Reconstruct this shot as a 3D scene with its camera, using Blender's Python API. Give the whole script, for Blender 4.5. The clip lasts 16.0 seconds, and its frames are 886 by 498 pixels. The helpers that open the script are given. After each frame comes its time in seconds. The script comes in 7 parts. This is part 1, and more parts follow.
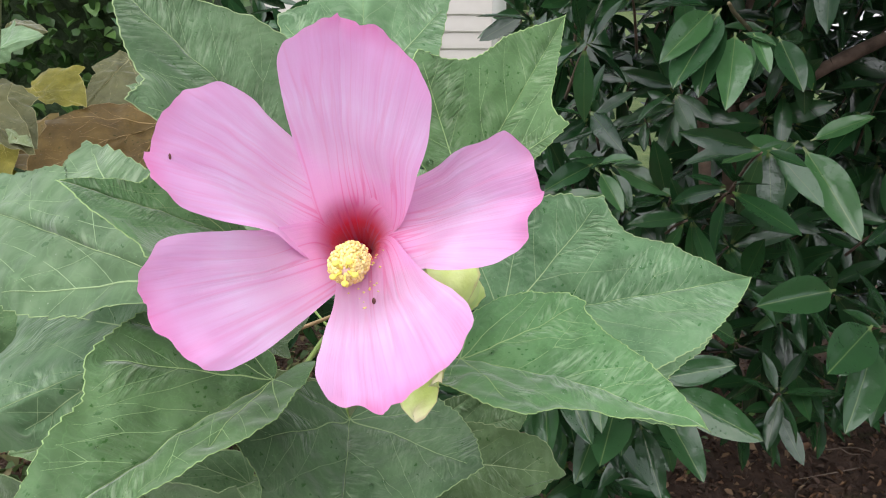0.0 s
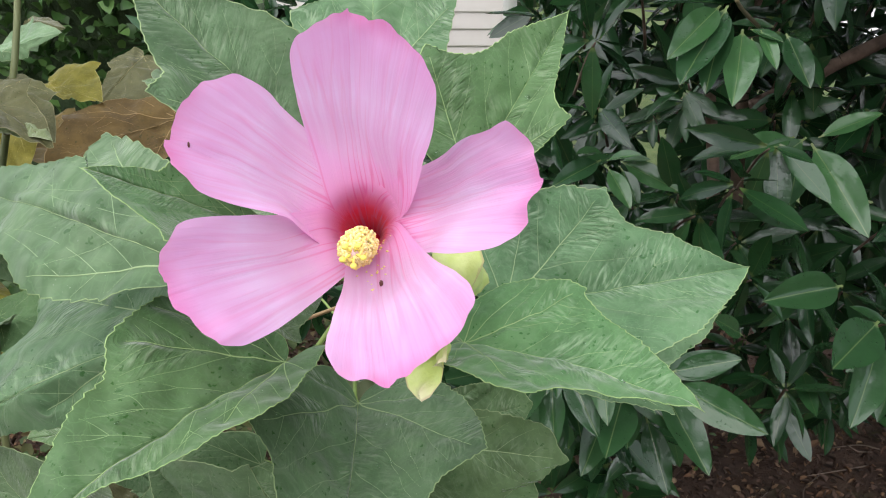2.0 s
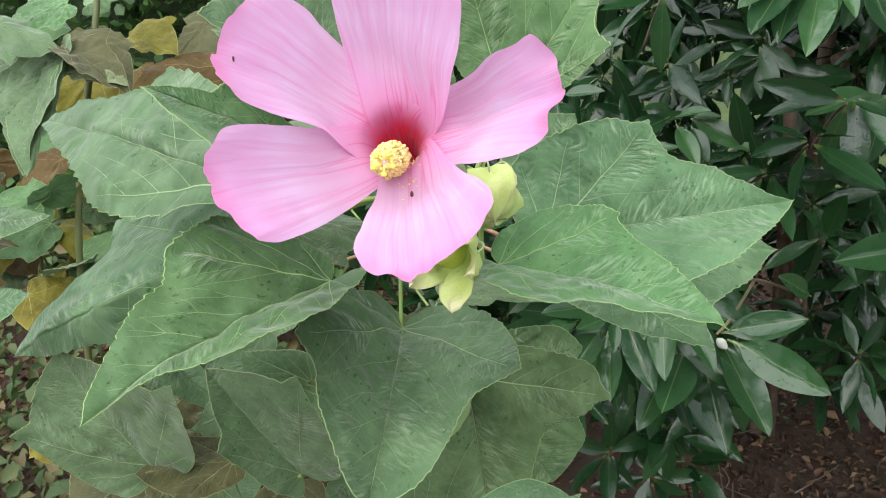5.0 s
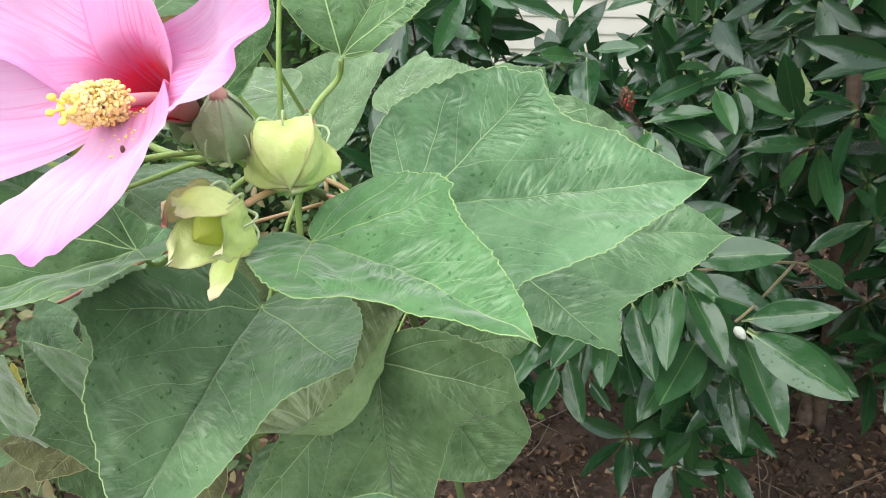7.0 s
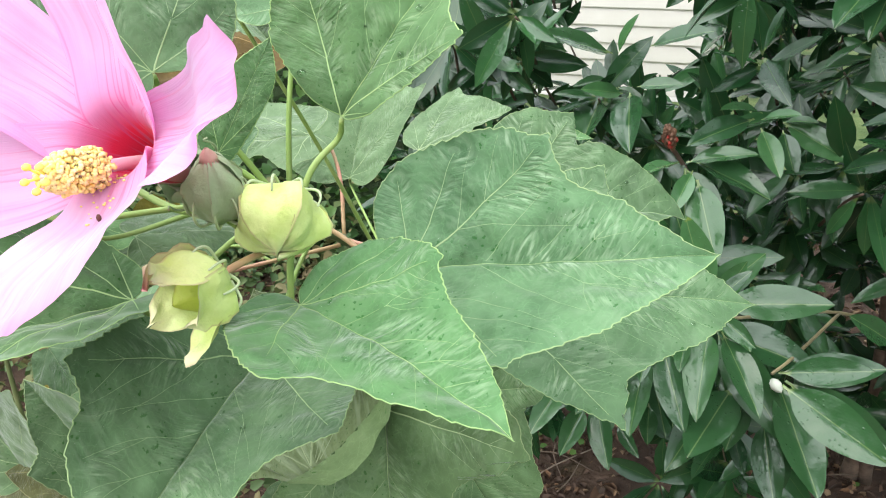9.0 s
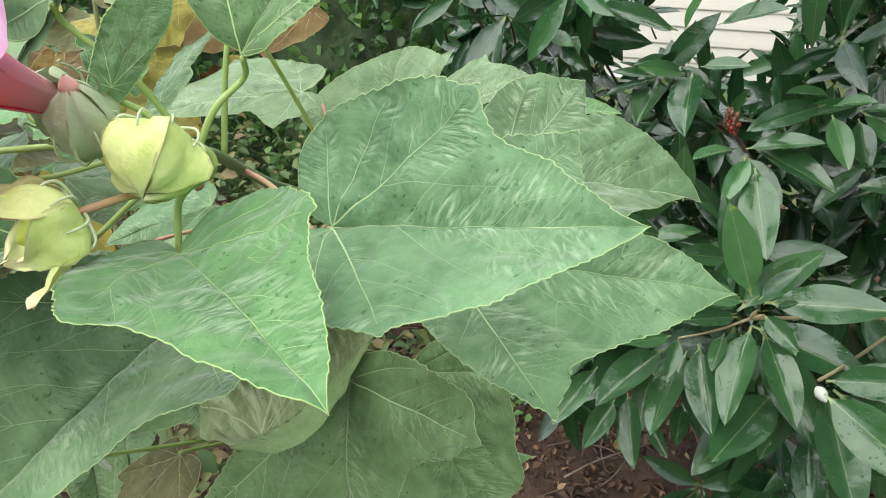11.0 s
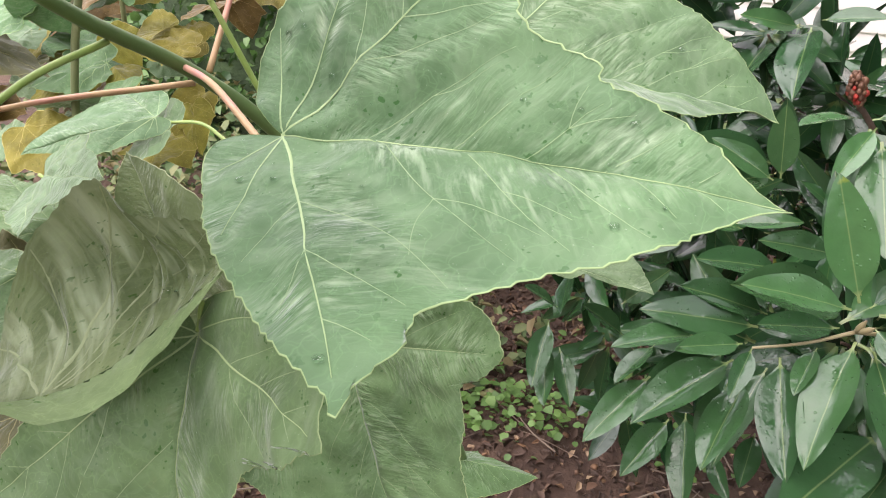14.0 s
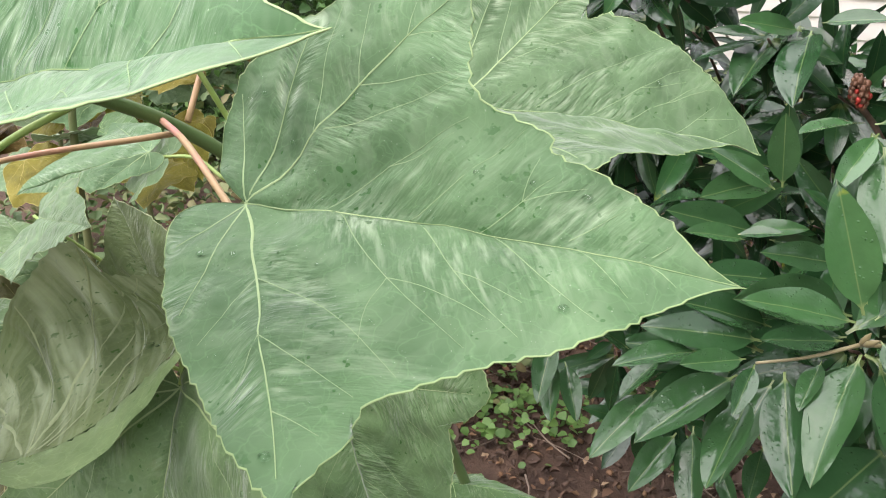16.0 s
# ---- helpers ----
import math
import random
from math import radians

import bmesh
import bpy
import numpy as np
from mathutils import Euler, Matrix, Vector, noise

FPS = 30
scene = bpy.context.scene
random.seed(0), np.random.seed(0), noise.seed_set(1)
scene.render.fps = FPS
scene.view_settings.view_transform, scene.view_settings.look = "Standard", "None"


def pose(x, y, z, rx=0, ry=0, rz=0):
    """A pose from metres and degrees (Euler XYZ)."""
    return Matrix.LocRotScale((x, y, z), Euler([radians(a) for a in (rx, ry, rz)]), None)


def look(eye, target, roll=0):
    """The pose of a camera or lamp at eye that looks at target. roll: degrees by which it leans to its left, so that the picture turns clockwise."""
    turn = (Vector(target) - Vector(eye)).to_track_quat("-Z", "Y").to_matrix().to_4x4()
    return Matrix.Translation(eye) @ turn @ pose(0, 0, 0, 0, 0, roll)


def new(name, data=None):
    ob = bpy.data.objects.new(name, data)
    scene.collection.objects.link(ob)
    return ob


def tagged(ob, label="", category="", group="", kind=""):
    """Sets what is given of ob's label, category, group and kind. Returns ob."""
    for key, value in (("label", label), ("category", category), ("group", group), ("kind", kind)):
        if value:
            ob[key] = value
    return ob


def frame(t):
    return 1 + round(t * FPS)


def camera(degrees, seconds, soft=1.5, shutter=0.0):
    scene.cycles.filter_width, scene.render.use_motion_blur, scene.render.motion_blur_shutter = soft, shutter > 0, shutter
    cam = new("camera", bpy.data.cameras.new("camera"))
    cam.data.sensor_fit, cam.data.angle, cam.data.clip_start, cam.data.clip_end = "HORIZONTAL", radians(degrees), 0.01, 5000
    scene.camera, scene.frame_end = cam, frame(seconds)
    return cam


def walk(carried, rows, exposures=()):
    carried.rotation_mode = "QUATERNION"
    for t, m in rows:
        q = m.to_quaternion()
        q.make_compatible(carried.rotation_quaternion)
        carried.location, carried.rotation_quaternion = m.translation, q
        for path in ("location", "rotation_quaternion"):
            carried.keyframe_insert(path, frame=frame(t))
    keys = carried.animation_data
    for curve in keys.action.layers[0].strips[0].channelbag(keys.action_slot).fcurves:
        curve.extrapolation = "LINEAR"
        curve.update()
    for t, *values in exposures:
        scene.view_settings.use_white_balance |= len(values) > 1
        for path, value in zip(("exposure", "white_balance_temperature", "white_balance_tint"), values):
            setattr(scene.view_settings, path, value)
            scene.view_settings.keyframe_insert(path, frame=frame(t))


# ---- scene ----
cam = camera(61.0, 16.0, soft=1.1)
METRES, EYE, TILT, LEAN, TURN = 0.64, 1.3, -21.0, 0.0, 0.0
ROWS = [
    (0.0, 0.0, 0.0, 0.0, -0.0, 0.0, -0.0),
    (0.5, 0.0068, -0.0072, -0.0036, 0.14, -0.18, -0.01),
    (1.0, 0.0086, -0.0115, -0.0051, 0.23, -0.31, 0.04),
    (1.5, 0.0078, -0.0151, -0.0045, 0.26, -0.21, -0.02),
    (2.0, 0.0035, -0.0206, -0.0075, 0.77, -0.18, -0.23),
    (2.5, 0.0063, -0.0273, -0.0136, 2.58, -0.82, -0.51),
    (3.0, 0.012, -0.0417, -0.0193, 4.17, -1.77, -0.7),
    (3.5, 0.0161, -0.0566, -0.0307, 4.13, -2.27, -0.88),
    (6.0, 0.0871, -0.0026, -0.0414, 9.31, -3.22, -1.8),
    (6.5, 0.1536, 0.0399, -0.0386, 10.92, -4.24, -2.47),
    (7.0, 0.194, 0.0997, -0.0306, 12.45, -5.92, -3.46),
    (7.5, 0.2184, 0.1302, -0.0159, 14.35, -6.01, -4.36),
    (8.0, 0.237, 0.1348, -0.011, 16.86, -6.04, -6.17),
    (8.5, 0.2421, 0.1283, -0.0106, 18.8, -5.34, -7.6),
    (9.0, 0.2204, 0.1238, 0.0024, 16.2, -4.8, -5.65),
    (9.5, 0.2246, 0.1245, -0.0105, 14.19, -4.96, -4.0),
    (12.0, 0.374, 0.3313, -0.0069, 30.99, -7.8, -10.92),
    (12.5, 0.385, 0.4048, -0.0381, 32.62, -7.44, -10.85),
    (13.0, 0.3838, 0.441, -0.0626, 32.2, -7.47, -10.92),
    (13.5, 0.3669, 0.4845, -0.079, 30.82, -7.7, -11.6),
    (14.0, 0.3446, 0.5123, -0.0746, 31.62, -8.37, -12.44),
    (14.5, 0.342, 0.539, -0.0745, 31.89, -8.62, -13.14),
    (15.0, 0.3361, 0.5311, -0.0435, 32.12, -8.59, -13.02),
    (15.5, 0.343, 0.5209, -0.0361, 32.14, -8.29, -11.94),
    (16.0, 0.3567, 0.5278, -0.0389, 32.55, -8.55, -10.59),
]
walk(cam, [(t, pose(0, 0, EYE, TILT, LEAN, TURN) @ pose(METRES * x, METRES * y, METRES * z, 90 + pitch, roll, yaw)) for t, x, y, z, yaw, pitch, roll in ROWS],
     exposures=[(0.0, 0.68, 6300, 13), (2.0, 0.68, 6300, 13), (3.5, 0.70, 6350, 9), (6.0, 0.96, 6350, 8), (7.0, 1.16, 6300, 6), (7.6, 1.36, 6300, 6), (8.4, 1.42, 6300, 5), (9.5, 1.26, 6300, 5),
                (12.0, 1.30, 6550, 8), (12.5, 1.38, 6550, 8), (13.5, 1.62, 6500, 19), (14.5, 1.64, 6700, 22), (15.5, 1.45, 6600, 17), (16.0, 1.48, 6550, 16)])

# ---- light: bright overcast sky ----
world = bpy.data.worlds.new("overcast_sky")
scene.world = world
world.use_nodes = True
wn = world.node_tree.nodes
sky = wn.new("ShaderNodeTexSky")
sky.sky_type = "NISHITA"
sky.sun_disc = False
sky.sun_elevation = radians(60)
sky.sun_rotation = radians(213)
sky.dust_density = 4.0
sky.air_density = 1.0
wash = wn.new("ShaderNodeMixRGB")
wash.inputs["Fac"].default_value = 0.75
wash.inputs["Color2"].default_value = (9.0, 9.2, 9.4, 1)
world.node_tree.links.new(sky.outputs["Color"], wash.inputs["Color1"])
world.node_tree.links.new(wash.outputs["Color"], wn["Background"].inputs["Color"])
wn["Background"].inputs["Strength"].default_value = 0.094

sun_data = bpy.data.lights.new("sun", "SUN")
sun_data.energy = 2.35
sun_data.angle = radians(105)
sun_data.color = (1.0, 0.985, 0.96)
sun = new("sun", sun_data)
sun.matrix_world = look((-1.4, -1.5, 3.9), (0, 0.3, 0))

# ---- materials ----
def material(name, colour, rough=0.5, metal=0.0, spec=0.5):
    m = bpy.data.materials.new(name)
    m.use_nodes = True
    b = m.node_tree.nodes["Principled BSDF"]
    b.inputs["Base Color"].default_value = (*colour, 1)
    b.inputs["Roughness"].default_value = rough
    b.inputs["Metallic"].default_value = metal
    b.inputs["Specular IOR Level"].default_value = spec
    return m


class Nodes:
    """Short names for the nodes of one material."""

    def __init__(self, m):
        self.tree = m.node_tree
        self.bsdf = self.tree.nodes["Principled BSDF"]

    def add(self, kind, **values):
        n = self.tree.nodes.new(kind)
        for key, value in values.items():
            n.inputs[key].default_value = value
        return n

    def link(self, a, b):
        self.tree.links.new(a, b)

    def coords(self, uv=False):
        n = self.tree.nodes.new("ShaderNodeTexCoord")
        return n.outputs["UV"] if uv else n.outputs["Object"]

    def noise(self, where, scale, detail=4.0, rough=0.6):
        n = self.add("ShaderNodeTexNoise", Scale=scale, Detail=detail, Roughness=rough)
        self.link(where, n.inputs["Vector"])
        return n.outputs["Fac"]

    def ramp(self, value, *stops):
        n = self.tree.nodes.new("ShaderNodeValToRGB")
        while len(n.color_ramp.elements) < len(stops):
            n.color_ramp.elements.new(0.5)
        for e, (at, c) in zip(n.color_ramp.elements, stops):
            e.position = at
            e.color = (*c, 1) if len(c) == 3 else c
        self.link(value, n.inputs["Fac"])
        return n.outputs["Color"]

    def mix(self, fac, a, b, how="MIX"):
        n = self.tree.nodes.new("ShaderNodeMixRGB")
        n.blend_type = how
        for slot, v in ((0, fac), (1, a), (2, b)):
            if isinstance(v, (int, float)):
                n.inputs[slot].default_value = v
            elif isinstance(v, tuple):
                n.inputs[slot].default_value = (*v, 1)
            else:
                self.link(v, n.inputs[slot])
        return n.outputs["Color"]

    def math(self, how, a, b=None):
        n = self.tree.nodes.new("ShaderNodeMath")
        n.operation = how
        for slot, v in ((0, a), (1, b)):
            if isinstance(v, (int, float)):
                n.inputs[slot].default_value = v
            elif v is not None:
                self.link(v, n.inputs[slot])
        return n.outputs["Value"]

    def bump(self, height, strength, distance):
        n = self.add("ShaderNodeBump", Strength=strength, Distance=distance)
        self.link(height, n.inputs["Height"])
        self.link(n.outputs["Normal"], self.bsdf.inputs["Normal"])
        return n.outputs["Normal"]

    def random(self):
        return self.tree.nodes.new("ShaderNodeObjectInfo").outputs["Random"]

    def island(self):
        return self.tree.nodes.new("ShaderNodeNewGeometry").outputs["Random Per Island"]

    def colour(self, socket):
        self.link(socket, self.bsdf.inputs["Base Color"])

    def thin(self, colour, share, normal=None):
        """Lets some light through, as a leaf or a petal does."""
        t = self.tree.nodes.new("ShaderNodeBsdfTranslucent")
        mixer = self.tree.nodes.new("ShaderNodeMixShader")
        mixer.inputs["Fac"].default_value = share
        if isinstance(colour, tuple):
            t.inputs["Color"].default_value = (*colour, 1)
        else:
            self.link(colour, t.inputs["Color"])
        if normal:
            self.link(normal, t.inputs["Normal"])
        self.link(self.bsdf.outputs["BSDF"], mixer.inputs[1])
        self.link(t.outputs["BSDF"], mixer.inputs[2])
        self.link(mixer.outputs["Shader"], self.tree.nodes["Material Output"].inputs["Surface"])


def leaf_material(name, dark, light, blotch, blotch_amount, translucent, rough=0.64, silvering=0.62, wrinkle=1.3):
    m = material(name, dark, rough)
    n = Nodes(m)
    uv = n.coords(uv=True)
    obj = n.coords()
    big = n.noise(obj, 28.0, 3.0)
    fine = n.noise(uv, 70.0, 5.0, 0.7)
    c = n.ramp(big, (0.32, tuple(0.72 * v for v in dark)), (0.68, tuple(0.98 * v for v in light)))
    # wrinkles across the veins that fan out from the joint; their downy crests' silvery sheen is painted
    part_uv = n.tree.nodes.new("ShaderNodeSeparateXYZ")
    n.link(uv, part_uv.inputs["Vector"])
    ux, uy = part_uv.outputs["X"], part_uv.outputs["Y"]
    radius = n.math("SQRT", n.math("ADD", n.math("MULTIPLY", ux, ux), n.math("MULTIPLY", uy, uy)))
    angle = n.math("ARCTAN2", uy, ux)
    sway = n.math("MULTIPLY", n.noise(uv, 9.0, 2.0), 0.8)
    polar = n.tree.nodes.new("ShaderNodeCombineXYZ")
    n.link(n.math("ADD", n.math("MULTIPLY", radius, 38.0), sway), polar.inputs["X"])
    n.link(n.math("MULTIPLY", angle, 5.6), polar.inputs["Y"])
    n.link(n.math("MULTIPLY", n.random(), 40.0), polar.inputs["Z"])
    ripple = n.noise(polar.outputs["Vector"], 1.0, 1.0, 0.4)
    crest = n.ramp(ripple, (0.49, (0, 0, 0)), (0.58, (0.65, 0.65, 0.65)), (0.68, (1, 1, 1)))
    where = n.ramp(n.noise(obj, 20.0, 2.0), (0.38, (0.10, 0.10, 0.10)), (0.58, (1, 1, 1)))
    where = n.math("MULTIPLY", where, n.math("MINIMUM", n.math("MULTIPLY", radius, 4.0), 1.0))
    pleat = n.tree.nodes.new("ShaderNodeAttribute")
    pleat.attribute_name = "pleat"
    way = n.tree.nodes.new("ShaderNodeSeparateXYZ")
    n.link(pleat.outputs["Vector"], way.inputs["Vector"])
    fold = n.tree.nodes.new("ShaderNodeCombineXYZ")
    n.link(n.math("MULTIPLY", way.outputs["X"], 62.0), fold.inputs["X"])
    n.link(n.math("MULTIPLY", way.outputs["Y"], 15.0), fold.inputs["Y"])
    n.link(n.math("MULTIPLY", n.random(), 40.0), fold.inputs["Z"])
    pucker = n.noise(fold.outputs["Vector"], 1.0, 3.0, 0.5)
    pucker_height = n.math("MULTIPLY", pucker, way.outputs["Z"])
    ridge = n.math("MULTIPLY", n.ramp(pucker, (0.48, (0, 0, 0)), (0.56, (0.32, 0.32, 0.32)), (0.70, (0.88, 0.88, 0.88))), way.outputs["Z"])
    # light caught on the crests is mixed into the colour
    silver_sheen = n.math("MAXIMUM", n.math("MULTIPLY", n.math("MULTIPLY", crest, where), 0.14), ridge)
    c = n.mix(n.math("MULTIPLY", silver_sheen, silvering), c, (0.36 + 0.75 * light[0], 0.39 + 0.75 * light[1], 0.31 + 0.75 * light[2]))
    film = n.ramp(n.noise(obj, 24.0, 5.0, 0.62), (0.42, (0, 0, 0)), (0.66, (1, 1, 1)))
    c = n.mix(n.math("MULTIPLY", film, 0.22 * silvering), c, (0.10 + light[0], 0.11 + light[1], 0.07 + light[2]))
    # net of the finest veins
    cell = n.add("ShaderNodeTexVoronoi", Scale=30.0)
    cell.feature = "DISTANCE_TO_EDGE"
    wob = n.add("ShaderNodeTexNoise", Scale=9.0, Detail=3.0)
    n.link(uv, wob.inputs["Vector"])
    n.link(n.mix(0.10, uv, wob.outputs["Color"], "ADD"), cell.inputs["Vector"])
    net = n.ramp(cell.outputs["Distance"], (0.0, (1, 1, 1)), (0.06, (0, 0, 0)))
    c = n.mix(n.math("MULTIPLY", net, 0.12), c, tuple(min(1, 1.6 * v) for v in light))
    mesh = n.add("ShaderNodeTexVoronoi", Scale=12.0)
    mesh.feature = "DISTANCE_TO_EDGE"
    n.link(n.mix(0.16, uv, wob.outputs["Color"], "ADD"), mesh.inputs["Vector"])
    c = n.mix(n.math("MULTIPLY", n.ramp(mesh.outputs["Distance"], (0.0, (1, 1, 1)), (0.026, (0, 0, 0))), 0.20), c, tuple(min(1, 1.7 * v) for v in light))
    c = n.mix(n.math("MULTIPLY", fine, 0.16), c, tuple(0.7 * v for v in dark))
    # stains and rusty specks
    spot = n.ramp(n.noise(uv, 7.0, 6.0, 0.75), (0.60, (0, 0, 0)), (0.74, (1, 1, 1)))
    c = n.mix(n.math("MULTIPLY", spot, blotch_amount), c, blotch)
    speck = n.ramp(n.noise(uv, 30.0, 2.0), (0.76, (0, 0, 0)), (0.80, (1, 1, 1)))
    c = n.mix(n.math("MULTIPLY", speck, min(1, blotch_amount * 1.6)), c, (0.16, 0.07, 0.02))
    # wetted spots, dark and shiny, and painted white glints of fine drops
    wet = n.ramp(n.noise(uv, 36.0, 2.0, 0.6), (0.625, (0, 0, 0)), (0.655, (1, 1, 1)))
    wet = n.math("MULTIPLY", wet, n.ramp(n.noise(uv, 5.0, 2.0), (0.46, (0, 0, 0)), (0.58, (1, 1, 1))))
    c = n.mix(n.math("MULTIPLY", wet, 0.7), c, (0.35 * dark[0], 0.62 * dark[1], 0.30 * dark[2]))
    glint = n.ramp(n.noise(uv, 190.0, 1.0), (0.74, (0, 0, 0)), (0.78, (1, 1, 1)))
    c = n.mix(n.math("MULTIPLY", glint, 0.35), c, (0.6, 0.62, 0.55))
    n.link(n.math("SUBTRACT", rough, n.math("MULTIPLY", wet, rough - 0.2)), n.bsdf.inputs["Roughness"])
    hue = n.add("ShaderNodeHueSaturation", Saturation=1.0)
    n.link(c, hue.inputs["Color"])
    n.link(n.math("ADD", n.math("MULTIPLY", n.random(), 0.02), 0.49), hue.inputs["Hue"])
    n.link(n.math("ADD", n.math("MULTIPLY", n.random(), 0.22), 0.90), hue.inputs["Value"])
    c = hue.outputs["Color"]
    n.colour(c)
    soft = n.noise(uv, 9.0, 3.0, 0.5)
    h = n.math("ADD", n.math("ADD", n.math("MULTIPLY", pucker_height, 0.72), n.math("MULTIPLY", n.math("MULTIPLY", ripple, where), 0.16 * wrinkle)),
               n.math("ADD", n.math("MULTIPLY", soft, 0.22), n.math("MULTIPLY", fine, 0.02)))
    normal = n.bump(h, 0.8, 0.0042)
    n.bsdf.inputs["Specular IOR Level"].default_value = 0.25
    n.bsdf.inputs["Sheen Weight"].default_value = 0.5
    n.bsdf.inputs["Sheen Roughness"].default_value = 0.35
    n.thin(c, translucent, normal)
    return m


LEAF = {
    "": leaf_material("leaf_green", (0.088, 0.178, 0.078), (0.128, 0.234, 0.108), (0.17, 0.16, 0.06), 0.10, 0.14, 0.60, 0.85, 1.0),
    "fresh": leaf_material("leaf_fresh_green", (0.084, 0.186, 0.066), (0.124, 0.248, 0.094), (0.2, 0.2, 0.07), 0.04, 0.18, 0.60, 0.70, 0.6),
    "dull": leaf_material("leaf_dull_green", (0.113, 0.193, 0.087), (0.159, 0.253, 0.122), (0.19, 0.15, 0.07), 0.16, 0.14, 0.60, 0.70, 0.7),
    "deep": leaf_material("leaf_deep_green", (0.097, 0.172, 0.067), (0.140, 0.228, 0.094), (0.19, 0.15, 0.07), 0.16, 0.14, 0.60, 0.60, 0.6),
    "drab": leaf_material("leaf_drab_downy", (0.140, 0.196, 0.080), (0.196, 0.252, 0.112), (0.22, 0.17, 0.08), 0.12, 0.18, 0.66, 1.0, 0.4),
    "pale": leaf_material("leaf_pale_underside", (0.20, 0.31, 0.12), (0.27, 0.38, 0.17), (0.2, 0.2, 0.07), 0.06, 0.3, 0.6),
    "old": leaf_material("leaf_old_olive", (0.085, 0.092, 0.032), (0.130, 0.132, 0.052), (0.16, 0.09, 0.03), 0.55, 0.2, 0.6, 0.08),
    "yellow": leaf_material("leaf_yellow", (0.22, 0.205, 0.028), (0.33, 0.30, 0.045), (0.22, 0.12, 0.03), 0.4, 0.3, 0.6, 0.06),
    "brown": leaf_material("leaf_ochre_brown", (0.112, 0.072, 0.016), (0.169, 0.112, 0.026), (0.12, 0.06, 0.02), 0.5, 0.25, 0.6, 0.06),
}
def vein_material(name, main, minor):
    """Thick veins pale, the thin ones near the leaf's own green."""
    m = material(name, main, 0.55)
    n = Nodes(m)
    sp = n.tree.nodes.new("ShaderNodeSeparateXYZ")
    n.link(n.coords(uv=True), sp.inputs["Vector"])
    c = n.mix(sp.outputs["X"], main, minor)
    n.colour(n.mix(n.math("MULTIPLY", n.noise(n.coords(), 300.0), 0.25), c, tuple(0.7 * v for v in minor)))
    return m


VEIN = {k: vein_material("vein_" + (k or "green"), a, b) for k, (a, b) in {
    "": ((0.36, 0.47, 0.22), (0.25, 0.36, 0.18)), "fresh": ((0.38, 0.52, 0.21), (0.26, 0.40, 0.17)),
    "dull": ((0.36, 0.45, 0.23), (0.26, 0.35, 0.19)), "drab": ((0.32, 0.38, 0.2), (0.29, 0.34, 0.19)), "deep": ((0.35, 0.44, 0.21), (0.24, 0.32, 0.16)), "pale": ((0.33, 0.42, 0.2), (0.30, 0.39, 0.17)),
    "old": ((0.36, 0.32, 0.13), (0.26, 0.24, 0.11)), "yellow": ((0.48, 0.40, 0.12), (0.44, 0.37, 0.08)),
    "brown": ((0.38, 0.26, 0.10), (0.32, 0.20, 0.07))}.items()}

RIM = {k: material("rim_" + (k or "green"), c, 0.6) for k, c in {
    "": (0.25, 0.35, 0.15), "fresh": (0.26, 0.39, 0.14), "dull": (0.25, 0.33, 0.16), "drab": (0.34, 0.39, 0.22), "deep": (0.24, 0.31, 0.14), "pale": (0.36, 0.45, 0.22),
    "old": (0.28, 0.26, 0.12), "yellow": (0.42, 0.36, 0.10), "brown": (0.30, 0.20, 0.08)}.items()}


def stalk_material(name, a, b):
    m = material(name, a, 0.5)
    n = Nodes(m)
    o = n.coords()
    n.colour(n.mix(n.math("MULTIPLY", n.noise(o, 220.0), 0.35), n.ramp(n.noise(o, 18.0, 2.0), (0.42, a), (0.62, b)), (0.10, 0.12, 0.04)))
    n.bump(n.noise(o, 900.0), 0.25, 0.0004)
    n.bsdf.inputs["Sheen Weight"].default_value = 0.05
    return m


STALK = {
    "green": stalk_material("stalk_green", (0.27, 0.41, 0.09), (0.33, 0.45, 0.13)),
    "pink": stalk_material("stalk_pink", (0.52, 0.33, 0.17), (0.60, 0.22, 0.20)),
    "cane": stalk_material("cane_green", (0.095, 0.175, 0.050), (0.140, 0.235, 0.070)),
    "old": stalk_material("old_cane", (0.13, 0.16, 0.06), (0.19, 0.21, 0.09)),
}

# petal: crimson throat, pale middle, deeper rim, fine streaks along the petal
PETAL = material("petal_pink", (0.8, 0.4, 0.62), 0.55)
n = Nodes(PETAL)
uv = n.coords(uv=True)
split = n.tree.nodes.new("ShaderNodeSeparateXYZ")
n.link(uv, split.inputs["Vector"])
along, across = split.outputs["X"], split.outputs["Y"]
fan = n.math("DIVIDE", across, n.math("ADD", n.math("ABSOLUTE", along), 0.28))
join = n.tree.nodes.new("ShaderNodeCombineXYZ")
n.link(n.math("MULTIPLY", fan, 34.0), join.inputs["X"])
n.link(n.math("MULTIPLY", along, 1.1), join.inputs["Y"])
n.link(n.math("MULTIPLY", n.random(), 50.0), join.inputs["Z"])
streak = n.noise(join.outputs["Vector"], 1.0, 4.0, 0.65)
body = n.ramp(along, (0.0, (0.86, 0.020, 0.10)), (0.180, (0.88, 0.020, 0.12)), (0.222, (0.82, 0.12, 0.30)), (0.30, (0.82, 0.32, 0.56)),
              (0.48, (0.84, 0.46, 0.73)), (0.70, (0.87, 0.59, 0.87)), (0.93, (0.83, 0.41, 0.75)), (1.0, (0.80, 0.24, 0.55)))
lines = n.ramp(streak, (0.40, (0, 0, 0)), (0.62, (1, 1, 1)))
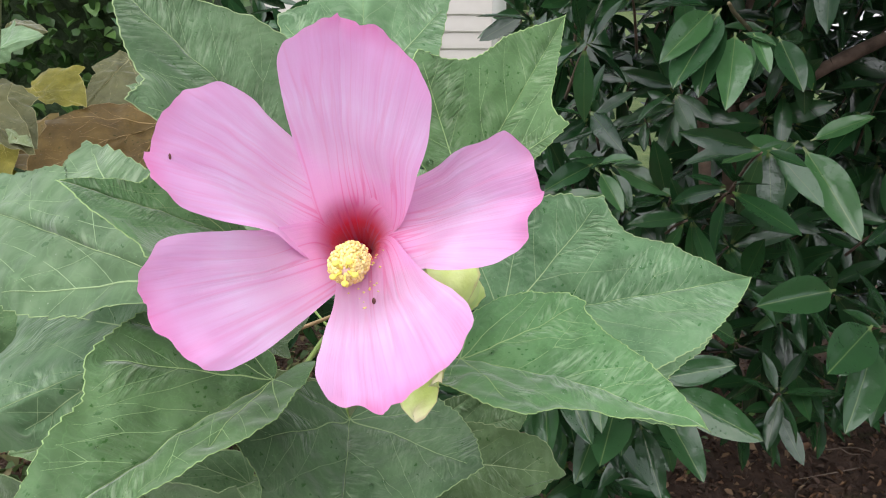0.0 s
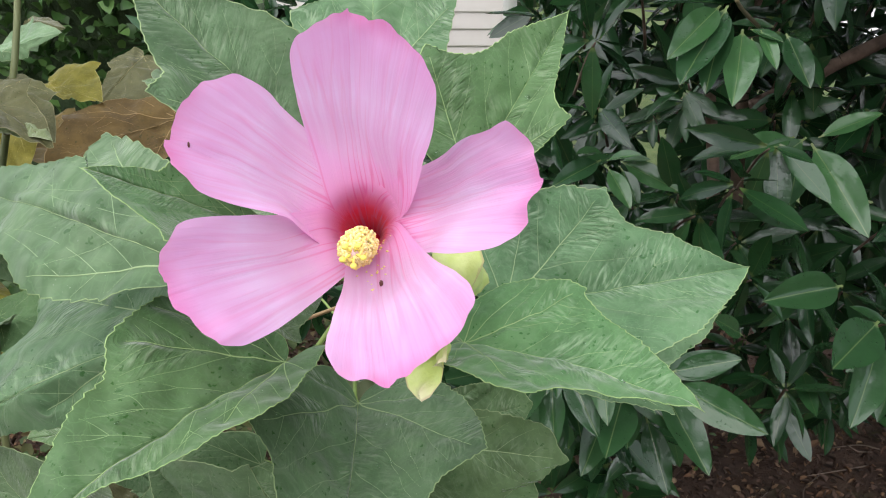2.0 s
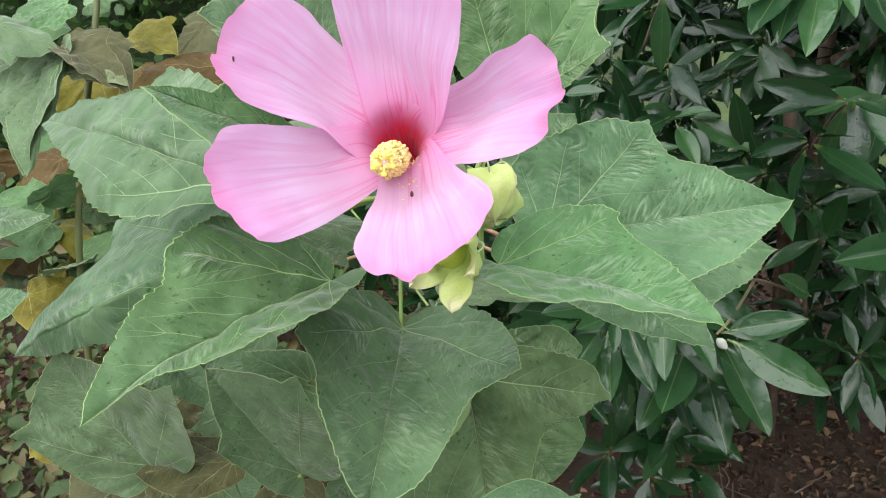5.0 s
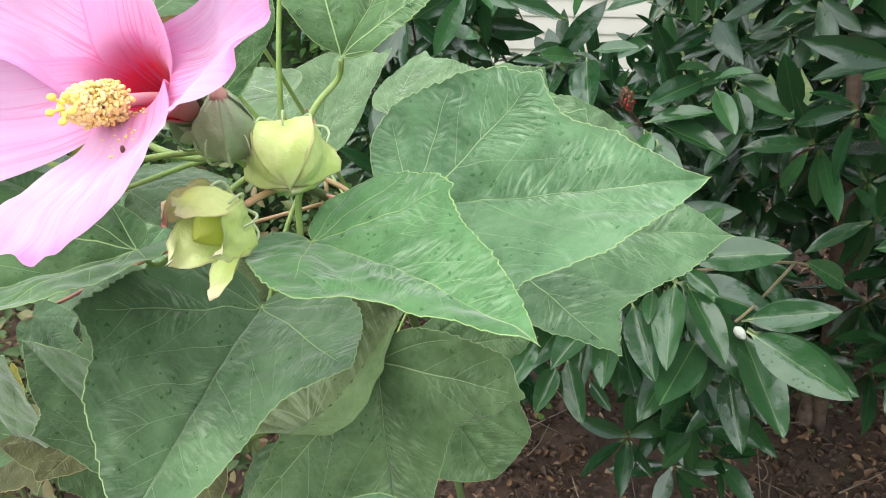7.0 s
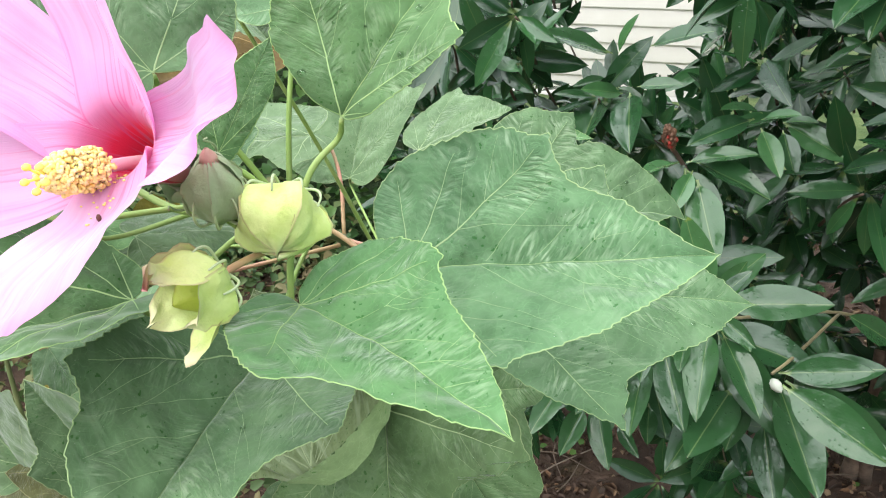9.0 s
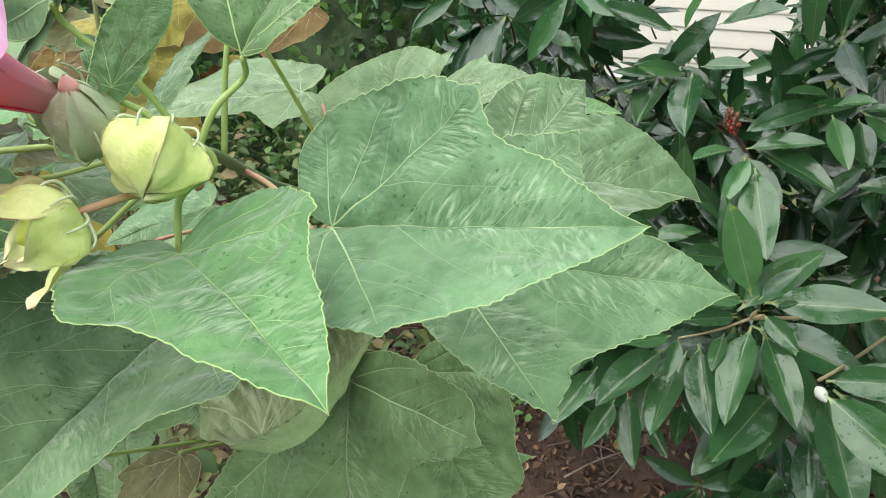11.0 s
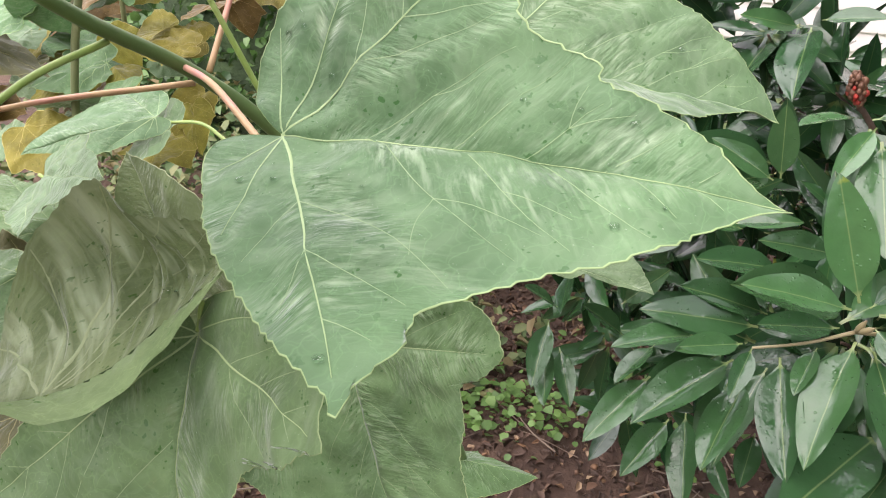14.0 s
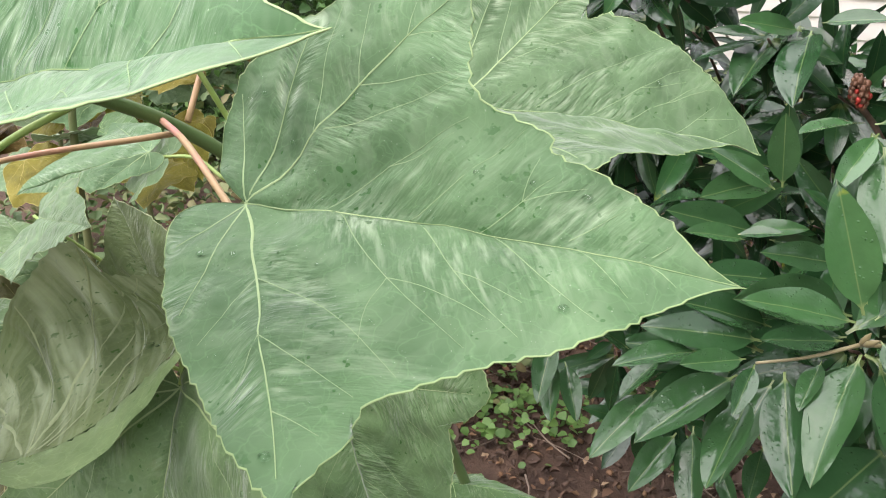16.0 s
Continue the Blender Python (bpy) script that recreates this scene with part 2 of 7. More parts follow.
c = n.mix(n.math("MULTIPLY", lines, n.ramp(along, (0.24, (0, 0, 0)), (0.44, (0.48, 0.48, 0.48)))), body, (0.80, 0.32, 0.64))
vein_at = n.tree.nodes.new("ShaderNodeCombineXYZ")
n.link(n.math("MULTIPLY", fan, 15.0), vein_at.inputs["X"])
n.link(n.math("MULTIPLY", along, 0.9), vein_at.inputs["Y"])
n.link(n.math("MULTIPLY", n.random(), 31.0), vein_at.inputs["Z"])
thread = n.ramp(n.noise(vein_at.outputs["Vector"], 1.0, 1.0), (0.465, (0, 0, 0)), (0.495, (1, 1, 1)), (0.505, (1, 1, 1)), (0.535, (0, 0, 0)))
c = n.mix(n.math("MULTIPLY", thread, n.ramp(along, (0.26, (0.85, 0.85, 0.85)), (0.60, (0.14, 0.14, 0.14)))), c, (0.78, 0.13, 0.36))
pale = n.ramp(n.noise(uv, 3.0, 2.0), (0.45, (0, 0, 0)), (0.7, (1, 1, 1)))
c = n.mix(n.math("MULTIPLY", n.math("MULTIPLY", pale, along), 0.30), c, (0.86, 0.62, 0.88))
n.colour(c)
normal = n.bump(streak, 0.5, 0.0012)
n.bsdf.inputs["Sheen Weight"].default_value = 0.25
n.thin(c, 0.40, normal)

# the outer side of the petals' claws: whitish pink
PETAL_BACK = material("petal_back_pale", (0.84, 0.62, 0.72), 0.6)
n = Nodes(PETAL_BACK)
uv = n.coords(uv=True)
split = n.tree.nodes.new("ShaderNodeSeparateXYZ")
n.link(uv, split.inputs["Vector"])
c = n.ramp(split.outputs["X"], (0.02, (0.80, 0.66, 0.58)), (0.14, (0.86, 0.64, 0.72)), (0.30, (0.90, 0.58, 0.80)), (0.50, (0.90, 0.58, 0.84)))
c = n.mix(n.math("MULTIPLY", n.noise(uv, 40.0, 3.0), 0.2), c, (0.80, 0.50, 0.66))
n.colour(c)
n.thin(c, 0.75)

POLLEN = material("pollen_yellow", (0.85, 0.52, 0.06), 0.7)
n = Nodes(POLLEN)
n.colour(n.ramp(n.island(), (0.0, (0.94, 0.72, 0.18)), (1.0, (0.97, 0.88, 0.42))))
n.thin((0.95, 0.75, 0.2), 0.12)
STIGMA = material("stigma_pale_yellow", (0.82, 0.74, 0.12), 0.6)
COLUMN = material("column_pale_pink", (0.80, 0.52, 0.58), 0.5)
THROAT = material("throat_crimson", (0.80, 0.010, 0.07), 0.5)
SPECK = material("insect_dark", (0.10, 0.03, 0.02), 0.5)


def flesh(name, low, high, edge, share=0.3, seam=0.0):
    m = material(name, low, 0.55)
    n = Nodes(m)
    o = n.coords()
    uv = n.coords(uv=True)
    c = n.ramp(n.noise(o, 60.0, 3.0), (0.35, low), (0.65, high))
    sp = n.tree.nodes.new("ShaderNodeSeparateXYZ")
    n.link(uv, sp.inputs["Vector"])
    c = n.mix(n.ramp(sp.outputs["X"], (0.72, (0, 0, 0)), (1.0, (1, 1, 1))), c, edge)
    c = n.mix(n.math("MULTIPLY", n.ramp(sp.outputs["Y"], (0.90, (0, 0, 0)), (1.0, (1, 1, 1))), seam), c, (0.42, 0.24, 0.20))
    c = n.mix(n.math("MULTIPLY", n.noise(o, 500.0), 0.2), c, tuple(0.7 * v for v in low))
    n.colour(c)
    normal = n.bump(n.math("ADD", n.noise(o, 350.0), n.noise(o, 140.0)), 0.5, 0.0010)
    n.bsdf.inputs["Sheen Weight"].default_value = 0.08
    n.thin(c, share, normal)
    return m


BUD_GREEN = flesh("bud_grey_green", (0.34, 0.43, 0.24), (0.43, 0.53, 0.31), (0.48, 0.50, 0.34), 0.15, 0.30)
BUD_PINK = flesh("bud_pink_tip", (0.76, 0.38, 0.34), (0.80, 0.46, 0.40), (0.80, 0.48, 0.42), 0.2)
SEPAL = flesh("sepal_yellow_green", (0.60, 0.73, 0.20), (0.72, 0.83, 0.33), (0.76, 0.74, 0.44), 0.10, 0.6)
SEPAL_RED = flesh("sepal_reddened", (0.70, 0.76, 0.36), (0.68, 0.52, 0.36), (0.52, 0.14, 0.18), 0.10, 0.9)
BUD_PALE = flesh("bract_pale_green", (0.48, 0.58, 0.32), (0.58, 0.66, 0.42), (0.55, 0.62, 0.42), 0.1)
POD = flesh("pod_bright_green", (0.50, 0.62, 0.06), (0.58, 0.68, 0.10), (0.45, 0.55, 0.06))

# glossy evergreen leaves
def gloss_leaf(name, low, high, rib, per_island):
    m = material(name, low, 0.3)
    k = 1.0 if per_island else 0.12
    n = Nodes(m)
    uv = n.coords(uv=True)
    sp = n.tree.nodes.new("ShaderNodeSeparateXYZ")
    n.link(uv, sp.inputs["Vector"])
    o = n.coords()
    rnd = n.island() if per_island else n.random()
    c = n.ramp(rnd, (0.0, low), (0.75, high), (0.97, tuple(1.5 * v for v in high)))
    c = n.mix(n.math("MULTIPLY", n.noise(o, 60.0 * k, 4.0), 0.4), c, tuple(0.6 * v for v in low))
    mid = n.ramp(n.math("ABSOLUTE", sp.outputs["Y"]), (0.0, (1, 1, 1)), (0.020, (0, 0, 0)))
    c = n.mix(n.math("MULTIPLY", mid, 0.40), c, rib)
    c = n.mix(n.ramp(sp.outputs["X"], (0.06, (1, 1, 1)), (0.11, (0, 0, 0))), c, tuple(0.8 * v for v in rib))
    yell = n.ramp(n.math("MULTIPLY", n.math("MULTIPLY", sp.outputs["X"], rnd), n.noise(o, 25.0 * k)), (0.52, (0, 0, 0)), (0.62, (1, 1, 1)))
    c = n.mix(n.math("MULTIPLY", yell, 0.8), c, (0.28, 0.30, 0.03))
    n.colour(c)
    wet = n.ramp(n.noise(o, 70.0 * k, 4.0, 0.7), (0.43, (0.06, 0.06, 0.06)), (0.52, (0.24, 0.24, 0.24)))
    n.link(wet, n.bsdf.inputs["Roughness"])
    side = n.math("SINE", n.math("MULTIPLY", n.math("ADD", sp.outputs["X"], n.math("MULTIPLY", n.math("ABSOLUTE", sp.outputs["Y"]), -1.2)), 75.0))
    bead = n.add("ShaderNodeTexVoronoi", Scale=190.0 * k)
    n.link(o, bead.inputs["Vector"])
    beads = n.ramp(bead.outputs["Distance"], (0.10, (1, 1, 1)), (0.26, (0, 0, 0)))
    beads = n.math("MULTIPLY", beads, n.ramp(n.noise(o, 40.0 * k, 2.0), (0.5, (0, 0, 0)), (0.6, (1, 1, 1))))
    h = n.math("ADD", n.math("ADD", n.math("MULTIPLY", side, 0.008), n.math("MULTIPLY", beads, 0.5)), n.noise(o, 50.0 * k, 3.0))
    normal = n.bump(h, 0.5, 0.0018)
    n.bsdf.inputs["Specular IOR Level"].default_value = 0.6
    n.thin(c, 0.08, normal)
    return m


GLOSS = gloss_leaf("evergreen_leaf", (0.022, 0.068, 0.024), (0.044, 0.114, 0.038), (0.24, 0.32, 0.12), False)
# the same leaf in a darker colour that holds the crown's inner shade
GLOSS_SHADED = gloss_leaf("evergreen_leaf_shaded", (0.012, 0.044, 0.015), (0.026, 0.080, 0.025), (0.11, 0.17, 0.05), True)
BARK = material("bark", (0.16, 0.11, 0.08), 0.85)
n = Nodes(BARK)
o = n.coords()
n.colour(n.ramp(n.noise(o, 40.0, 6.0), (0.3, (0.08, 0.055, 0.04)), (0.7, (0.22, 0.15, 0.11))))
n.bump(n.noise(o, 90.0, 5.0), 0.6, 0.004)
TWIG = stalk_material("twig_tan", (0.24, 0.19, 0.10), (0.32, 0.27, 0.15))
CONE = material("cone_red_brown", (0.32, 0.07, 0.04), 0.6)
n = Nodes(CONE)
n.colour(n.ramp(n.island(), (0.0, (0.10, 0.05, 0.03)), (0.5, (0.17, 0.08, 0.045)), (0.72, (0.24, 0.14, 0.08)), (0.8, (0.42, 0.03, 0.02)), (1.0, (0.22, 0.06, 0.04))))
BUDWHITE = material("bud_downy_white", (0.62, 0.64, 0.56), 0.8)

# ground
SOIL = material("soil", (0.1, 0.06, 0.04), 0.95)
n = Nodes(SOIL)
o = n.coords()
a = n.ramp(n.noise(o, 9.0, 8.0, 0.7), (0.32, (0.040, 0.022, 0.015)), (0.55, (0.095, 0.055, 0.036)), (0.75, (0.16, 0.10, 0.068)))
moss = n.ramp(n.noise(o, 3.0, 4.0), (0.56, (0, 0, 0)), (0.66, (1, 1, 1)))
a = n.mix(n.math("MULTIPLY", moss, 0.45), a, (0.075, 0.085, 0.025))
sp = n.tree.nodes.new("ShaderNodeSeparateXYZ")
n.link(o, sp.inputs["Vector"])
edge = n.math("ADD", sp.outputs["Y"], n.math("MULTIPLY", n.noise(o, 1.5, 3.0), 1.2))
lawn = n.ramp(n.math("MULTIPLY", edge, 0.1), (0.36, (0, 0, 0)), (0.42, (1, 1, 1)))
grass = n.ramp(n.noise(o, 5.0, 6.0), (0.35, (0.05, 0.085, 0.02)), (0.6, (0.10, 0.14, 0.04)), (0.75, (0.20, 0.14, 0.07)))
n.colour(n.mix(lawn, a, grass))
n.bump(n.noise(o, 45.0, 8.0, 0.7), 0.9, 0.02)


def speckled(name, *stops, rough=0.8, share=0.0):
    m = material(name, stops[0], rough)
    n = Nodes(m)
    o = n.coords()
    c = n.ramp(n.island(), *[(i / max(1, len(stops) - 1), s) for i, s in enumerate(stops)])
    c = n.mix(n.math("MULTIPLY", n.noise(o, 80.0), 0.45), c, tuple(0.5 * v for v in stops[0]))
    n.colour(c)
    n.bump(n.noise(o, 150.0), 0.4, 0.002)
    if share:
        n.thin(c, share)
    return m


LITTER = speckled("leaf_litter", (0.052, 0.030, 0.020), (0.105, 0.060, 0.040), (0.085, 0.052, 0.036), (0.060, 0.036, 0.024), (0.15, 0.085, 0.055), (0.22, 0.115, 0.055), (0.36, 0.25, 0.15))
STICK = speckled("fallen_sticks", (0.12, 0.085, 0.06), (0.22, 0.16, 0.12), (0.28, 0.22, 0.17))
WEED = speckled("weed_leaves", (0.075, 0.16, 0.03), (0.12, 0.24, 0.05), (0.17, 0.30, 0.07), rough=0.5, share=0.25)
HEDGE = speckled("hedge_leaves", (0.045, 0.11, 0.03), (0.075, 0.17, 0.04), (0.15, 0.28, 0.07), rough=0.4, share=0.2)
GRASSY = speckled("undergrowth", (0.05, 0.10, 0.03), (0.10, 0.16, 0.05), (0.16, 0.18, 0.06), (0.24, 0.17, 0.08), rough=0.6, share=0.2)
# dark backing for the added walls and for the hedge's inner shade
BACKING = material("backing_dark_green", (0.03, 0.05, 0.02), 0.9)
n = Nodes(BACKING)
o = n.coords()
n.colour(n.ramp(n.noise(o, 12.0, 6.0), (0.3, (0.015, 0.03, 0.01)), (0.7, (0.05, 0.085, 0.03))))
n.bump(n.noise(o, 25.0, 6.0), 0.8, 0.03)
SIDING = material("siding_cream_vinyl", (0.74, 0.70, 0.66), 0.5)
n = Nodes(SIDING)
o = n.coords()
n.colour(n.ramp(n.noise(o, 2.0, 5.0), (0.3, (0.56, 0.52, 0.48)), (0.7, (0.64, 0.60, 0.56))))
n.bump(n.noise(o, 160.0), 0.15, 0.001)
BLUEWALL = material("siding_blue_grey", (0.40, 0.46, 0.52), 0.6)
n = Nodes(BLUEWALL)
o = n.coords()
n.colour(n.ramp(n.noise(o, 2.0, 5.0), (0.3, (0.36, 0.42, 0.48)), (0.7, (0.44, 0.50, 0.56))))
TRIM = material("trim_white", (0.75, 0.74, 0.72), 0.5)
DARK = material("shadowed_gap_grey", (0.10, 0.10, 0.11), 0.7)
CONCRETE = material("concrete_pale", (0.55, 0.52, 0.50), 0.8)
n = Nodes(CONCRETE)
o = n.coords()
n.colour(n.ramp(n.noise(o, 3.0, 6.0), (0.3, (0.48, 0.45, 0.43)), (0.7, (0.62, 0.59, 0.57))))
WATER = material("water_drop", (0.9, 1.0, 0.93), 0.02)
WATER.node_tree.nodes["Principled BSDF"].inputs["Transmission Weight"].default_value = 1.0
WATER.node_tree.nodes["Principled BSDF"].inputs["IOR"].default_value = 1.33

# ---- building helpers ----
V3 = Vector


def mesh_object(name, verts, faces, mat, parent=None, label="", uvs=None, smooth=True):
    me = bpy.data.meshes.new(name)
    me.from_pydata([tuple(v) for v in verts], [], faces)
    if uvs is not None:
        layer = me.uv_layers.new(name="UVMap")
        flat = [c for loop in me.loops for c in uvs[loop.vertex_index]]
        layer.data.foreach_set("uv", flat)
    me.polygons.foreach_set("use_smooth", [smooth] * len(me.polygons))
    me.materials.append(mat)
    me.update()
    ob = new(name, me)
    if parent:
        under(ob, parent)
    if label:
        tagged(ob, label)
    return ob


def under(ob, parent):
    """Hangs ob, whose mesh is in world metres, on a thing or on one of its parts."""
    ob.parent = parent
    ob.matrix_parent_inverse = parent.matrix_basis.inverted() if parent.parent is None else Matrix.Identity(4)


def part(name, bm, mat, parent, label=""):
    """Links a bmesh as one mesh object under a thing or a part."""
    me = bpy.data.meshes.new(name)
    bm.to_mesh(me)
    bm.free()
    me.polygons.foreach_set("use_smooth", [True] * len(me.polygons))
    me.materials.append(mat)
    ob = new(name, me)
    if parent:
        under(ob, parent)
    if label:
        tagged(ob, label)
    return ob


def thing(name, at, label, category, kind="", group=""):
    e = new(name)
    e.location = at
    e.matrix_basis = Matrix.Translation(at)
    e.empty_display_size = 0.05
    return tagged(e, label, category, group, kind)


def bez(p0, p1, p2, p3, k):
    return [((1 - t) ** 3 * p0[0] + 3 * (1 - t) ** 2 * t * p1[0] + 3 * (1 - t) * t * t * p2[0] + t ** 3 * p3[0],
             (1 - t) ** 3 * p0[1] + 3 * (1 - t) ** 2 * t * p1[1] + 3 * (1 - t) * t * t * p2[1] + t ** 3 * p3[1]) for t in [i / k for i in range(k + 1)]]


def smooth_line(points, per=6):
    """A Catmull-Rom line through the points."""
    p = [V3(q) for q in points]
    p = [p[0] * 2 - p[1], *p, p[-1] * 2 - p[-2]]
    out = []
    for i in range(1, len(p) - 2):
        for j in range(per):
            t = j / per
            a, b, c, d = p[i - 1:i + 3]
            out.append(0.5 * ((2 * b) + (c - a) * t + (2 * a - 5 * b + 4 * c - d) * t * t + (3 * b - a - 3 * c + d) * t ** 3))
    out.append(p[-2])
    return out


def tube_data(points, r0, r1, sides=8, per=6, wobble=0.0):
    line = smooth_line(points, per)
    verts, faces, uvs = [], [], []
    up = V3((0.3, 0.2, 1)).normalized()
    for i, q in enumerate(line):
        d = (line[min(i + 1, len(line) - 1)] - line[max(i - 1, 0)]).normalized()
        x = d.cross(up)
        x = x.normalized() if x.length > 1e-4 else V3((1, 0, 0))
        y = d.cross(x)
        t = i / (len(line) - 1)
        r = r0 + (r1 - r0) * t
        r *= 1 + wobble * noise.noise(q * 40)
        for k in range(sides):
            a = 2 * math.pi * k / sides
            verts.append(q + x * (r * math.cos(a)) + y * (r * math.sin(a)))
            uvs.append((t, k / sides))
    for i in range(len(line) - 1):
        for k in range(sides):
            a, b = i * sides + k, i * sides + (k + 1) % sides
            faces.append((a, b, b + sides, a + sides))
    faces.append(tuple(range(sides))[::-1])
    faces.append(tuple(len(verts) - sides + k for k in range(sides)))
    return verts, faces, uvs


def tube(name, points, r0, r1, mat, parent=None, label="", sides=8, per=6, wobble=0.0):
    v, f, u = tube_data(points, r0, r1, sides, per, wobble)
    return mesh_object(name, v, f, mat, parent, label, u)


def joined(pieces):
    verts, faces, uvs = [], [], []
    for v, f, u in pieces:
        k = len(verts)
        verts += v
        faces += [tuple(i + k for i in q) for q in f]
        uvs += u
    return verts, faces, uvs


def ball_data(at, radius, squash=(1, 1, 1), rings=5, sides=8, turn=None):
    verts, faces = [], []
    for i in range(1, rings):
        a = math.pi * i / rings
        for k in range(sides):
            b = 2 * math.pi * k / sides
            q = V3((math.sin(a) * math.cos(b) * squash[0], math.sin(a) * math.sin(b) * squash[1], math.cos(a) * squash[2])) * radius
            verts.append(V3(at) + (turn @ q if turn else q))
    for i in range(rings - 2):
        for k in range(sides):
            a, b = i * sides + k, i * sides + (k + 1) % sides
            faces.append((a, a + sides, b + sides, b))
    n = len(verts)
    for s in (1, -1):
        q = V3((0, 0, s * radius * squash[2]))
        verts.append(V3(at) + (turn @ q if turn else q))
    for k in range(sides):
        faces.append((n, k, (k + 1) % sides))
        m = (rings - 2) * sides
        faces.append((n + 1, m + (k + 1) % sides, m + k))
    return verts, faces, [(0, 0)] * len(verts)


# ---- a lobed leaf ----
RELIEF_U, RELIEF_V, RELIEF_STEP = -0.36, -0.96, 0.007


def relief_of(lines, seed, strength=1.0):
    """The quilting of a leaf: it swells between the veins; with it, for the puckers across the thick ones, the way along the vein, off the vein, and the amount. lines: (points, half width at the foot)."""
    us = np.arange(RELIEF_U, 1.09, RELIEF_STEP)
    vs = np.arange(RELIEF_V, 0.965, RELIEF_STEP)
    gu, gv = np.meshgrid(us, vs, indexing="ij")
    flat = np.stack([gu.ravel(), gv.ravel()], 1)
    near_any = np.full(len(flat), 9.0)
    near_main = np.full(len(flat), 9.0)
    next_main = np.full(len(flat), 9.0)
    along = np.zeros(len(flat))
    widest = max(w for _, w in lines)
    for k, (pts, w) in enumerate(lines):
        p = np.array(pts)
        seg = np.concatenate([[0], np.cumsum(np.hypot(*np.diff(p, axis=0).T))])
        want = np.linspace(0, seg[-1], max(3, int(seg[-1] / 0.03)))
        p = np.stack([np.interp(want, seg, p[:, 0]), np.interp(want, seg, p[:, 1])], 1)
        best = np.full(len(flat), 9.0)
        at = np.zeros(len(flat))
        for q, q1, d0 in zip(p[:-1], p[1:], want[:-1]):
            way = q1 - q
            run = np.hypot(*way) + 1e-9
            share = np.clip((flat - q) @ way / run ** 2, 0, 1)
            d = np.hypot(flat[:, 0] - q[0] - share * way[0], flat[:, 1] - q[1] - share * way[1])
            less = d < best
            best[less] = d[less]
            at[less] = d0 + share[less] * run
        near_any = np.minimum(near_any, best + 0.02 * (1 - w / widest))
        if w > 0.5 * widest:
            less = best < near_main
            next_main = np.where(less, near_main, np.minimum(next_main, best))
            near_main[less] = best[less]
            along[less] = at[less] + 0.37 * k
    rng = np.random.RandomState(seed)

    def cloud(step):
        a, b = int(len(us) * RELIEF_STEP / step) + 3, int(len(vs) * RELIEF_STEP / step) + 3
        m = rng.rand(a, b)
        i, j = (gu.ravel() - RELIEF_U) / step, (gv.ravel() - RELIEF_V) / step
        x, y = i.astype(int), j.astype(int)
        f, g = i - x, j - y
        f, g = f * f * (3 - 2 * f), g * g * (3 - 2 * g)
        return (m[x, y] * (1 - g) + m[x, y + 1] * g) * (1 - f) + (m[x + 1, y] * (1 - g) + m[x + 1, y + 1] * g) * f

    swell = 0.0120 * (1 - np.exp(-near_any / 0.026))
    phase = along - 0.55 * near_main + 0.05 * cloud(0.30) + 0.012 * cloud(0.08)
    patch = np.clip((cloud(0.22) - 0.20) * 2.8, 0, 1) * np.clip((cloud(0.10) + 0.10) * 1.3, 0, 1)
    amount = patch * np.exp(-near_main / 0.30) * np.clip(near_main / 0.020, 0, 1) * np.clip((next_main - near_main) / 0.09, 0, 1) ** 2
    soft = 0.0100 * (cloud(0.10) - 0.5) + 0.0020 * (cloud(0.03) - 0.5)
    height = ((swell + soft) * strength).reshape(gu.shape)
    for axis in (0, 1):
        height = 0.5 * height + 0.25 * (np.roll(height, 1, axis) + np.roll(height, -1, axis))
    return height, np.stack([phase, near_main, amount], 1).reshape(gu.shape + (3,))


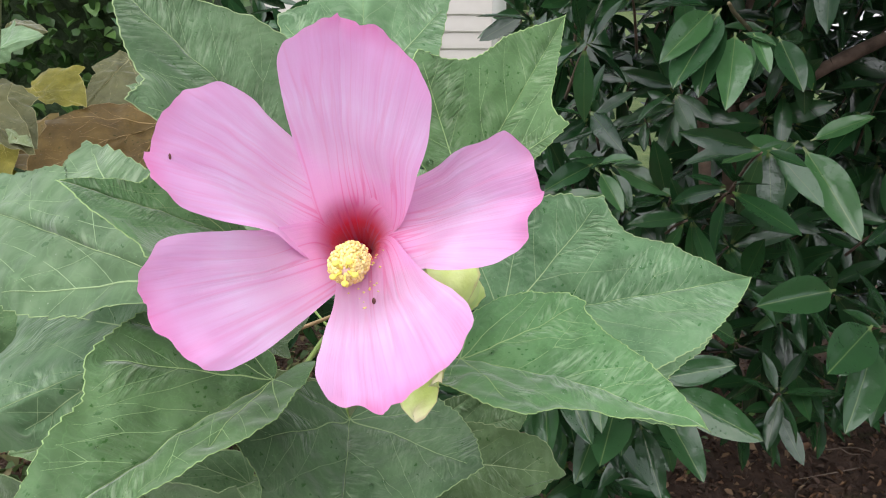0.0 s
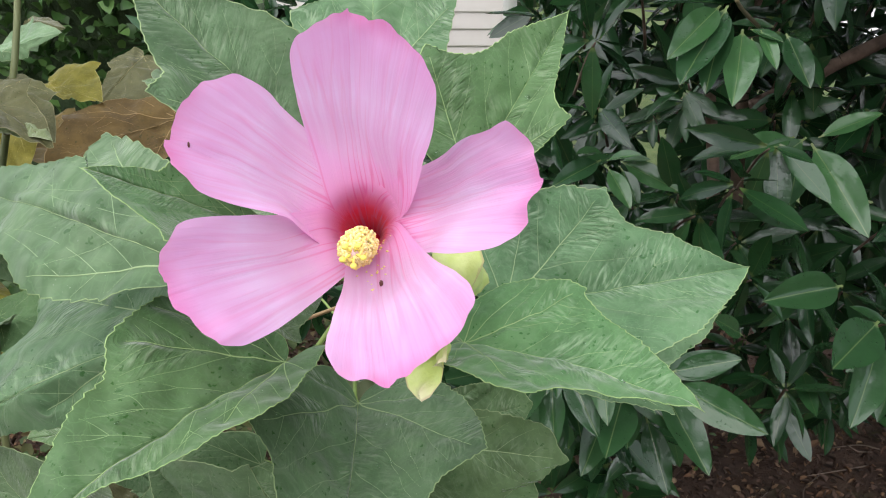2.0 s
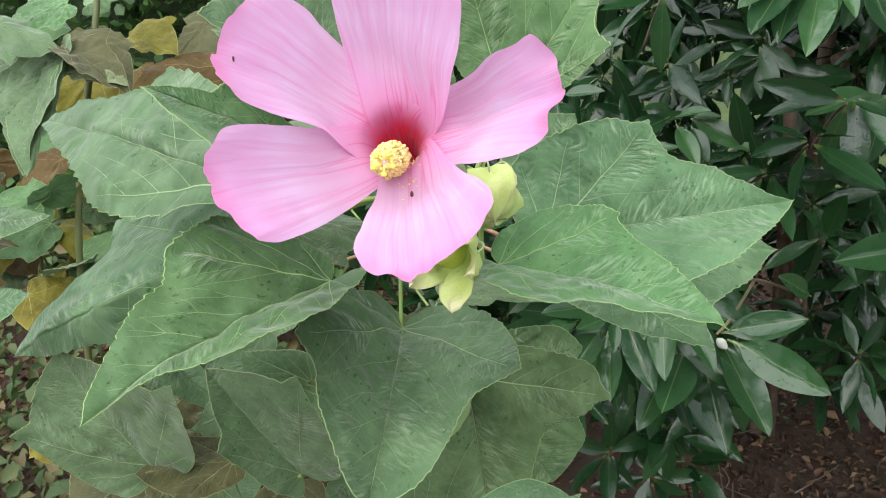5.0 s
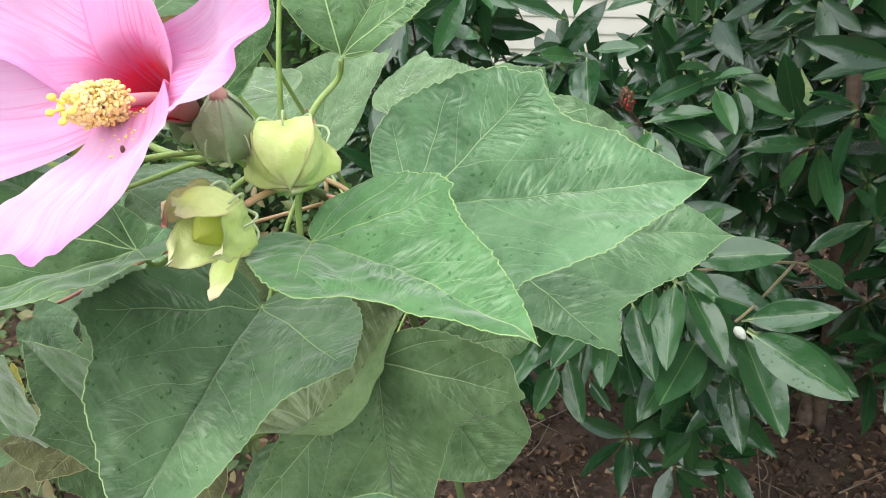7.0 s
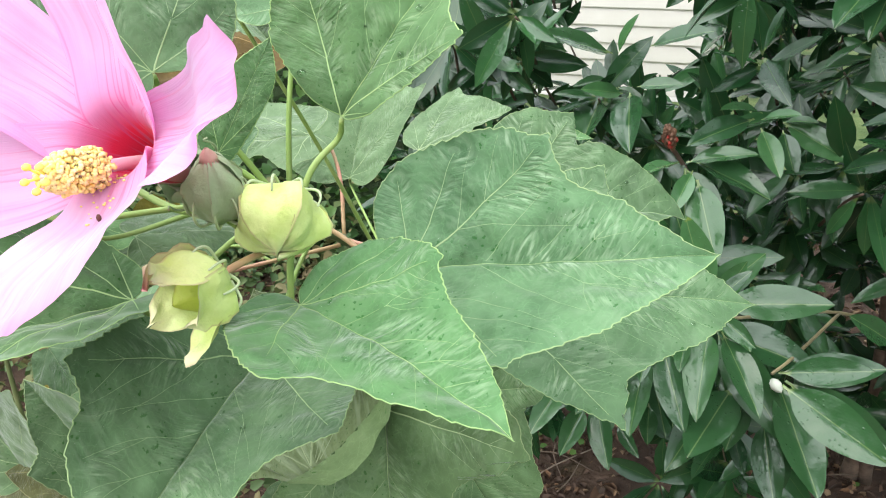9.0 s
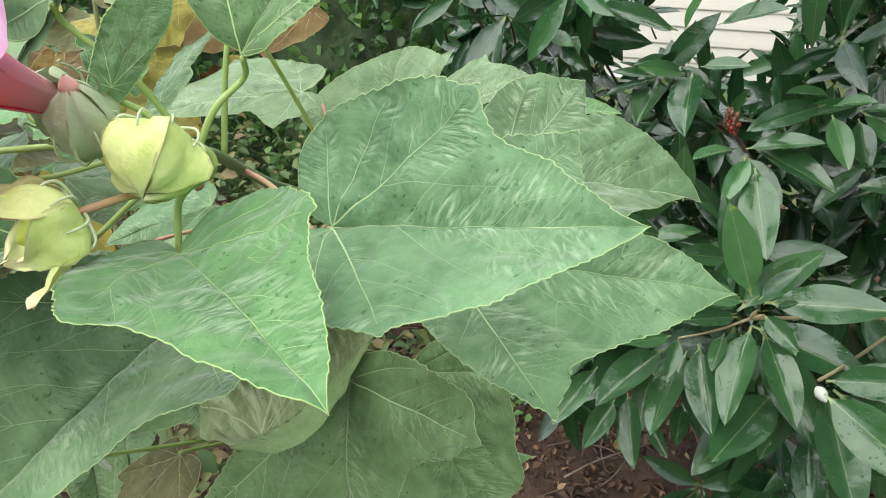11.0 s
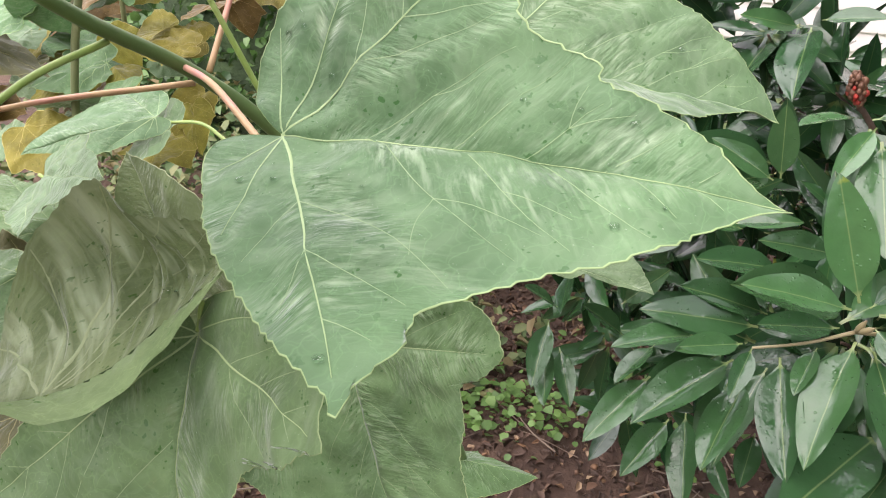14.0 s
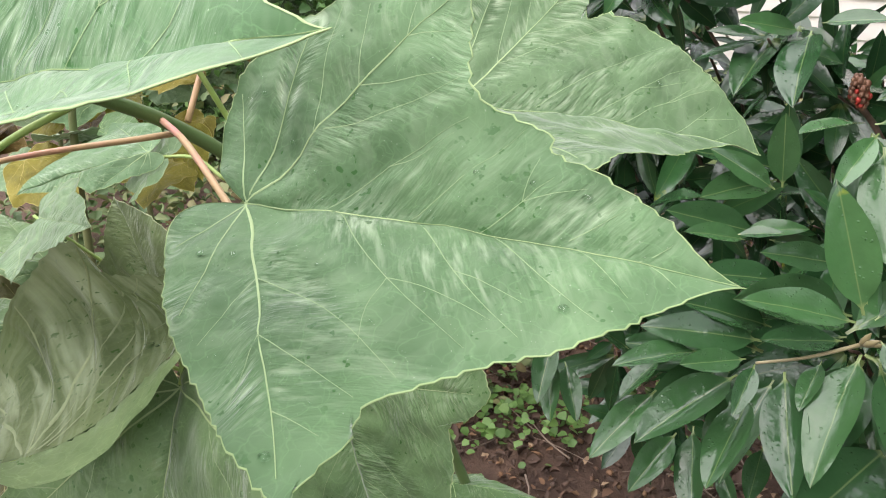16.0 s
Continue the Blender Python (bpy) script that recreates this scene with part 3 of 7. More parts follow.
class Blade:
    """The surface of one leaf or petal: u runs from the joint (0) to the tip (1), v to the sides, both in lengths of the midrib."""

    def __init__(self, base, tip, left, right, arch, curl_l, curl_r, ruffle, seed, face, lip_l=0.0, lip_r=0.0):
        self.b, self.m = V3(base), V3(tip) - V3(base)
        self.len = self.m.length
        self.arch, self.curl, self.ruffle, self.seed = arch, (curl_l, curl_r), ruffle, seed
        self.lip = (lip_l, lip_r)
        side = []
        for q in (left, right):
            if q is None:
                side.append(None)
                continue
            d = V3(q) - self.b
            lu = d.dot(self.m) / self.len ** 2
            h = d - self.m * lu
            side.append((lu, h.length / self.len, h.normalized()))
        mh = self.m.normalized()
        if side[0] is None or side[1] is None:
            known = side[0] or side[1]
            nrm = mh.cross(known[2])
            away = V3(face)
            nrm = nrm if nrm.dot(away) > 0 else -nrm
            other = (known[0], known[1], (-known[2] + 0.25 * nrm).normalized())
            side = [s or other for s in side]
        self.side = side
        e = side[1][2] - side[0][2]
        if e.length < 0.25:
            e = mh.cross(V3(face))
        nrm = mh.cross(e).normalized()
        self.n = nrm if nrm.dot(V3(face)) > 0 else -nrm
        self.relief = None

    def lift(self, u, v):
        """Height of the quilted surface between the veins, in lengths of the midrib."""
        if self.relief is None:
            return 0.0
        rows, cols = self.relief.shape
        i, j = min(rows - 1.001, max(0.0, (u - RELIEF_U) / RELIEF_STEP)), min(cols - 1.001, max(0.0, (v - RELIEF_V) / RELIEF_STEP))
        a, b = int(i), int(j)
        f, g = i - a, j - b
        m = self.relief
        return float((m[a, b] * (1 - g) + m[a, b + 1] * g) * (1 - f) + (m[a + 1, b] * (1 - g) + m[a + 1, b + 1] * g) * f)

    def at(self, u, v):
        k = 1 if v > 0 else 0
        s = abs(v)
        lu, lv, h = self.side[k]
        soft = s * s / (s + 0.03)
        p = self.b + self.m * u + h * (self.len * (0.15 * s + 0.85 * soft))
        z = self.arch * 4 * u * (1 - u) * (1 if u > 0 else 0.25)
        z += self.curl[k] * (s * s - s * lv)
        if self.lip[k]:
            z += self.lip[k] * s * s * min(1.6, max(0.0, 1.15 - u / max(lu, 0.2)))
        q = V3((u * 3.2, v * 3.2, self.seed))
        z += self.ruffle * (0.25 + s) * noise.noise(q)
        z += self.ruffle * 0.30 * noise.noise(q * 3.3)
        z += self.lift(u, v)
        return p + self.n * (z * self.len)

    def normal(self, u, v):
        e = 0.01
        a = self.at(u + e, v) - self.at(u - e, v)
        b = self.at(u, v + e) - self.at(u, v - e)
        c = a.cross(b)
        c = c.normalized() if c.length > 1e-12 else self.n
        return c if c.dot(self.n) > 0 else -c


def leaf_outline(lu, lv, notch, rounded, back, k, rng, teeth, hind=0.8):
    tip, lobe = V3((1, 0)), V3((lu, lv))
    d = lobe - tip
    out = V3((-d.y, d.x)) if d.x < 0 else V3((d.y, -d.x))
    out = V3((abs(out.x), abs(out.y)))
    c4 = V3((-back * 2.0, min(lv, 0.58) * (hind - 0.06)))
    k1 = int(k * 0.5)
    if rounded:
        line = bez(tip, tip + d * 0.30 + out * 0.07, lobe + V3((0.26, 0.03)), lobe, k1)
        c3 = lobe - V3((0.24, 0.03))
    else:
        # the edge runs out to a bay, then the lobe's point stands off
        bay = tip + d * 0.80 - out * notch
        k0 = int(k1 * 0.72)
        line = bez(tip, tip + d * 0.22 + out * 0.035, tip + d * 0.55 + out * (0.06 - notch * 0.4), bay, k0)
        line += bez(bay, bay + d * 0.05 - out * notch * 0.15, lobe - d * 0.09 - out * notch * 0.25, lobe, k1 - k0)[1:]
        c3 = V3((lu * 0.53, lv * hind))
    line += bez(lobe, c3, c4, (0.015, 0.0), k - k1)[1:]
    res = []
    count = len(line)
    for i, (u, v) in enumerate(line):
        f = i / (count - 1)
        amp = teeth * math.sin(math.pi * min(1, f * 1.15)) ** 0.5 if f < 0.87 else 0
        saw = (i * 0.31 + rng.random() * 0.25) % 1.0
        r = V3((u - 0.25, v))
        r = r.normalized() if r.length > 1e-6 else r
        res.append((u + r.x * amp * saw, max(0.0, v + r.y * amp * saw)))
    res[0], res[-1] = (1, 0), (0.015, 0)
    return res


def lobed_edge(points, k, rng, teeth):
    """One half of a leaf's outline through its bays and lobes, from the tip to the joint; a third value of 1 makes a point sharp."""
    runs, run = [], [(1.0, 0.0)]
    for p in points:
        run.append(p[:2])
        if len(p) > 2:
            runs.append(run)
            run = [p[:2]]
    run.append((0.015, 0.0))
    runs.append(run)
    line = []
    for r in runs:
        bent = [(q.x, max(0.0, q.y)) for q in smooth_line([(*q, 0.0) for q in r], 10)]
        line += bent if not line else bent[1:]
    p = np.array(line)
    seg = np.concatenate([[0], np.cumsum(np.hypot(*np.diff(p, axis=0).T))])
    want = np.linspace(0, seg[-1], k + 1)
    # keep the lobe's sharp point among the samples
    for r in runs[:-1]:
        d = seg[int(np.argmin(np.hypot(p[:, 0] - r[-1][0], p[:, 1] - r[-1][1])))]
        want[int(np.argmin(abs(want - d)))] = d
    us, vs = np.interp(want, seg, p[:, 0]), np.interp(want, seg, p[:, 1])
    res = []
    saw, pitch, size = 0.0, 0.034, 1.0
    for i in range(k + 1):
        if i:
            saw += (want[i] - want[i - 1]) / pitch
        if saw >= 1.0:
            saw, pitch, size = 0.0, rng.uniform(0.022, 0.046), rng.uniform(0.35, 1.25)
        f = want[i] / seg[-1]
        amp = teeth * size * min(1.0, f * 9, max(0.0, (0.90 - f) * 9))
        a, b = max(0, i - 1), min(k, i + 1)
        t = V3((us[b] - us[a], vs[b] - vs[a]))
        t = t.normalized() if t.length > 1e-9 else V3((-1, 0))
        out = V3((t.y, -t.x))
        if out.dot(V3((us[i] - 0.25, vs[i]))) < 0:
            out = -out
        h = amp * (1 - saw)
        res.append((float(us[i] + out.x * h), max(0.0, float(vs[i] + out.y * h))))
    res[0], res[-1] = (1, 0), (0.015, 0)
    return res


def blade_mesh(blade, right, left, rings, middle=0.25):
    """Rings of quads from the middle out to the outline; the inner rings follow a smoothed outline, so that sharp lobes and teeth don't fold the surface."""
    loop = [(u, v) for u, v in right] + [(u, -v) for u, v in reversed(left[1:-1])]
    n = len(loop)
    edge = np.array(loop) - (middle, 0.0)
    soft = edge.copy()
    reach = max(2, n // 50)
    for _ in range(3):
        soft = sum(np.roll(soft, k, axis=0) for k in range(-reach, reach + 1)) / (2 * reach + 1)
    uv = [(middle, 0.0)]
    for r in range(1, rings + 1):
        t = (r / rings) ** 0.85
        w = t ** 3
        for x, y in (soft * (1 - w) + edge * w) * t:
            uv.append((float(middle + x), float(y)))
    verts = [blade.at(u, v) for u, v in uv]
    faces = [(0, 1 + i, 1 + (i + 1) % n) for i in range(n)]
    for r in range(rings - 1):
        o = 1 + r * n
        for i in range(n):
            j = (i + 1) % n
            faces.append((o + i, o + n + i, o + n + j, o + j))
    return verts, faces, uv, loop


def ribbon(blade, line, w0, w1, lift=0.0003, order=0.0):
    """A raised rib that lies along the line on the blade."""
    verts, faces = [], []
    k = len(line)
    for i, (u, v) in enumerate(line):
        a, b = line[max(0, i - 1)], line[min(k - 1, i + 1)]
        d = V3((b[0] - a[0], b[1] - a[1]))
        d = d.normalized() if d.length > 1e-9 else V3((1, 0))
        w = (w0 + (w1 - w0) * i / (k - 1)) / blade.len
        nrm = blade.normal(u, v)
        for s, up in ((-1, 0.1), (0, 1.0), (1, 0.1)):
            verts.append(blade.at(u - d.y * w * s, v + d.x * w * s) + nrm * (lift * up + 0.00012))
    for i in range(k - 1):
        o = 3 * i
        faces += [(o, o + 1, o + 4, o + 3), (o + 1, o + 2, o + 5, o + 4)]
    return verts, faces, [(order, 0)] * len(verts)


def veins_of(blade, right, left, rng, lobe_l=None, lobe_r=None):
    """The veins of a leaf as (line, width at its foot, width at its end), in the blade's own measures."""
    c = V3((0.25, 0.0))
    table = []
    for u, v in [(u, v) for u, v in right] + [(u, -v) for u, v in left]:
        r = V3((u, v)) - c
        table.append((math.atan2(r.y, r.x), r.length))
    table.sort()
    angs = np.array([t[0] for t in table])
    rads = np.array([t[1] for t in table])

    def inside(u, v, margin=0.965):
        r = V3((u, v)) - c
        return r.length < margin * float(np.interp(math.atan2(r.y, r.x), angs, rads))

    def grow(u, v, ang, bend, length, steps):
        line = [(u, v)]
        for _ in range(steps):
            u += math.cos(ang) * length / steps
            v += math.sin(ang) * length / steps
            ang += bend / steps + rng.uniform(-0.05, 0.05)
            if not inside(u, v):
                break
            line.append((u, v))
        return line if len(line) > 2 else None

    pieces = []
    big = 0.00058 * min(1.25, blade.len / 0.13)

    def put(line, w0, w1):
        if line and len(line) > 2:
            pieces.append((line, w0, w1))

    main = [(0.005 + 0.985 * i / 26, 0.0) for i in range(27)]
    put(main, big * 1.15, big * 0.35)
    for k, s in ((1, 1), (0, -1)):
        lu, lv = (lobe_l, lobe_r)[k] or blade.side[k][:2]
        a = math.atan2(lv, lu)
        lobe = [(lu * 0.95 * t, s * lv * 0.95 * t) for t in [0.01 + i / 18 for i in range(18)]]
        put(lobe, big * 0.8, big * 0.18)
        # veins of the hind lobes
        for extra, ln in ((0.55, 0.6), (1.05, 0.5)):
            put(grow(0.01, 0.0, s * min(a + extra, 2.7), -s * 0.2, ln, 16), big * 0.6, big * 0.15)
        # side veins, off the midrib and off the lobe's vein
        for t in (0.24, 0.42, 0.58, 0.72, 0.84):
            t += rng.uniform(-0.03, 0.03)
            ln = grow(t, 0.0, s * rng.uniform(0.70, 0.9), -s * 0.35, 0.5, 14)
            put(ln, big * 0.27, big * 0.07)
            if ln and len(ln) > 5 and rng.random() < 0.6:
                q = ln[len(ln) // 2]
                put(grow(*q, s * rng.uniform(0.1, 0.4), s * 0.3, rng.uniform(0.12, 0.25), 8), big * 0.20, big * 0.07)
                if rng.random() < 0.4:
                    put(grow(*q, s * rng.uniform(1.2, 1.6), -s * 0.4, rng.uniform(0.1, 0.2), 8), big * 0.18, big * 0.07)
        for t in (0.35, 0.55, 0.75):
            q = (lu * t, s * lv * t)
            put(grow(*q, s * (a - rng.uniform(0.6, 0.8)), s * 0.35, 0.4, 12), big * 0.26, big * 0.09)
            put(grow(*q, s * (a + rng.uniform(0.6, 0.85)), -s * 0.3, 0.4, 12), big * 0.25, big * 0.09)
    return pieces


def rim_of(blade, loop, width=0.00023):
    verts, faces = [], []
    n = len(loop)
    for u, v in loop:
        nrm = blade.normal(u * 0.985, v * 0.985)
        inner = blade.at(0.25 + (u - 0.25) * 0.99, v * 0.99)
        p = blade.at(u, v)
        out = (p - inner)
        out = out.normalized() if out.length > 1e-9 else V3((0, 0, 0))
        verts += [p - out * width * 1.4 + nrm * 0.0002, p + nrm * width * 0.7, p + out * width, p - nrm * width * 0.6]
    for i in range(n):
        o, q = 4 * i, 4 * ((i + 1) % n)
        for k in range(3):
            faces.append((o + k, o + k + 1, q + k + 1, q + k))
    return verts, faces, [(0, 0)] * len(verts)


def drops_on(blade, right, left, rng, count, big):
    """Rain beads: some broad, most tiny."""
    pieces = []
    tries = 0
    while len(pieces) < count and tries < count * 6:
        tries += 1
        half = right if rng.random() < 0.5 else left
        s = 1 if half is right else -1
        u, v = half[rng.randrange(6, len(half) - 8)]
        t = rng.random() ** 0.6 * 0.93
        u, v = 0.25 + (u - 0.25) * t, s * v * t
        nrm = blade.normal(u, v)
        r = rng.uniform(0.0003, 0.0007) if rng.random() < 0.85 else rng.uniform(0.0008, big)
        turn = nrm.to_track_quat("Z", "Y").to_matrix()
        pieces.append(ball_data(blade.at(u, v) + nrm * r * 0.25, r, (rng.uniform(0.9, 1.4), rng.uniform(0.8, 1.1), 0.5), 5, 10, turn))
    return pieces

# ---- ground, house, pale drive ----
def ground_sheet():
    xs = sorted({round(-3 + 0.06 * i, 3) for i in range(100)} | {-60, -30, -15, -8, -5, 4, 6, 10, 18, 35, 60})
    ys = sorted({round(-0.6 + 0.06 * i, 3) for i in range(85)} | {-20, -8, -3, 5.5, 7, 10, 16, 30, 60, 120})
    verts = [(x, y, 0.022 * noise.fractal(V3((x * 4, y * 4, 2.0)), 1.0, 2.0, 4) + 0.05 * noise.noise(V3((x * 0.8, y * 0.8, 7)))) for y in ys for x in xs]
    w = len(xs)
    faces = [(j * w + i, j * w + i + 1, (j + 1) * w + i + 1, (j + 1) * w + i) for j in range(len(ys) - 1) for i in range(w - 1)]
    return tagged(mesh_object("ground", verts, faces, SOIL), "dark bare garden soil with moss, turning to lawn farther off", "ground", kind="structure")


ground_sheet()


def box_bm(x0, y0, z0, x1, y1, z1, bevel=0.0):
    bm = bmesh.new()
    bmesh.ops.create_cube(bm, size=1, matrix=Matrix.Translation(((x0 + x1) / 2, (y0 + y1) / 2, (z0 + z1) / 2)) @ Matrix.Diagonal((x1 - x0, y1 - y0, z1 - z0, 1)))
    if bevel:
        bmesh.ops.bevel(bm, geom=bm.edges[:], offset=bevel, segments=2, affect="EDGES")
    return bm


def siding_board(name, length, pitch, mat, parent, place):
    """One lapped board: its lower edge stands proud of the board below."""
    prof = [(0, 0.0), (-0.016, 0.0), (-0.018, 0.006), (-0.016, 0.035), (-0.006, pitch + 0.008), (0, pitch + 0.008)]
    verts = [(x, y, z) for x in (0, length) for y, z in prof]
    k = len(prof)
    faces = [(i, (i + 1) % k, k + (i + 1) % k, k + i) for i in range(k)] + [tuple(range(k))[::-1], tuple(range(k, 2 * k))]
    ob = mesh_object(name, verts, faces, mat, None, smooth=False)
    ob.parent = parent
    ob.matrix_basis = Matrix.Translation(place)
    return ob


HOUSE_X, HOUSE_Y, PITCH = 0.36, 5.45, 0.115
house = thing("house", (HOUSE_X, HOUSE_Y, 0), "house wall of cream lapped vinyl siding with white corner post", "house")
wall = part("wall", box_bm(-3.6, 0.0, 0.0, 0.06, 4.0, 3.2), SIDING, house)
wall.matrix_parent_inverse = Matrix.Identity(4)
first = None
for i in range(26):
    if first is None:
        first = siding_board("siding_board", 2.6, PITCH, SIDING, house, (-2.62, -0.002, 0.03))
    else:
        o = first.copy()
        scene.collection.objects.link(o)
        o.matrix_basis = Matrix.Translation((-2.62, -0.002, 0.03 + i * PITCH))
post = part("corner_post", box_bm(-0.02, -0.035, 0.05, 0.075, 0.06, 3.2, 0.006), TRIM, house)
post.matrix_parent_inverse = Matrix.Identity(4)
lintel = part("foundation", box_bm(-3.55, -0.03, -0.05, 0.04, 0.3, 0.03, 0.01), CONCRETE, house)
lintel.matrix_parent_inverse = Matrix.Identity(4)

shed = thing("house", (-3.1, 7.2, 0), "farther house wall clad in blue-grey boards", "house")
body = part("wall", box_bm(-3.0, 0, 0, 2.2, 3, 3.0), BLUEWALL, shed)
body.matrix_parent_inverse = Matrix.Identity(4)
first = None
for i in range(24):
    if first is None:
        first = siding_board("siding_board", 5.1, 0.12, BLUEWALL, shed, (-2.95, -0.002, 0.1))
    else:
        o = first.copy()
        scene.collection.objects.link(o)
        o.matrix_basis = Matrix.Translation((-2.95, -0.002, 0.1 + i * 0.12))

# added walls, not part of the garden, that cut light from the horizon
def close_wall(name, x0, y0, x1, y1, label):
    ob = part(name, box_bm(x0, y0, -0.05, x1, y1, 3.0), BACKING, None)
    return tagged(ob, label, "hedge wall", kind="structure")


close_wall("wall_south", -9.5, -9.4, 9.0, -9.0, "added plain dark green wall, blocking low light round the garden")
close_wall("wall_north", -9.5, 22.0, 24.0, 22.4, "added plain dark green wall, blocking low light round the garden")
close_wall("wall_west", -9.5, -9.0, -9.1, 22.0, "added plain dark green wall, blocking low light round the garden")
close_wall("wall_east", 8.6, -9.0, 9.0, 9.0, "added plain dark green wall, blocking low light round the garden")

def hedge_backing():
    """A dark slab behind the hedge's leaves, standing in for the shade inside."""
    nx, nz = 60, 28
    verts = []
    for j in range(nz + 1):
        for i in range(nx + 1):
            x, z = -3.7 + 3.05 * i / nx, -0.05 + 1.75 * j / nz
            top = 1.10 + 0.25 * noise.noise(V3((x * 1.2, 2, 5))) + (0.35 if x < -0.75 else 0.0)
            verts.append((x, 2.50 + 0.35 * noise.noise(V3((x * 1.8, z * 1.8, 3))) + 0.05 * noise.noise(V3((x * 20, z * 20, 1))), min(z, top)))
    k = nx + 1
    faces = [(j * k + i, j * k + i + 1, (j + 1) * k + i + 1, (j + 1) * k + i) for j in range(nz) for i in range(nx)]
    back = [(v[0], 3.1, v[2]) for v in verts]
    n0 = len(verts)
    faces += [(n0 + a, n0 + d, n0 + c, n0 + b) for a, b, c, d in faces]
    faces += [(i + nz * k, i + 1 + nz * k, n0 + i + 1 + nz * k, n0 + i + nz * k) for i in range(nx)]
    return tagged(mesh_object("hedge_inside", verts + back, faces, BACKING), "dark slab standing in for shade inside the hedge", "hedge", kind="stuff")


hedge_backing()

tagged(mesh_object(
    "driveway", [(5.8, 12, 0.09), (16, 12, 0.09), (16, 20, 0.09), (8.5, 20, 0.09), (5.8, 12, -0.1), (16, 12, -0.1), (16, 20, -0.1), (8.5, 20, -0.1)],
    [(0, 1, 2, 3), (0, 4, 5, 1), (1, 5, 6, 2), (2, 6, 7, 3), (3, 7, 4, 0)], CONCRETE, smooth=False), "pale concrete driveway beyond the lawn", "driveway", kind="structure")

# ---- the hibiscus plant ----
plant = thing("hibiscus_plant", (-0.02, 0.90, 0.0), "leafy hibiscus with one open pink flower, buds and lobed leaves", "plant")
CANE_LINE = [(-0.02, 0.90, -0.02), (-0.03, 0.80, 0.45), (-0.045, 0.68, 0.80), (-0.054, 0.605, 0.958), (-0.060, 0.553, 1.022), (-0.072, 0.517, 1.056),
             (-0.070, 0.468, 1.085), (-0.056, 0.426, 1.111), (-0.028, 0.369, 1.142), (0.0, 0.325, 1.145)]
CANE = smooth_line(CANE_LINE, 8)
tube("cane", CANE_LINE, 0.0052, 0.0022, STALK["cane"], plant, "smooth dark green cane", 12, 8, 0.06)
R_NODE, Z_NODE = (-0.056, 0.426, 1.111), (-0.074, 0.515, 1.058)
leaf_count = 0


def lobed_leaf(parent, base, tip, left, right, kind="", arch=0.04, curl_l=0.0, curl_r=0.0, notch=0.09, notch_l=None, notch_r=None, round_l=0, round_r=0,
               ruffle=0.055, back=0.16, fine=1, drops=0, face=(0.1, -0.6, 1.0), joint=None, stalk="green", label="", lip_l=0.0, lip_r=0.0, hind_l=0.8, hind_r=0.8,
               edge_l=None, edge_r=None, quilt=1.0):
    """One leaf blade with its veins, pale rim, stalk and rain drops. joint: where its stalk leaves the cane."""
    global leaf_count
    leaf_count += 1
    rng = random.Random(leaf_count)
    blade = Blade(base, tip, left, right, arch, curl_l, curl_r, ruffle, leaf_count * 3.7, face, lip_l, lip_r)
    if edge_l or edge_r:
        fine = 2
    k = (44, 96, 160)[fine]
    lo = lobed_edge(edge_l, k, rng, 0.0085) if edge_l else leaf_outline(*blade.side[0][:2], notch if notch_l is None else notch_l, round_l, back, k, rng, 0.012, hind_l)
    ro = lobed_edge(edge_r, k, rng, 0.0085) if edge_r else leaf_outline(*blade.side[1][:2], notch if notch_r is None else notch_r, round_r, back, k, rng, 0.012, hind_r)
    lobes = [next((q[:2] for q in e or () if len(q) > 2), None) for e in (edge_l, edge_r)]
    lines = veins_of(blade, ro, lo, rng, *lobes)
    thick = lines[0][1]
    if fine:
        blade.relief, pleat = relief_of([(line, w0) for line, w0, _ in lines if w0 > 0.21 * thick], leaf_count, quilt)
    v, f, uv, loop = blade_mesh(blade, ro, lo, (6, 16, 64)[fine])
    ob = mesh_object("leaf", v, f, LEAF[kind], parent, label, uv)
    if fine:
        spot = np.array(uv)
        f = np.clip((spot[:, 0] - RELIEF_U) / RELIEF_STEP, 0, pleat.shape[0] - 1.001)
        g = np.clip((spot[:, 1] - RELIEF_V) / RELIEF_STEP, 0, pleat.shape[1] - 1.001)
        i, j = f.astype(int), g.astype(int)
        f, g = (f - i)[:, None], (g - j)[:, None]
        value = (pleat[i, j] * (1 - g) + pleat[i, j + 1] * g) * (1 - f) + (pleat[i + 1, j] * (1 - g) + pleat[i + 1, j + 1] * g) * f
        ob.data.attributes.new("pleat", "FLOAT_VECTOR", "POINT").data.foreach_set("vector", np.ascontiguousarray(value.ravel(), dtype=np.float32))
    v, f, u = joined([ribbon(blade, line, w0, w1, lift=w0 * 0.5, order=max(0.0, min(1.0, 1.35 - 1.35 * w0 / thick))) for line, w0, w1 in lines])
    mesh_object("venation", v, f, VEIN[kind], ob, "pale raised veins", u)
    v, f, u = rim_of(blade, loop)
    mesh_object("rim", v, f, RIM[kind], ob, "thin pale leaf edge", u)
    if joint:
        b, j = blade.b, V3(joint[:])
        pull = (b - blade.m * 0.12 - blade.n * 0.1 * blade.len)
        mid = (j + pull) / 2 + V3((0, 0, 0.008))
        tube("petiole", [j, mid, pull * 0.6 + b * 0.4 - blade.n * 0.002, b - blade.n * 0.0008], 0.0016, 0.0012, STALK[stalk], ob, "slender leaf stalk")
    if drops:
        v, f, u = joined(drops_on(blade, ro, lo, rng, drops, 0.0016))
        tagged(mesh_object("rain_wetting", v, f, WATER, ob, "", u), "clear rain drops", kind="stuff")
    return ob


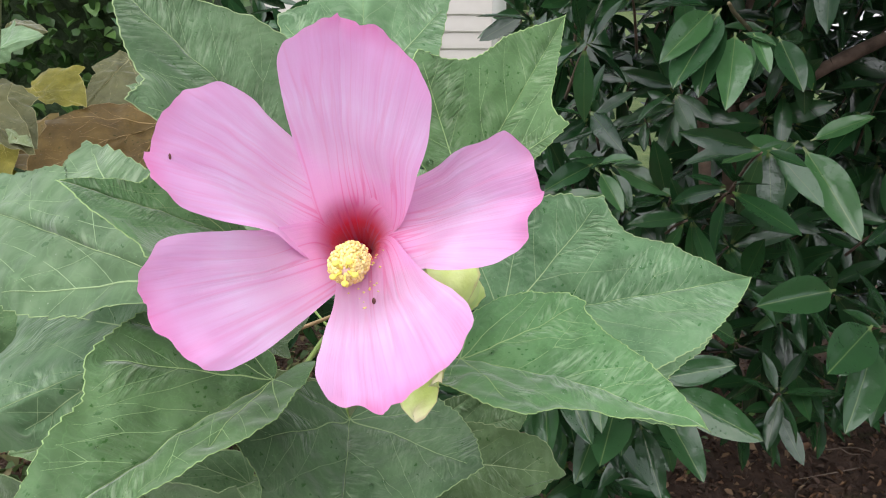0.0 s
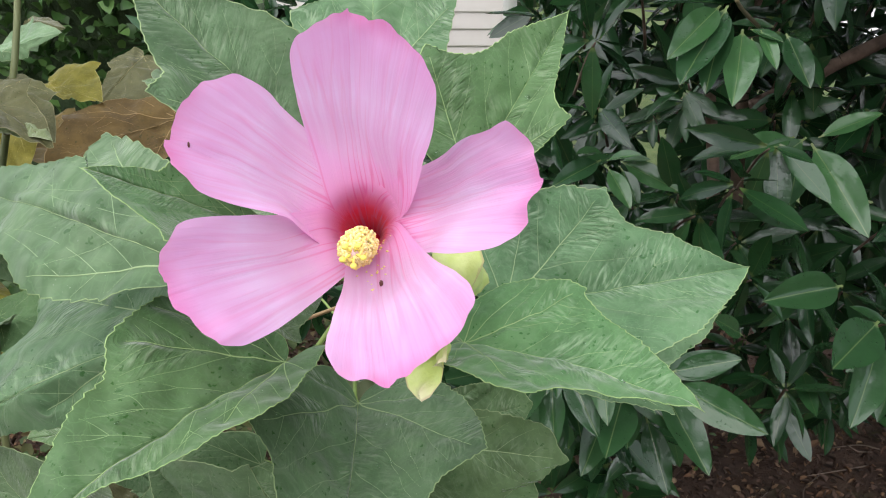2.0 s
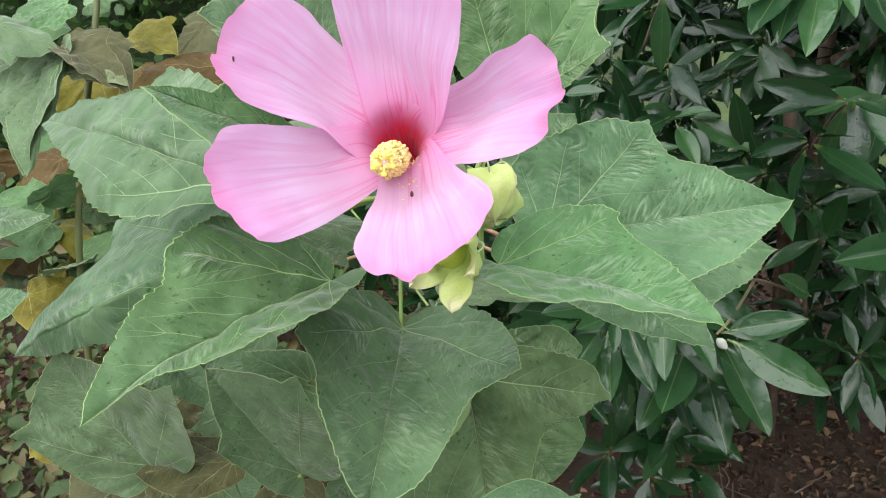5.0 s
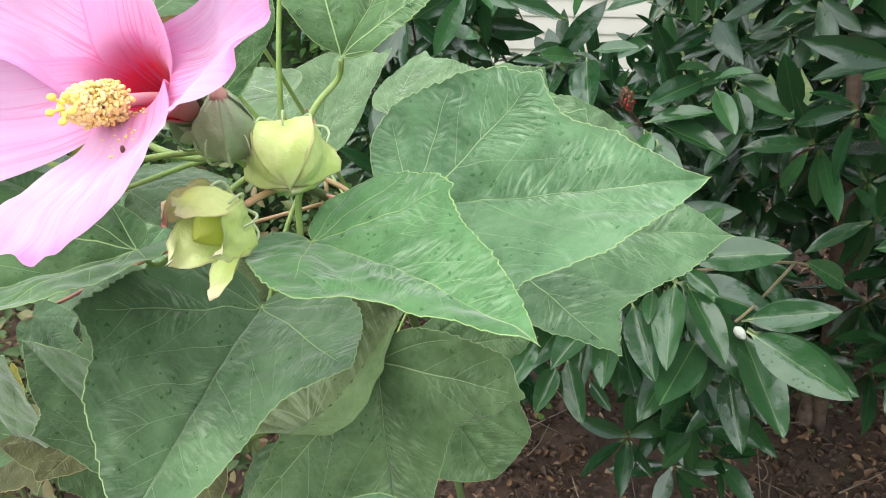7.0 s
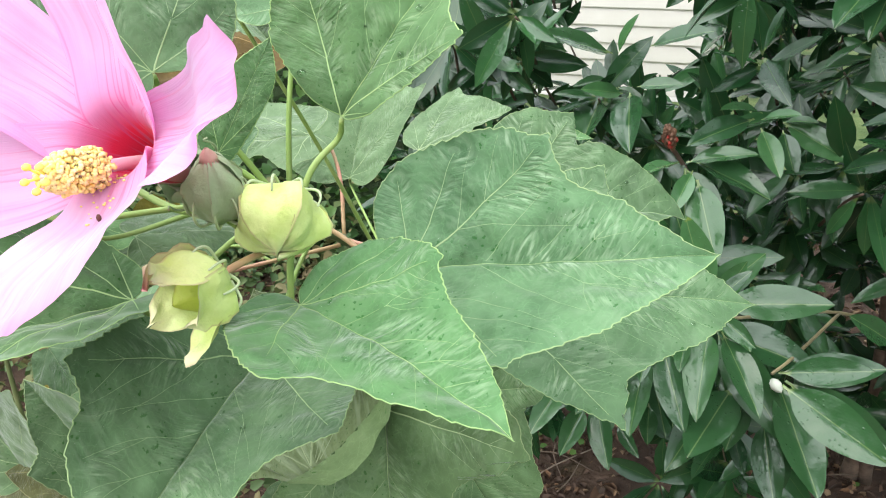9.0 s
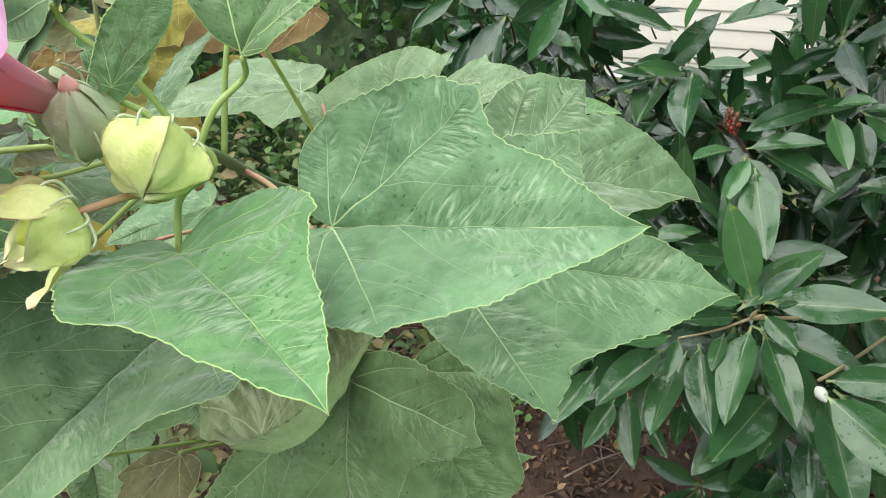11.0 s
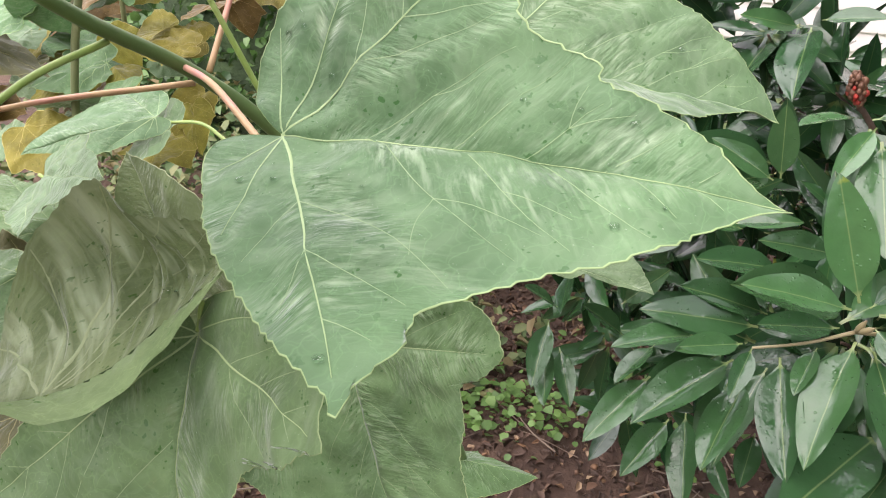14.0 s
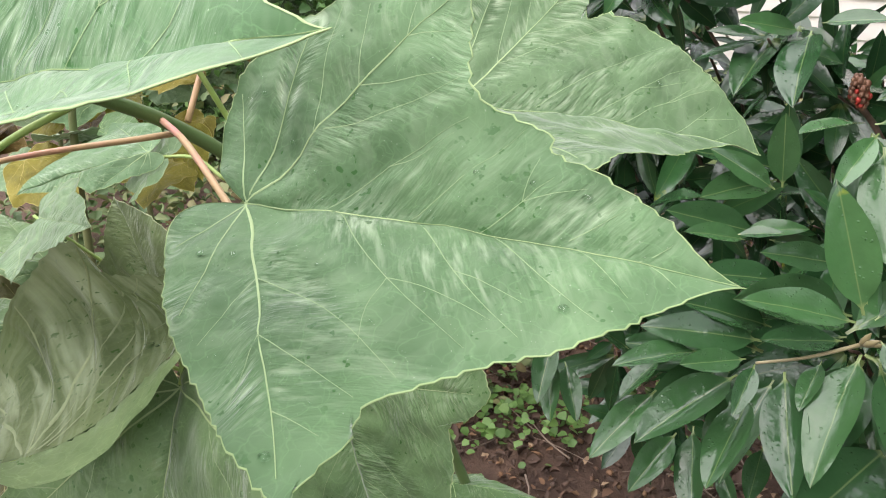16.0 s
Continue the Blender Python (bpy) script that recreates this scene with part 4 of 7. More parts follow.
def leaf(base, tip, left, right, **more):
    """A leaf of the plant, its stalk led to the nearest stretch of cane."""
    near = min(CANE[10:], key=lambda q: (q - V3(base) + V3((0, 0, 0.03))).length)
    more.setdefault("joint", near)
    return lobed_leaf(plant, base, tip, left, right, **more)


leaf((0.007, 0.310, 1.125), (0.107, 0.254, 1.125), (0.064, 0.321, 1.147), (0.025, 0.249, 1.134), kind="fresh", arch=0.05, notch_l=0.10, round_r=1, drops=26, stalk="green",
     edge_l=[(0.91, 0.08), (0.80, 0.15), (0.69, 0.20), (0.57, 0.245), (0.48, 0.305), (0.435, 0.335), (0.42, 0.375, 1), (0.35, 0.39), (0.13, 0.395), (-0.04, 0.25), (-0.08, 0.15), (-0.06, 0.07)],
     edge_r=[(0.93, 0.085), (0.80, 0.18), (0.65, 0.26), (0.52, 0.36), (0.47, 0.45), (0.34, 0.44), (0.20, 0.40), (-0.01, 0.29), (-0.11, 0.15), (-0.12, 0.04)])
leaf((0.031, 0.374, 1.115), (0.167, 0.374, 1.140), (0.086, 0.405, 1.175), (0.098, 0.305, 1.113), arch=0.0, notch_l=0.07, notch_r=0.0, back=0.20, hind_l=1.12, hind_r=0.84, drops=34, joint=R_NODE, stalk="pink",
     edge_l=[(0.92, 0.04), (0.84, 0.105), (0.71, 0.20), (0.56, 0.27), (0.52, 0.325), (0.49, 0.425, 1), (0.405, 0.445), (0.32, 0.48), (0.13, 0.465), (-0.06, 0.38), (-0.13, 0.26), (-0.11, 0.10), (-0.06, 0.045)],
     edge_r=[(0.95, 0.09), (0.84, 0.225), (0.69, 0.365), (0.58, 0.415), (0.445, 0.48), (0.44, 0.51, 1), (0.375, 0.495), (0.21, 0.455), (-0.02, 0.34), (-0.13, 0.20), (-0.085, 0.06)])
leaf((0.046, 0.458, 1.061), (0.199, 0.477, 1.066), (0.103, 0.508, 1.129), (0.131, 0.386, 1.033), arch=0.05, notch_l=0.19, notch_r=0.14, drops=60, joint=Z_NODE, stalk="pink",
     edge_l=[(0.93, 0.04), (0.87, 0.09), (0.74, 0.15), (0.665, 0.17), (0.64, 0.21), (0.50, 0.265), (0.46, 0.37), (0.437, 0.505, 1), (0.40, 0.495), (0.19, 0.467), (-0.03, 0.37), (-0.105, 0.24), (-0.10, 0.11), (-0.05, 0.05)],
     edge_r=[(0.915, 0.08), (0.79, 0.22), (0.66, 0.30), (0.535, 0.40), (0.53, 0.47), (0.515, 0.55), (0.52, 0.605, 1), (0.48, 0.575), (0.28, 0.485), (0.06, 0.34), (-0.10, 0.16), (-0.12, 0.06), (-0.06, 0.015)])
leaf((0.024, 0.610, 1.055), (0.162, 0.668, 1.037), (0.061, 0.689, 1.111), (0.117, 0.582, 1.047), arch=0.04, notch_l=0.12, notch_r=0.02, drops=20,
     edge_l=[(0.91, 0.14), (0.72, 0.29), (0.60, 0.375), (0.47, 0.39), (0.395, 0.365), (0.385, 0.42), (0.375, 0.545, 1), (0.255, 0.545), (0.13, 0.565), (-0.03, 0.47), (-0.14, 0.27), (-0.08, 0.08)],
     edge_r=[(0.92, 0.03), (0.80, 0.12), (0.70, 0.25), (0.60, 0.36), (0.48, 0.53, 1), (0.35, 0.48), (0.10, 0.40), (-0.10, 0.22), (-0.07, 0.05)])
leaf((0.002, 0.819, 1.052), (0.068, 0.823, 1.052), (0.015, 0.836, 1.068), (0.032, 0.808, 1.046), kind="fresh")
leaf((-0.099, 0.762, 1.043), (-0.016, 0.818, 1.077), (-0.082, 0.849, 1.088), (-0.047, 0.774, 1.057), kind="dull")
leaf((-0.208, 0.834, 0.979), (-0.201, 0.899, 1.078), (-0.310, 0.814, 1.028), (-0.119, 0.861, 1.089), kind="dull")
leaf((0.009, 0.356, 1.190), (0.062, 0.397, 1.274), (-0.012, 0.371, 1.258), (0.061, 0.364, 1.225), kind="fresh", arch=0.04, notch_l=0.16, notch_r=0.10, drops=20, stalk="green",
     edge_l=[(0.89, 0.09), (0.745, 0.205), (0.62, 0.26), (0.54, 0.32), (0.485, 0.41), (0.456, 0.53, 1), (0.33, 0.51), (0.12, 0.42), (0.06, 0.32), (0.0, 0.15)],
     edge_r=[(0.905, 0.045), (0.70, 0.12), (0.58, 0.165), (0.53, 0.225), (0.515, 0.29, 1), (0.36, 0.25), (0.22, 0.20), (0.09, 0.14), (0.02, 0.06)])
leaf((-0.066, 0.338, 1.208), (-0.139, 0.330, 1.292), (-0.124, 0.288, 1.247), (-0.050, 0.372, 1.268), notch=0.12)
leaf((-0.047, 0.431, 1.222), (-0.054, 0.541, 1.314), (-0.103, 0.468, 1.264), (0.005, 0.523, 1.268))
leaf((-0.112, 0.299, 1.169), (-0.322, 0.456, 1.159), (-0.205, 0.430, 1.201), (-0.238, 0.362, 1.136), arch=0.05,
     edge_l=[(0.83, 0.055), (0.70, 0.10), (0.48, 0.155), (0.475, 0.17), (0.48, 0.23, 1), (0.35, 0.22), (0.20, 0.185), (0.05, 0.10)],
     edge_r=[(0.79, 0.055), (0.66, 0.09), (0.50, 0.13), (0.41, 0.173, 1), (0.32, 0.176), (0.21, 0.148), (0.10, 0.10), (0.03, 0.05)])
leaf((-0.093, 0.318, 1.181), (-0.149, 0.279, 1.221), (-0.122, 0.305, 1.216), (-0.110, 0.255, 1.196), kind="fresh")
leaf((-0.082, 0.320, 1.108), (-0.154, 0.194, 1.103), (-0.156, 0.290, 1.137), (-0.094, 0.247, 1.109), kind="fresh", arch=0.06, notch_l=0.05, round_r=1, drops=24,
     edge_l=[(0.93, 0.08), (0.81, 0.155), (0.685, 0.22), (0.555, 0.265), (0.50, 0.325), (0.46, 0.38, 1), (0.39, 0.40), (0.30, 0.43), (0.165, 0.45), (0.05, 0.35), (-0.06, 0.15), (-0.05, 0.06)],
     edge_r=[(0.95, 0.015), (0.86, 0.03), (0.76, 0.087), (0.645, 0.155), (0.52, 0.19), (0.30, 0.245), (0.06, 0.165), (-0.13, 0.085), (-0.12, 0.02)])
leaf((-0.131, 0.344, 1.123), (-0.324, 0.370, 1.019), (-0.282, 0.457, 1.078), (-0.228, 0.357, 1.045), arch=0.05,
     edge_l=[(0.95, 0.09), (0.86, 0.17), (0.70, 0.26), (0.65, 0.32), (0.68, 0.455, 1), (0.48, 0.40), (0.25, 0.30), (0.05, 0.14)],
     edge_r=[(0.83, 0.076), (0.65, 0.107), (0.48, 0.154), (0.30, 0.15), (0.10, 0.10)])
leaf((-0.054, 0.373, 1.052), (-0.051, 0.236, 1.029), (-0.098, 0.292, 1.093), (0.020, 0.313, 1.060), arch=0.05, notch=0.08, drops=50, joint=(-0.073, 0.478, 1.075),
     edge_l=[(0.96, 0.12), (0.875, 0.21), (0.81, 0.295), (0.73, 0.35), (0.645, 0.38), (0.585, 0.455), (0.57, 0.505, 1), (0.40, 0.47), (0.21, 0.43), (0.08, 0.355), (-0.02, 0.23), (-0.05, 0.10)],
     edge_r=[(0.94, 0.17), (0.81, 0.26), (0.66, 0.31), (0.56, 0.36), (0.52, 0.42), (0.45, 0.545, 1), (0.35, 0.535), (0.17, 0.505), (0.05, 0.42), (-0.05, 0.30), (-0.115, 0.165), (-0.07, 0.06)])
leaf((-0.023, 0.464, 0.958), (0.012, 0.400, 0.805), (-0.110, 0.393, 0.887), (0.079, 0.436, 0.961), kind="deep", arch=0.04, drops=24, joint=(-0.13, 0.68, 0.72),
     edge_l=[(0.90, 0.12), (0.75, 0.30), (0.60, 0.52), (0.52, 0.60, 1), (0.45, 0.59), (0.33, 0.50), (0.10, 0.34), (-0.08, 0.20), (-0.07, 0.06)],
     edge_r=[(0.75, 0.12), (0.41, 0.27), (0.27, 0.35), (0.21, 0.525), (0.165, 0.595), (0.15, 0.66, 1), (0.095, 0.63), (0.01, 0.60), (-0.08, 0.39), (-0.12, 0.20), (-0.07, 0.03)])
leaf((-0.026, 0.565, 0.898), (0.052, 0.520, 0.812), None, (0.075, 0.573, 0.923), kind="deep", drops=24, joint=(-0.13, 0.68, 0.72),
     edge_l=[(0.90, 0.20), (0.70, 0.42), (0.50, 0.62), (0.36, 0.74, 1), (0.20, 0.70), (0.0, 0.50), (-0.12, 0.25), (-0.06, 0.06)],
     edge_r=[(0.97, 0.16), (0.885, 0.375), (0.81, 0.425), (0.66, 0.45), (0.545, 0.51), (0.395, 0.55), (0.395, 0.655), (0.345, 0.78, 1), (0.23, 0.775), (0.09, 0.71), (-0.08, 0.42), (-0.11, 0.20), (-0.06, 0.05)])
leaf((-0.048, 0.715, 0.689), (0.028, 0.734, 0.693), (-0.040, 0.751, 0.674), (-0.024, 0.696, 0.651), kind="fresh", joint=(-0.13, 0.68, 0.57))
leaf((-0.090, 0.896, 0.800), (0.046, 0.925, 0.786), (-0.018, 0.996, 0.803), (-0.031, 0.898, 0.784), kind="dull", joint=(-0.13, 0.68, 0.68))
leaf((-0.232, 0.362, 0.937), (-0.288, 0.367, 1.028), (-0.323, 0.350, 0.971), (-0.192, 0.341, 1.027), kind="dull", joint=(-0.13, 0.68, 0.72))
leaf((-0.119, 0.341, 0.958), (-0.162, 0.319, 1.051), (-0.155, 0.301, 1.006), (-0.102, 0.308, 1.057), kind="dull", curl_l=0.3, joint=(-0.13, 0.68, 0.72))
leaf((-0.285, 0.646, 0.966), (-0.349, 0.567, 0.943), (-0.354, 0.663, 0.975), (-0.297, 0.599, 0.939), joint=(-0.220, 0.662, 0.951))
leaf((-0.285, 0.548, 0.945), (-0.148, 0.511, 0.986), (-0.220, 0.556, 0.990), (-0.222, 0.490, 0.934), kind="dull", arch=0.02, quilt=1.4, joint=(-0.13, 0.68, 0.72))
leaf((-0.105, 0.535, 0.905), (-0.160, 0.535, 0.994), (-0.176, 0.528, 0.948), (-0.052, 0.536, 0.978), kind="drab", quilt=1.4, joint=(-0.13, 0.68, 0.72))
leaf((-0.190, 0.505, 0.878), (-0.285, 0.440, 0.902), (-0.262, 0.505, 0.925), (-0.206, 0.440, 0.868), kind="old", ruffle=0.12, joint=(-0.13, 0.68, 0.72))
leaf((-0.037, 0.333, 1.178), (-0.020, 0.356, 1.223), (-0.042, 0.336, 1.199), (-0.021, 0.349, 1.195), kind="fresh", notch=0.0, round_l=1, round_r=1)
leaf((-0.067, 0.385, 1.155), (-0.068, 0.432, 1.182), (-0.085, 0.421, 1.168), (-0.057, 0.403, 1.164), joint=False)
leaf((-0.121, 0.487, 1.230), (-0.068, 0.459, 1.191), (-0.094, 0.504, 1.203), (-0.104, 0.460, 1.212), kind="dull", joint=(-0.060, 0.558, 1.023))
leaf((-0.124, 0.585, 1.108), (-0.255, 0.538, 1.082), (-0.219, 0.631, 1.110), (-0.126, 0.546, 1.089), kind="dull", joint=(-0.077, 0.532, 1.052), stalk="pink")
leaf((0.026, 0.294, 0.954), (0.025, 0.319, 0.984), (-0.012, 0.308, 0.976), (0.057, 0.320, 0.974), joint=False)
leaf((-0.333, 0.349, 1.121), (-0.268, 0.366, 1.124), (-0.314, 0.376, 1.129), (-0.289, 0.338, 1.112), joint=False)
leaf((-0.332, 0.326, 1.068), (-0.280, 0.347, 1.081), (-0.313, 0.355, 1.081), (-0.288, 0.317, 1.064), joint=False)
leaf((-0.160, 0.461, 0.945), (-0.191, 0.394, 0.911), (-0.238, 0.422, 0.923), (-0.112, 0.422, 0.913), kind="deep", curl_r=0.4, joint=(-0.13, 0.68, 0.72))
leaf((-0.265, 0.446, 0.882), (-0.191, 0.384, 0.800), (-0.246, 0.385, 0.869), (-0.200, 0.428, 0.841), kind="deep", joint=(-0.13, 0.68, 0.72))
leaf((-0.161, 0.441, 0.864), (-0.194, 0.388, 0.810), (-0.207, 0.423, 0.841), (-0.132, 0.408, 0.842), kind="old", joint=(-0.13, 0.68, 0.72))
leaf((-0.108, 0.347, 1.026), (-0.193, 0.353, 0.979), (-0.150, 0.351, 1.043), (-0.153, 0.328, 1.014), kind="dull", joint=False)
leaf((-0.174, 0.363, 0.948), (-0.244, 0.354, 0.938), (-0.222, 0.390, 0.944), (-0.212, 0.347, 0.916), kind="old", joint=(-0.13, 0.68, 0.72))
leaf((-0.242, 0.408, 1.002), (-0.175, 0.376, 0.976), (-0.246, 0.393, 0.975), (-0.209, 0.416, 1.001), kind="dull", joint=(-0.075, 0.521, 1.049), stalk="pink")
leaf((-0.112, 0.361, 1.119), (-0.078, 0.408, 1.106), (-0.118, 0.424, 1.111), (-0.082, 0.357, 1.098), kind="dull", joint=False)
leaf((-0.158, 0.409, 1.024), (-0.249, 0.423, 0.975), (-0.239, 0.453, 1.009), (-0.174, 0.390, 0.992), kind="dull", joint=False)
leaf((-0.123, 0.506, 0.832), (-0.069, 0.452, 0.790), (-0.159, 0.477, 0.788), (-0.048, 0.488, 0.809), kind="dull", joint=False)
leaf((-0.285, 0.429, 0.885), (-0.325, 0.383, 0.852), (-0.357, 0.431, 0.874), (-0.263, 0.387, 0.858), kind="old", joint=False)
leaf((-0.236, 0.471, 0.904), (-0.203, 0.426, 0.842), (-0.261, 0.446, 0.863), (-0.179, 0.458, 0.875), kind="dull", joint=False)
leaf((-0.278, 0.547, 0.909), (-0.351, 0.507, 0.927), (-0.358, 0.556, 0.928), (-0.294, 0.505, 0.903), kind="deep", joint=False)



class CurledBlade:
    """A leaf bent like a boat: u runs from its rolled lower margin (0) to the toothed upper one (1), v along it."""

    def __init__(self, low, high):
        self.low, self.high = smooth_line(low, 12), smooth_line(high, 12)
        self.len = 0.10
        self.n = V3((0.25, -0.85, 0.45)).normalized()

    @staticmethod
    def along(line, s):
        k = max(0.0, min(0.9999, s)) * (len(line) - 1)
        i = int(k)
        return line[i].lerp(line[i + 1], k - i)

    def at(self, u, v):
        s = v + 0.5
        p = self.along(self.low, s).lerp(self.along(self.high, s), u)
        hollow = -0.024 * math.sin(math.pi * max(0, min(1, u))) * math.sin(math.pi * max(0.0, min(1, s)))
        fold = (0.0075 * noise.noise(V3((s * 15, u * 1.5, 2.0))) + 0.004 * max(0.0, 1 - 5.0 * abs(noise.noise(V3(((s - 0.5) * 11, u * 1.76, 4.0)))))) * (0.25 + 0.75 * math.sin(math.pi * max(0, min(1, u))))
        tooth = 0.0016 * (1 - ((s * 26) % 1.0)) * max(0.0, u - 0.9) * 10
        return p + self.n * (hollow + fold) + V3((0, 0, tooth))

    normal = Blade.normal


LOW_EDGE = [(-0.055, 0.383, 0.955), (-0.051, 0.407, 0.946), (-0.040, 0.430, 0.950), (-0.025, 0.449, 0.968), (-0.014, 0.465, 0.983), (-0.005, 0.473, 0.994)]
curled = CurledBlade(LOW_EDGE, [(-0.106, 0.411, 0.922), (-0.116, 0.427, 0.946), (-0.111, 0.439, 0.977), (-0.078, 0.444, 1.010), (-0.048, 0.446, 1.028), (-0.042, 0.454, 1.012), (-0.031, 0.468, 1.008), (-0.020, 0.480, 1.003), (-0.013, 0.485, 0.994)])
rows, cols = 14, 90
verts, uvs = [], []
for i in range(rows + 1):
    for j in range(cols + 1):
        u, v = i / rows, j / cols - 0.5
        verts.append(curled.at(u, v))
        uvs.append((u * 0.8, v * 1.1))
c = cols + 1
faces = [(i * c + j, i * c + j + 1, (i + 1) * c + j + 1, (i + 1) * c + j) for i in range(rows) for j in range(cols)]
CURLED = mesh_object("leaf", verts, faces, LEAF["drab"], plant, "drab wrinkled leaf with a rolled margin", uvs)
lines = []
for v0, v1, w in ((-0.30, 0.0, 1.0), (-0.30, -0.22, 0.6), (-0.32, -0.42, 0.6), (-0.26, 0.2, 0.6), (-0.24, 0.40, 0.5), (-0.28, 0.1, 0.35)):
    lines.append(ribbon(curled, [(0.02 + 0.95 * i / 20, v0 + (v1 - v0) * (i / 20) ** 0.8) for i in range(21)], 0.0007 * w, 0.0002, 0.0003, 0.9 - 0.9 * w))
CURLED.data.attributes.new("pleat", "FLOAT_VECTOR", "POINT").data.foreach_set("vector", [c for u, v in uvs for c in (0.42 * v, 0.16 * u, 0.35 + 0.65 * math.sin(math.pi * min(1.0, max(0.0, u / 0.8))))])
v, f, u = joined(lines)
mesh_object("venation", v, f, VEIN["drab"], CURLED, "pale raised veins", u)
tube("petiole", [(-0.12, 0.62, 0.80), (-0.10, 0.52, 0.86), (-0.06, 0.43, 0.925), (-0.052, 0.410, 0.945)], 0.0019, 0.0014, STALK["green"], CURLED, "slender leaf stalk")
v, f, u = joined(drops_on(curled, [(0.1 + 0.8 * i / 40, 0.45) for i in range(41)], [(0.1 + 0.8 * i / 40, 0.45) for i in range(41)], random.Random(4), 40, 0.0016))
tagged(mesh_object("rain_wetting", v, f, WATER, CURLED, "", u), "clear rain drops", kind="stuff")


def rolled_edge(upper, lower, bulge, mat, parent):
    """The margin of a curled leaf, rolled over so that its pale underside shows."""
    a, b = smooth_line(upper, 14), smooth_line(lower, 14)
    verts, uvs, faces = [], [], []
    k = 7
    out = V3((0.3, -0.8, 0.45)).normalized()
    for i, (p, q) in enumerate(zip(a, b)):
        e = i / (len(a) - 1)
        slim = min(1.0, 0.25 + 4 * e, 0.10 + 1.5 * (1 - e))
        q = p + (q - p) * slim * (1 + 0.28 * noise.noise(V3((e * 9, 1, 5))))
        for j in range(k):
            t = j / (k - 1)
            lift = bulge * slim * math.sin(math.pi * 0.75 * t) + 0.0014 * noise.noise(V3((e * 16, t * 2, 3)))
            verts.append(p + (q - p) * t + out * lift + (p - q) * (0.16 * (1 - t) * noise.noise(V3((e * 40, 0, 8)))))
            uvs.append((0.2 + e * 0.8, t * 0.2))
    for i in range(len(a) - 1):
        for j in range(k - 1):
            o = i * k + j
            faces.append((o, o + 1, o + k + 1, o + k))
    return mesh_object("rolled_edge", verts, faces, mat, parent, "rolled pale leaf margin", uvs)


rolled_edge(LOW_EDGE, [(-0.050, 0.379, 0.953), (-0.033, 0.399, 0.946), (-0.019, 0.420, 0.950), (-0.009, 0.440, 0.965), (-0.005, 0.458, 0.978), (-0.002, 0.472, 0.992)],
            0.003, LEAF["pale"], CURLED)

# ---- the open flower ----
HEART, AXIS = V3((-0.0345, 0.289, 1.190)), V3((0.03, -0.82, 0.50)).normalized()
REACH = V3((0.01, -1.0, 0.20)).normalized()  # the stamen column nods below the axis


def cup_data(base, axis, profile, sides=20, flute=0.0, count=5):
    """A body turned about an axis; profile: (distance along, radius)."""
    x = axis.cross(V3((0.2, 0.1, 1))).normalized()
    y = axis.cross(x)
    verts, faces, uvs = [], [], []
    for i, (d, r) in enumerate(profile):
        for k in range(sides):
            a = 2 * math.pi * k / sides
            rr = r * (1 + flute * math.cos(count * a))
            verts.append(V3(base) + axis * d + x * (rr * math.cos(a)) + y * (rr * math.sin(a)))
            uvs.append((i / (len(profile) - 1), k / sides))
    for i in range(len(profile) - 1):
        for k in range(sides):
            a, b = i * sides + k, i * sides + (k + 1) % sides
            faces.append((a, b, b + sides, a + sides))
    faces.append(tuple(range(sides))[::-1])
    return verts, faces, uvs


v, f, u = cup_data(HEART - AXIS * 0.032, AXIS, [(0, 0.003), (0.003, 0.0065), (0.008, 0.0078), (0.014, 0.0070)], 20, 0.06)
flower = mesh_object("flower", v, f, BUD_GREEN, plant, "open pink five-petalled hibiscus flower with crimson throat", u)


def petal_outline(lu, lv, k, rng, amp, claw=1.0):
    a = bez((1.0, 0.0), (1.02, lv * 0.62), (lu + (1 - lu) * 0.62, lv * 1.03), (lu, lv), k // 2)
    b = bez((lu, lv), (lu * (0.60 + 0.16 * (1 - claw)), lv * (0.98 - 0.12 * (1 - claw))), (0.30 + 0.12 * (1 - claw), 0.02 + 0.11 * claw), (0.0, 0.075), k - k // 2)[1:]
    line = a + b
    out = []
    for i, (u, v) in enumerate(line):
        w = amp * max(0.0, (u - 0.45)) * (noise.noise(V3((u * 9, v * 9, rng))) + 0.35 * noise.noise(V3((u * 22, v * 22, rng))))
        out.append((u * (1 + w), v * (1 + w)))
    out[0] = (out[1][0], 0.0)
    return out


FUNNEL = 0.60


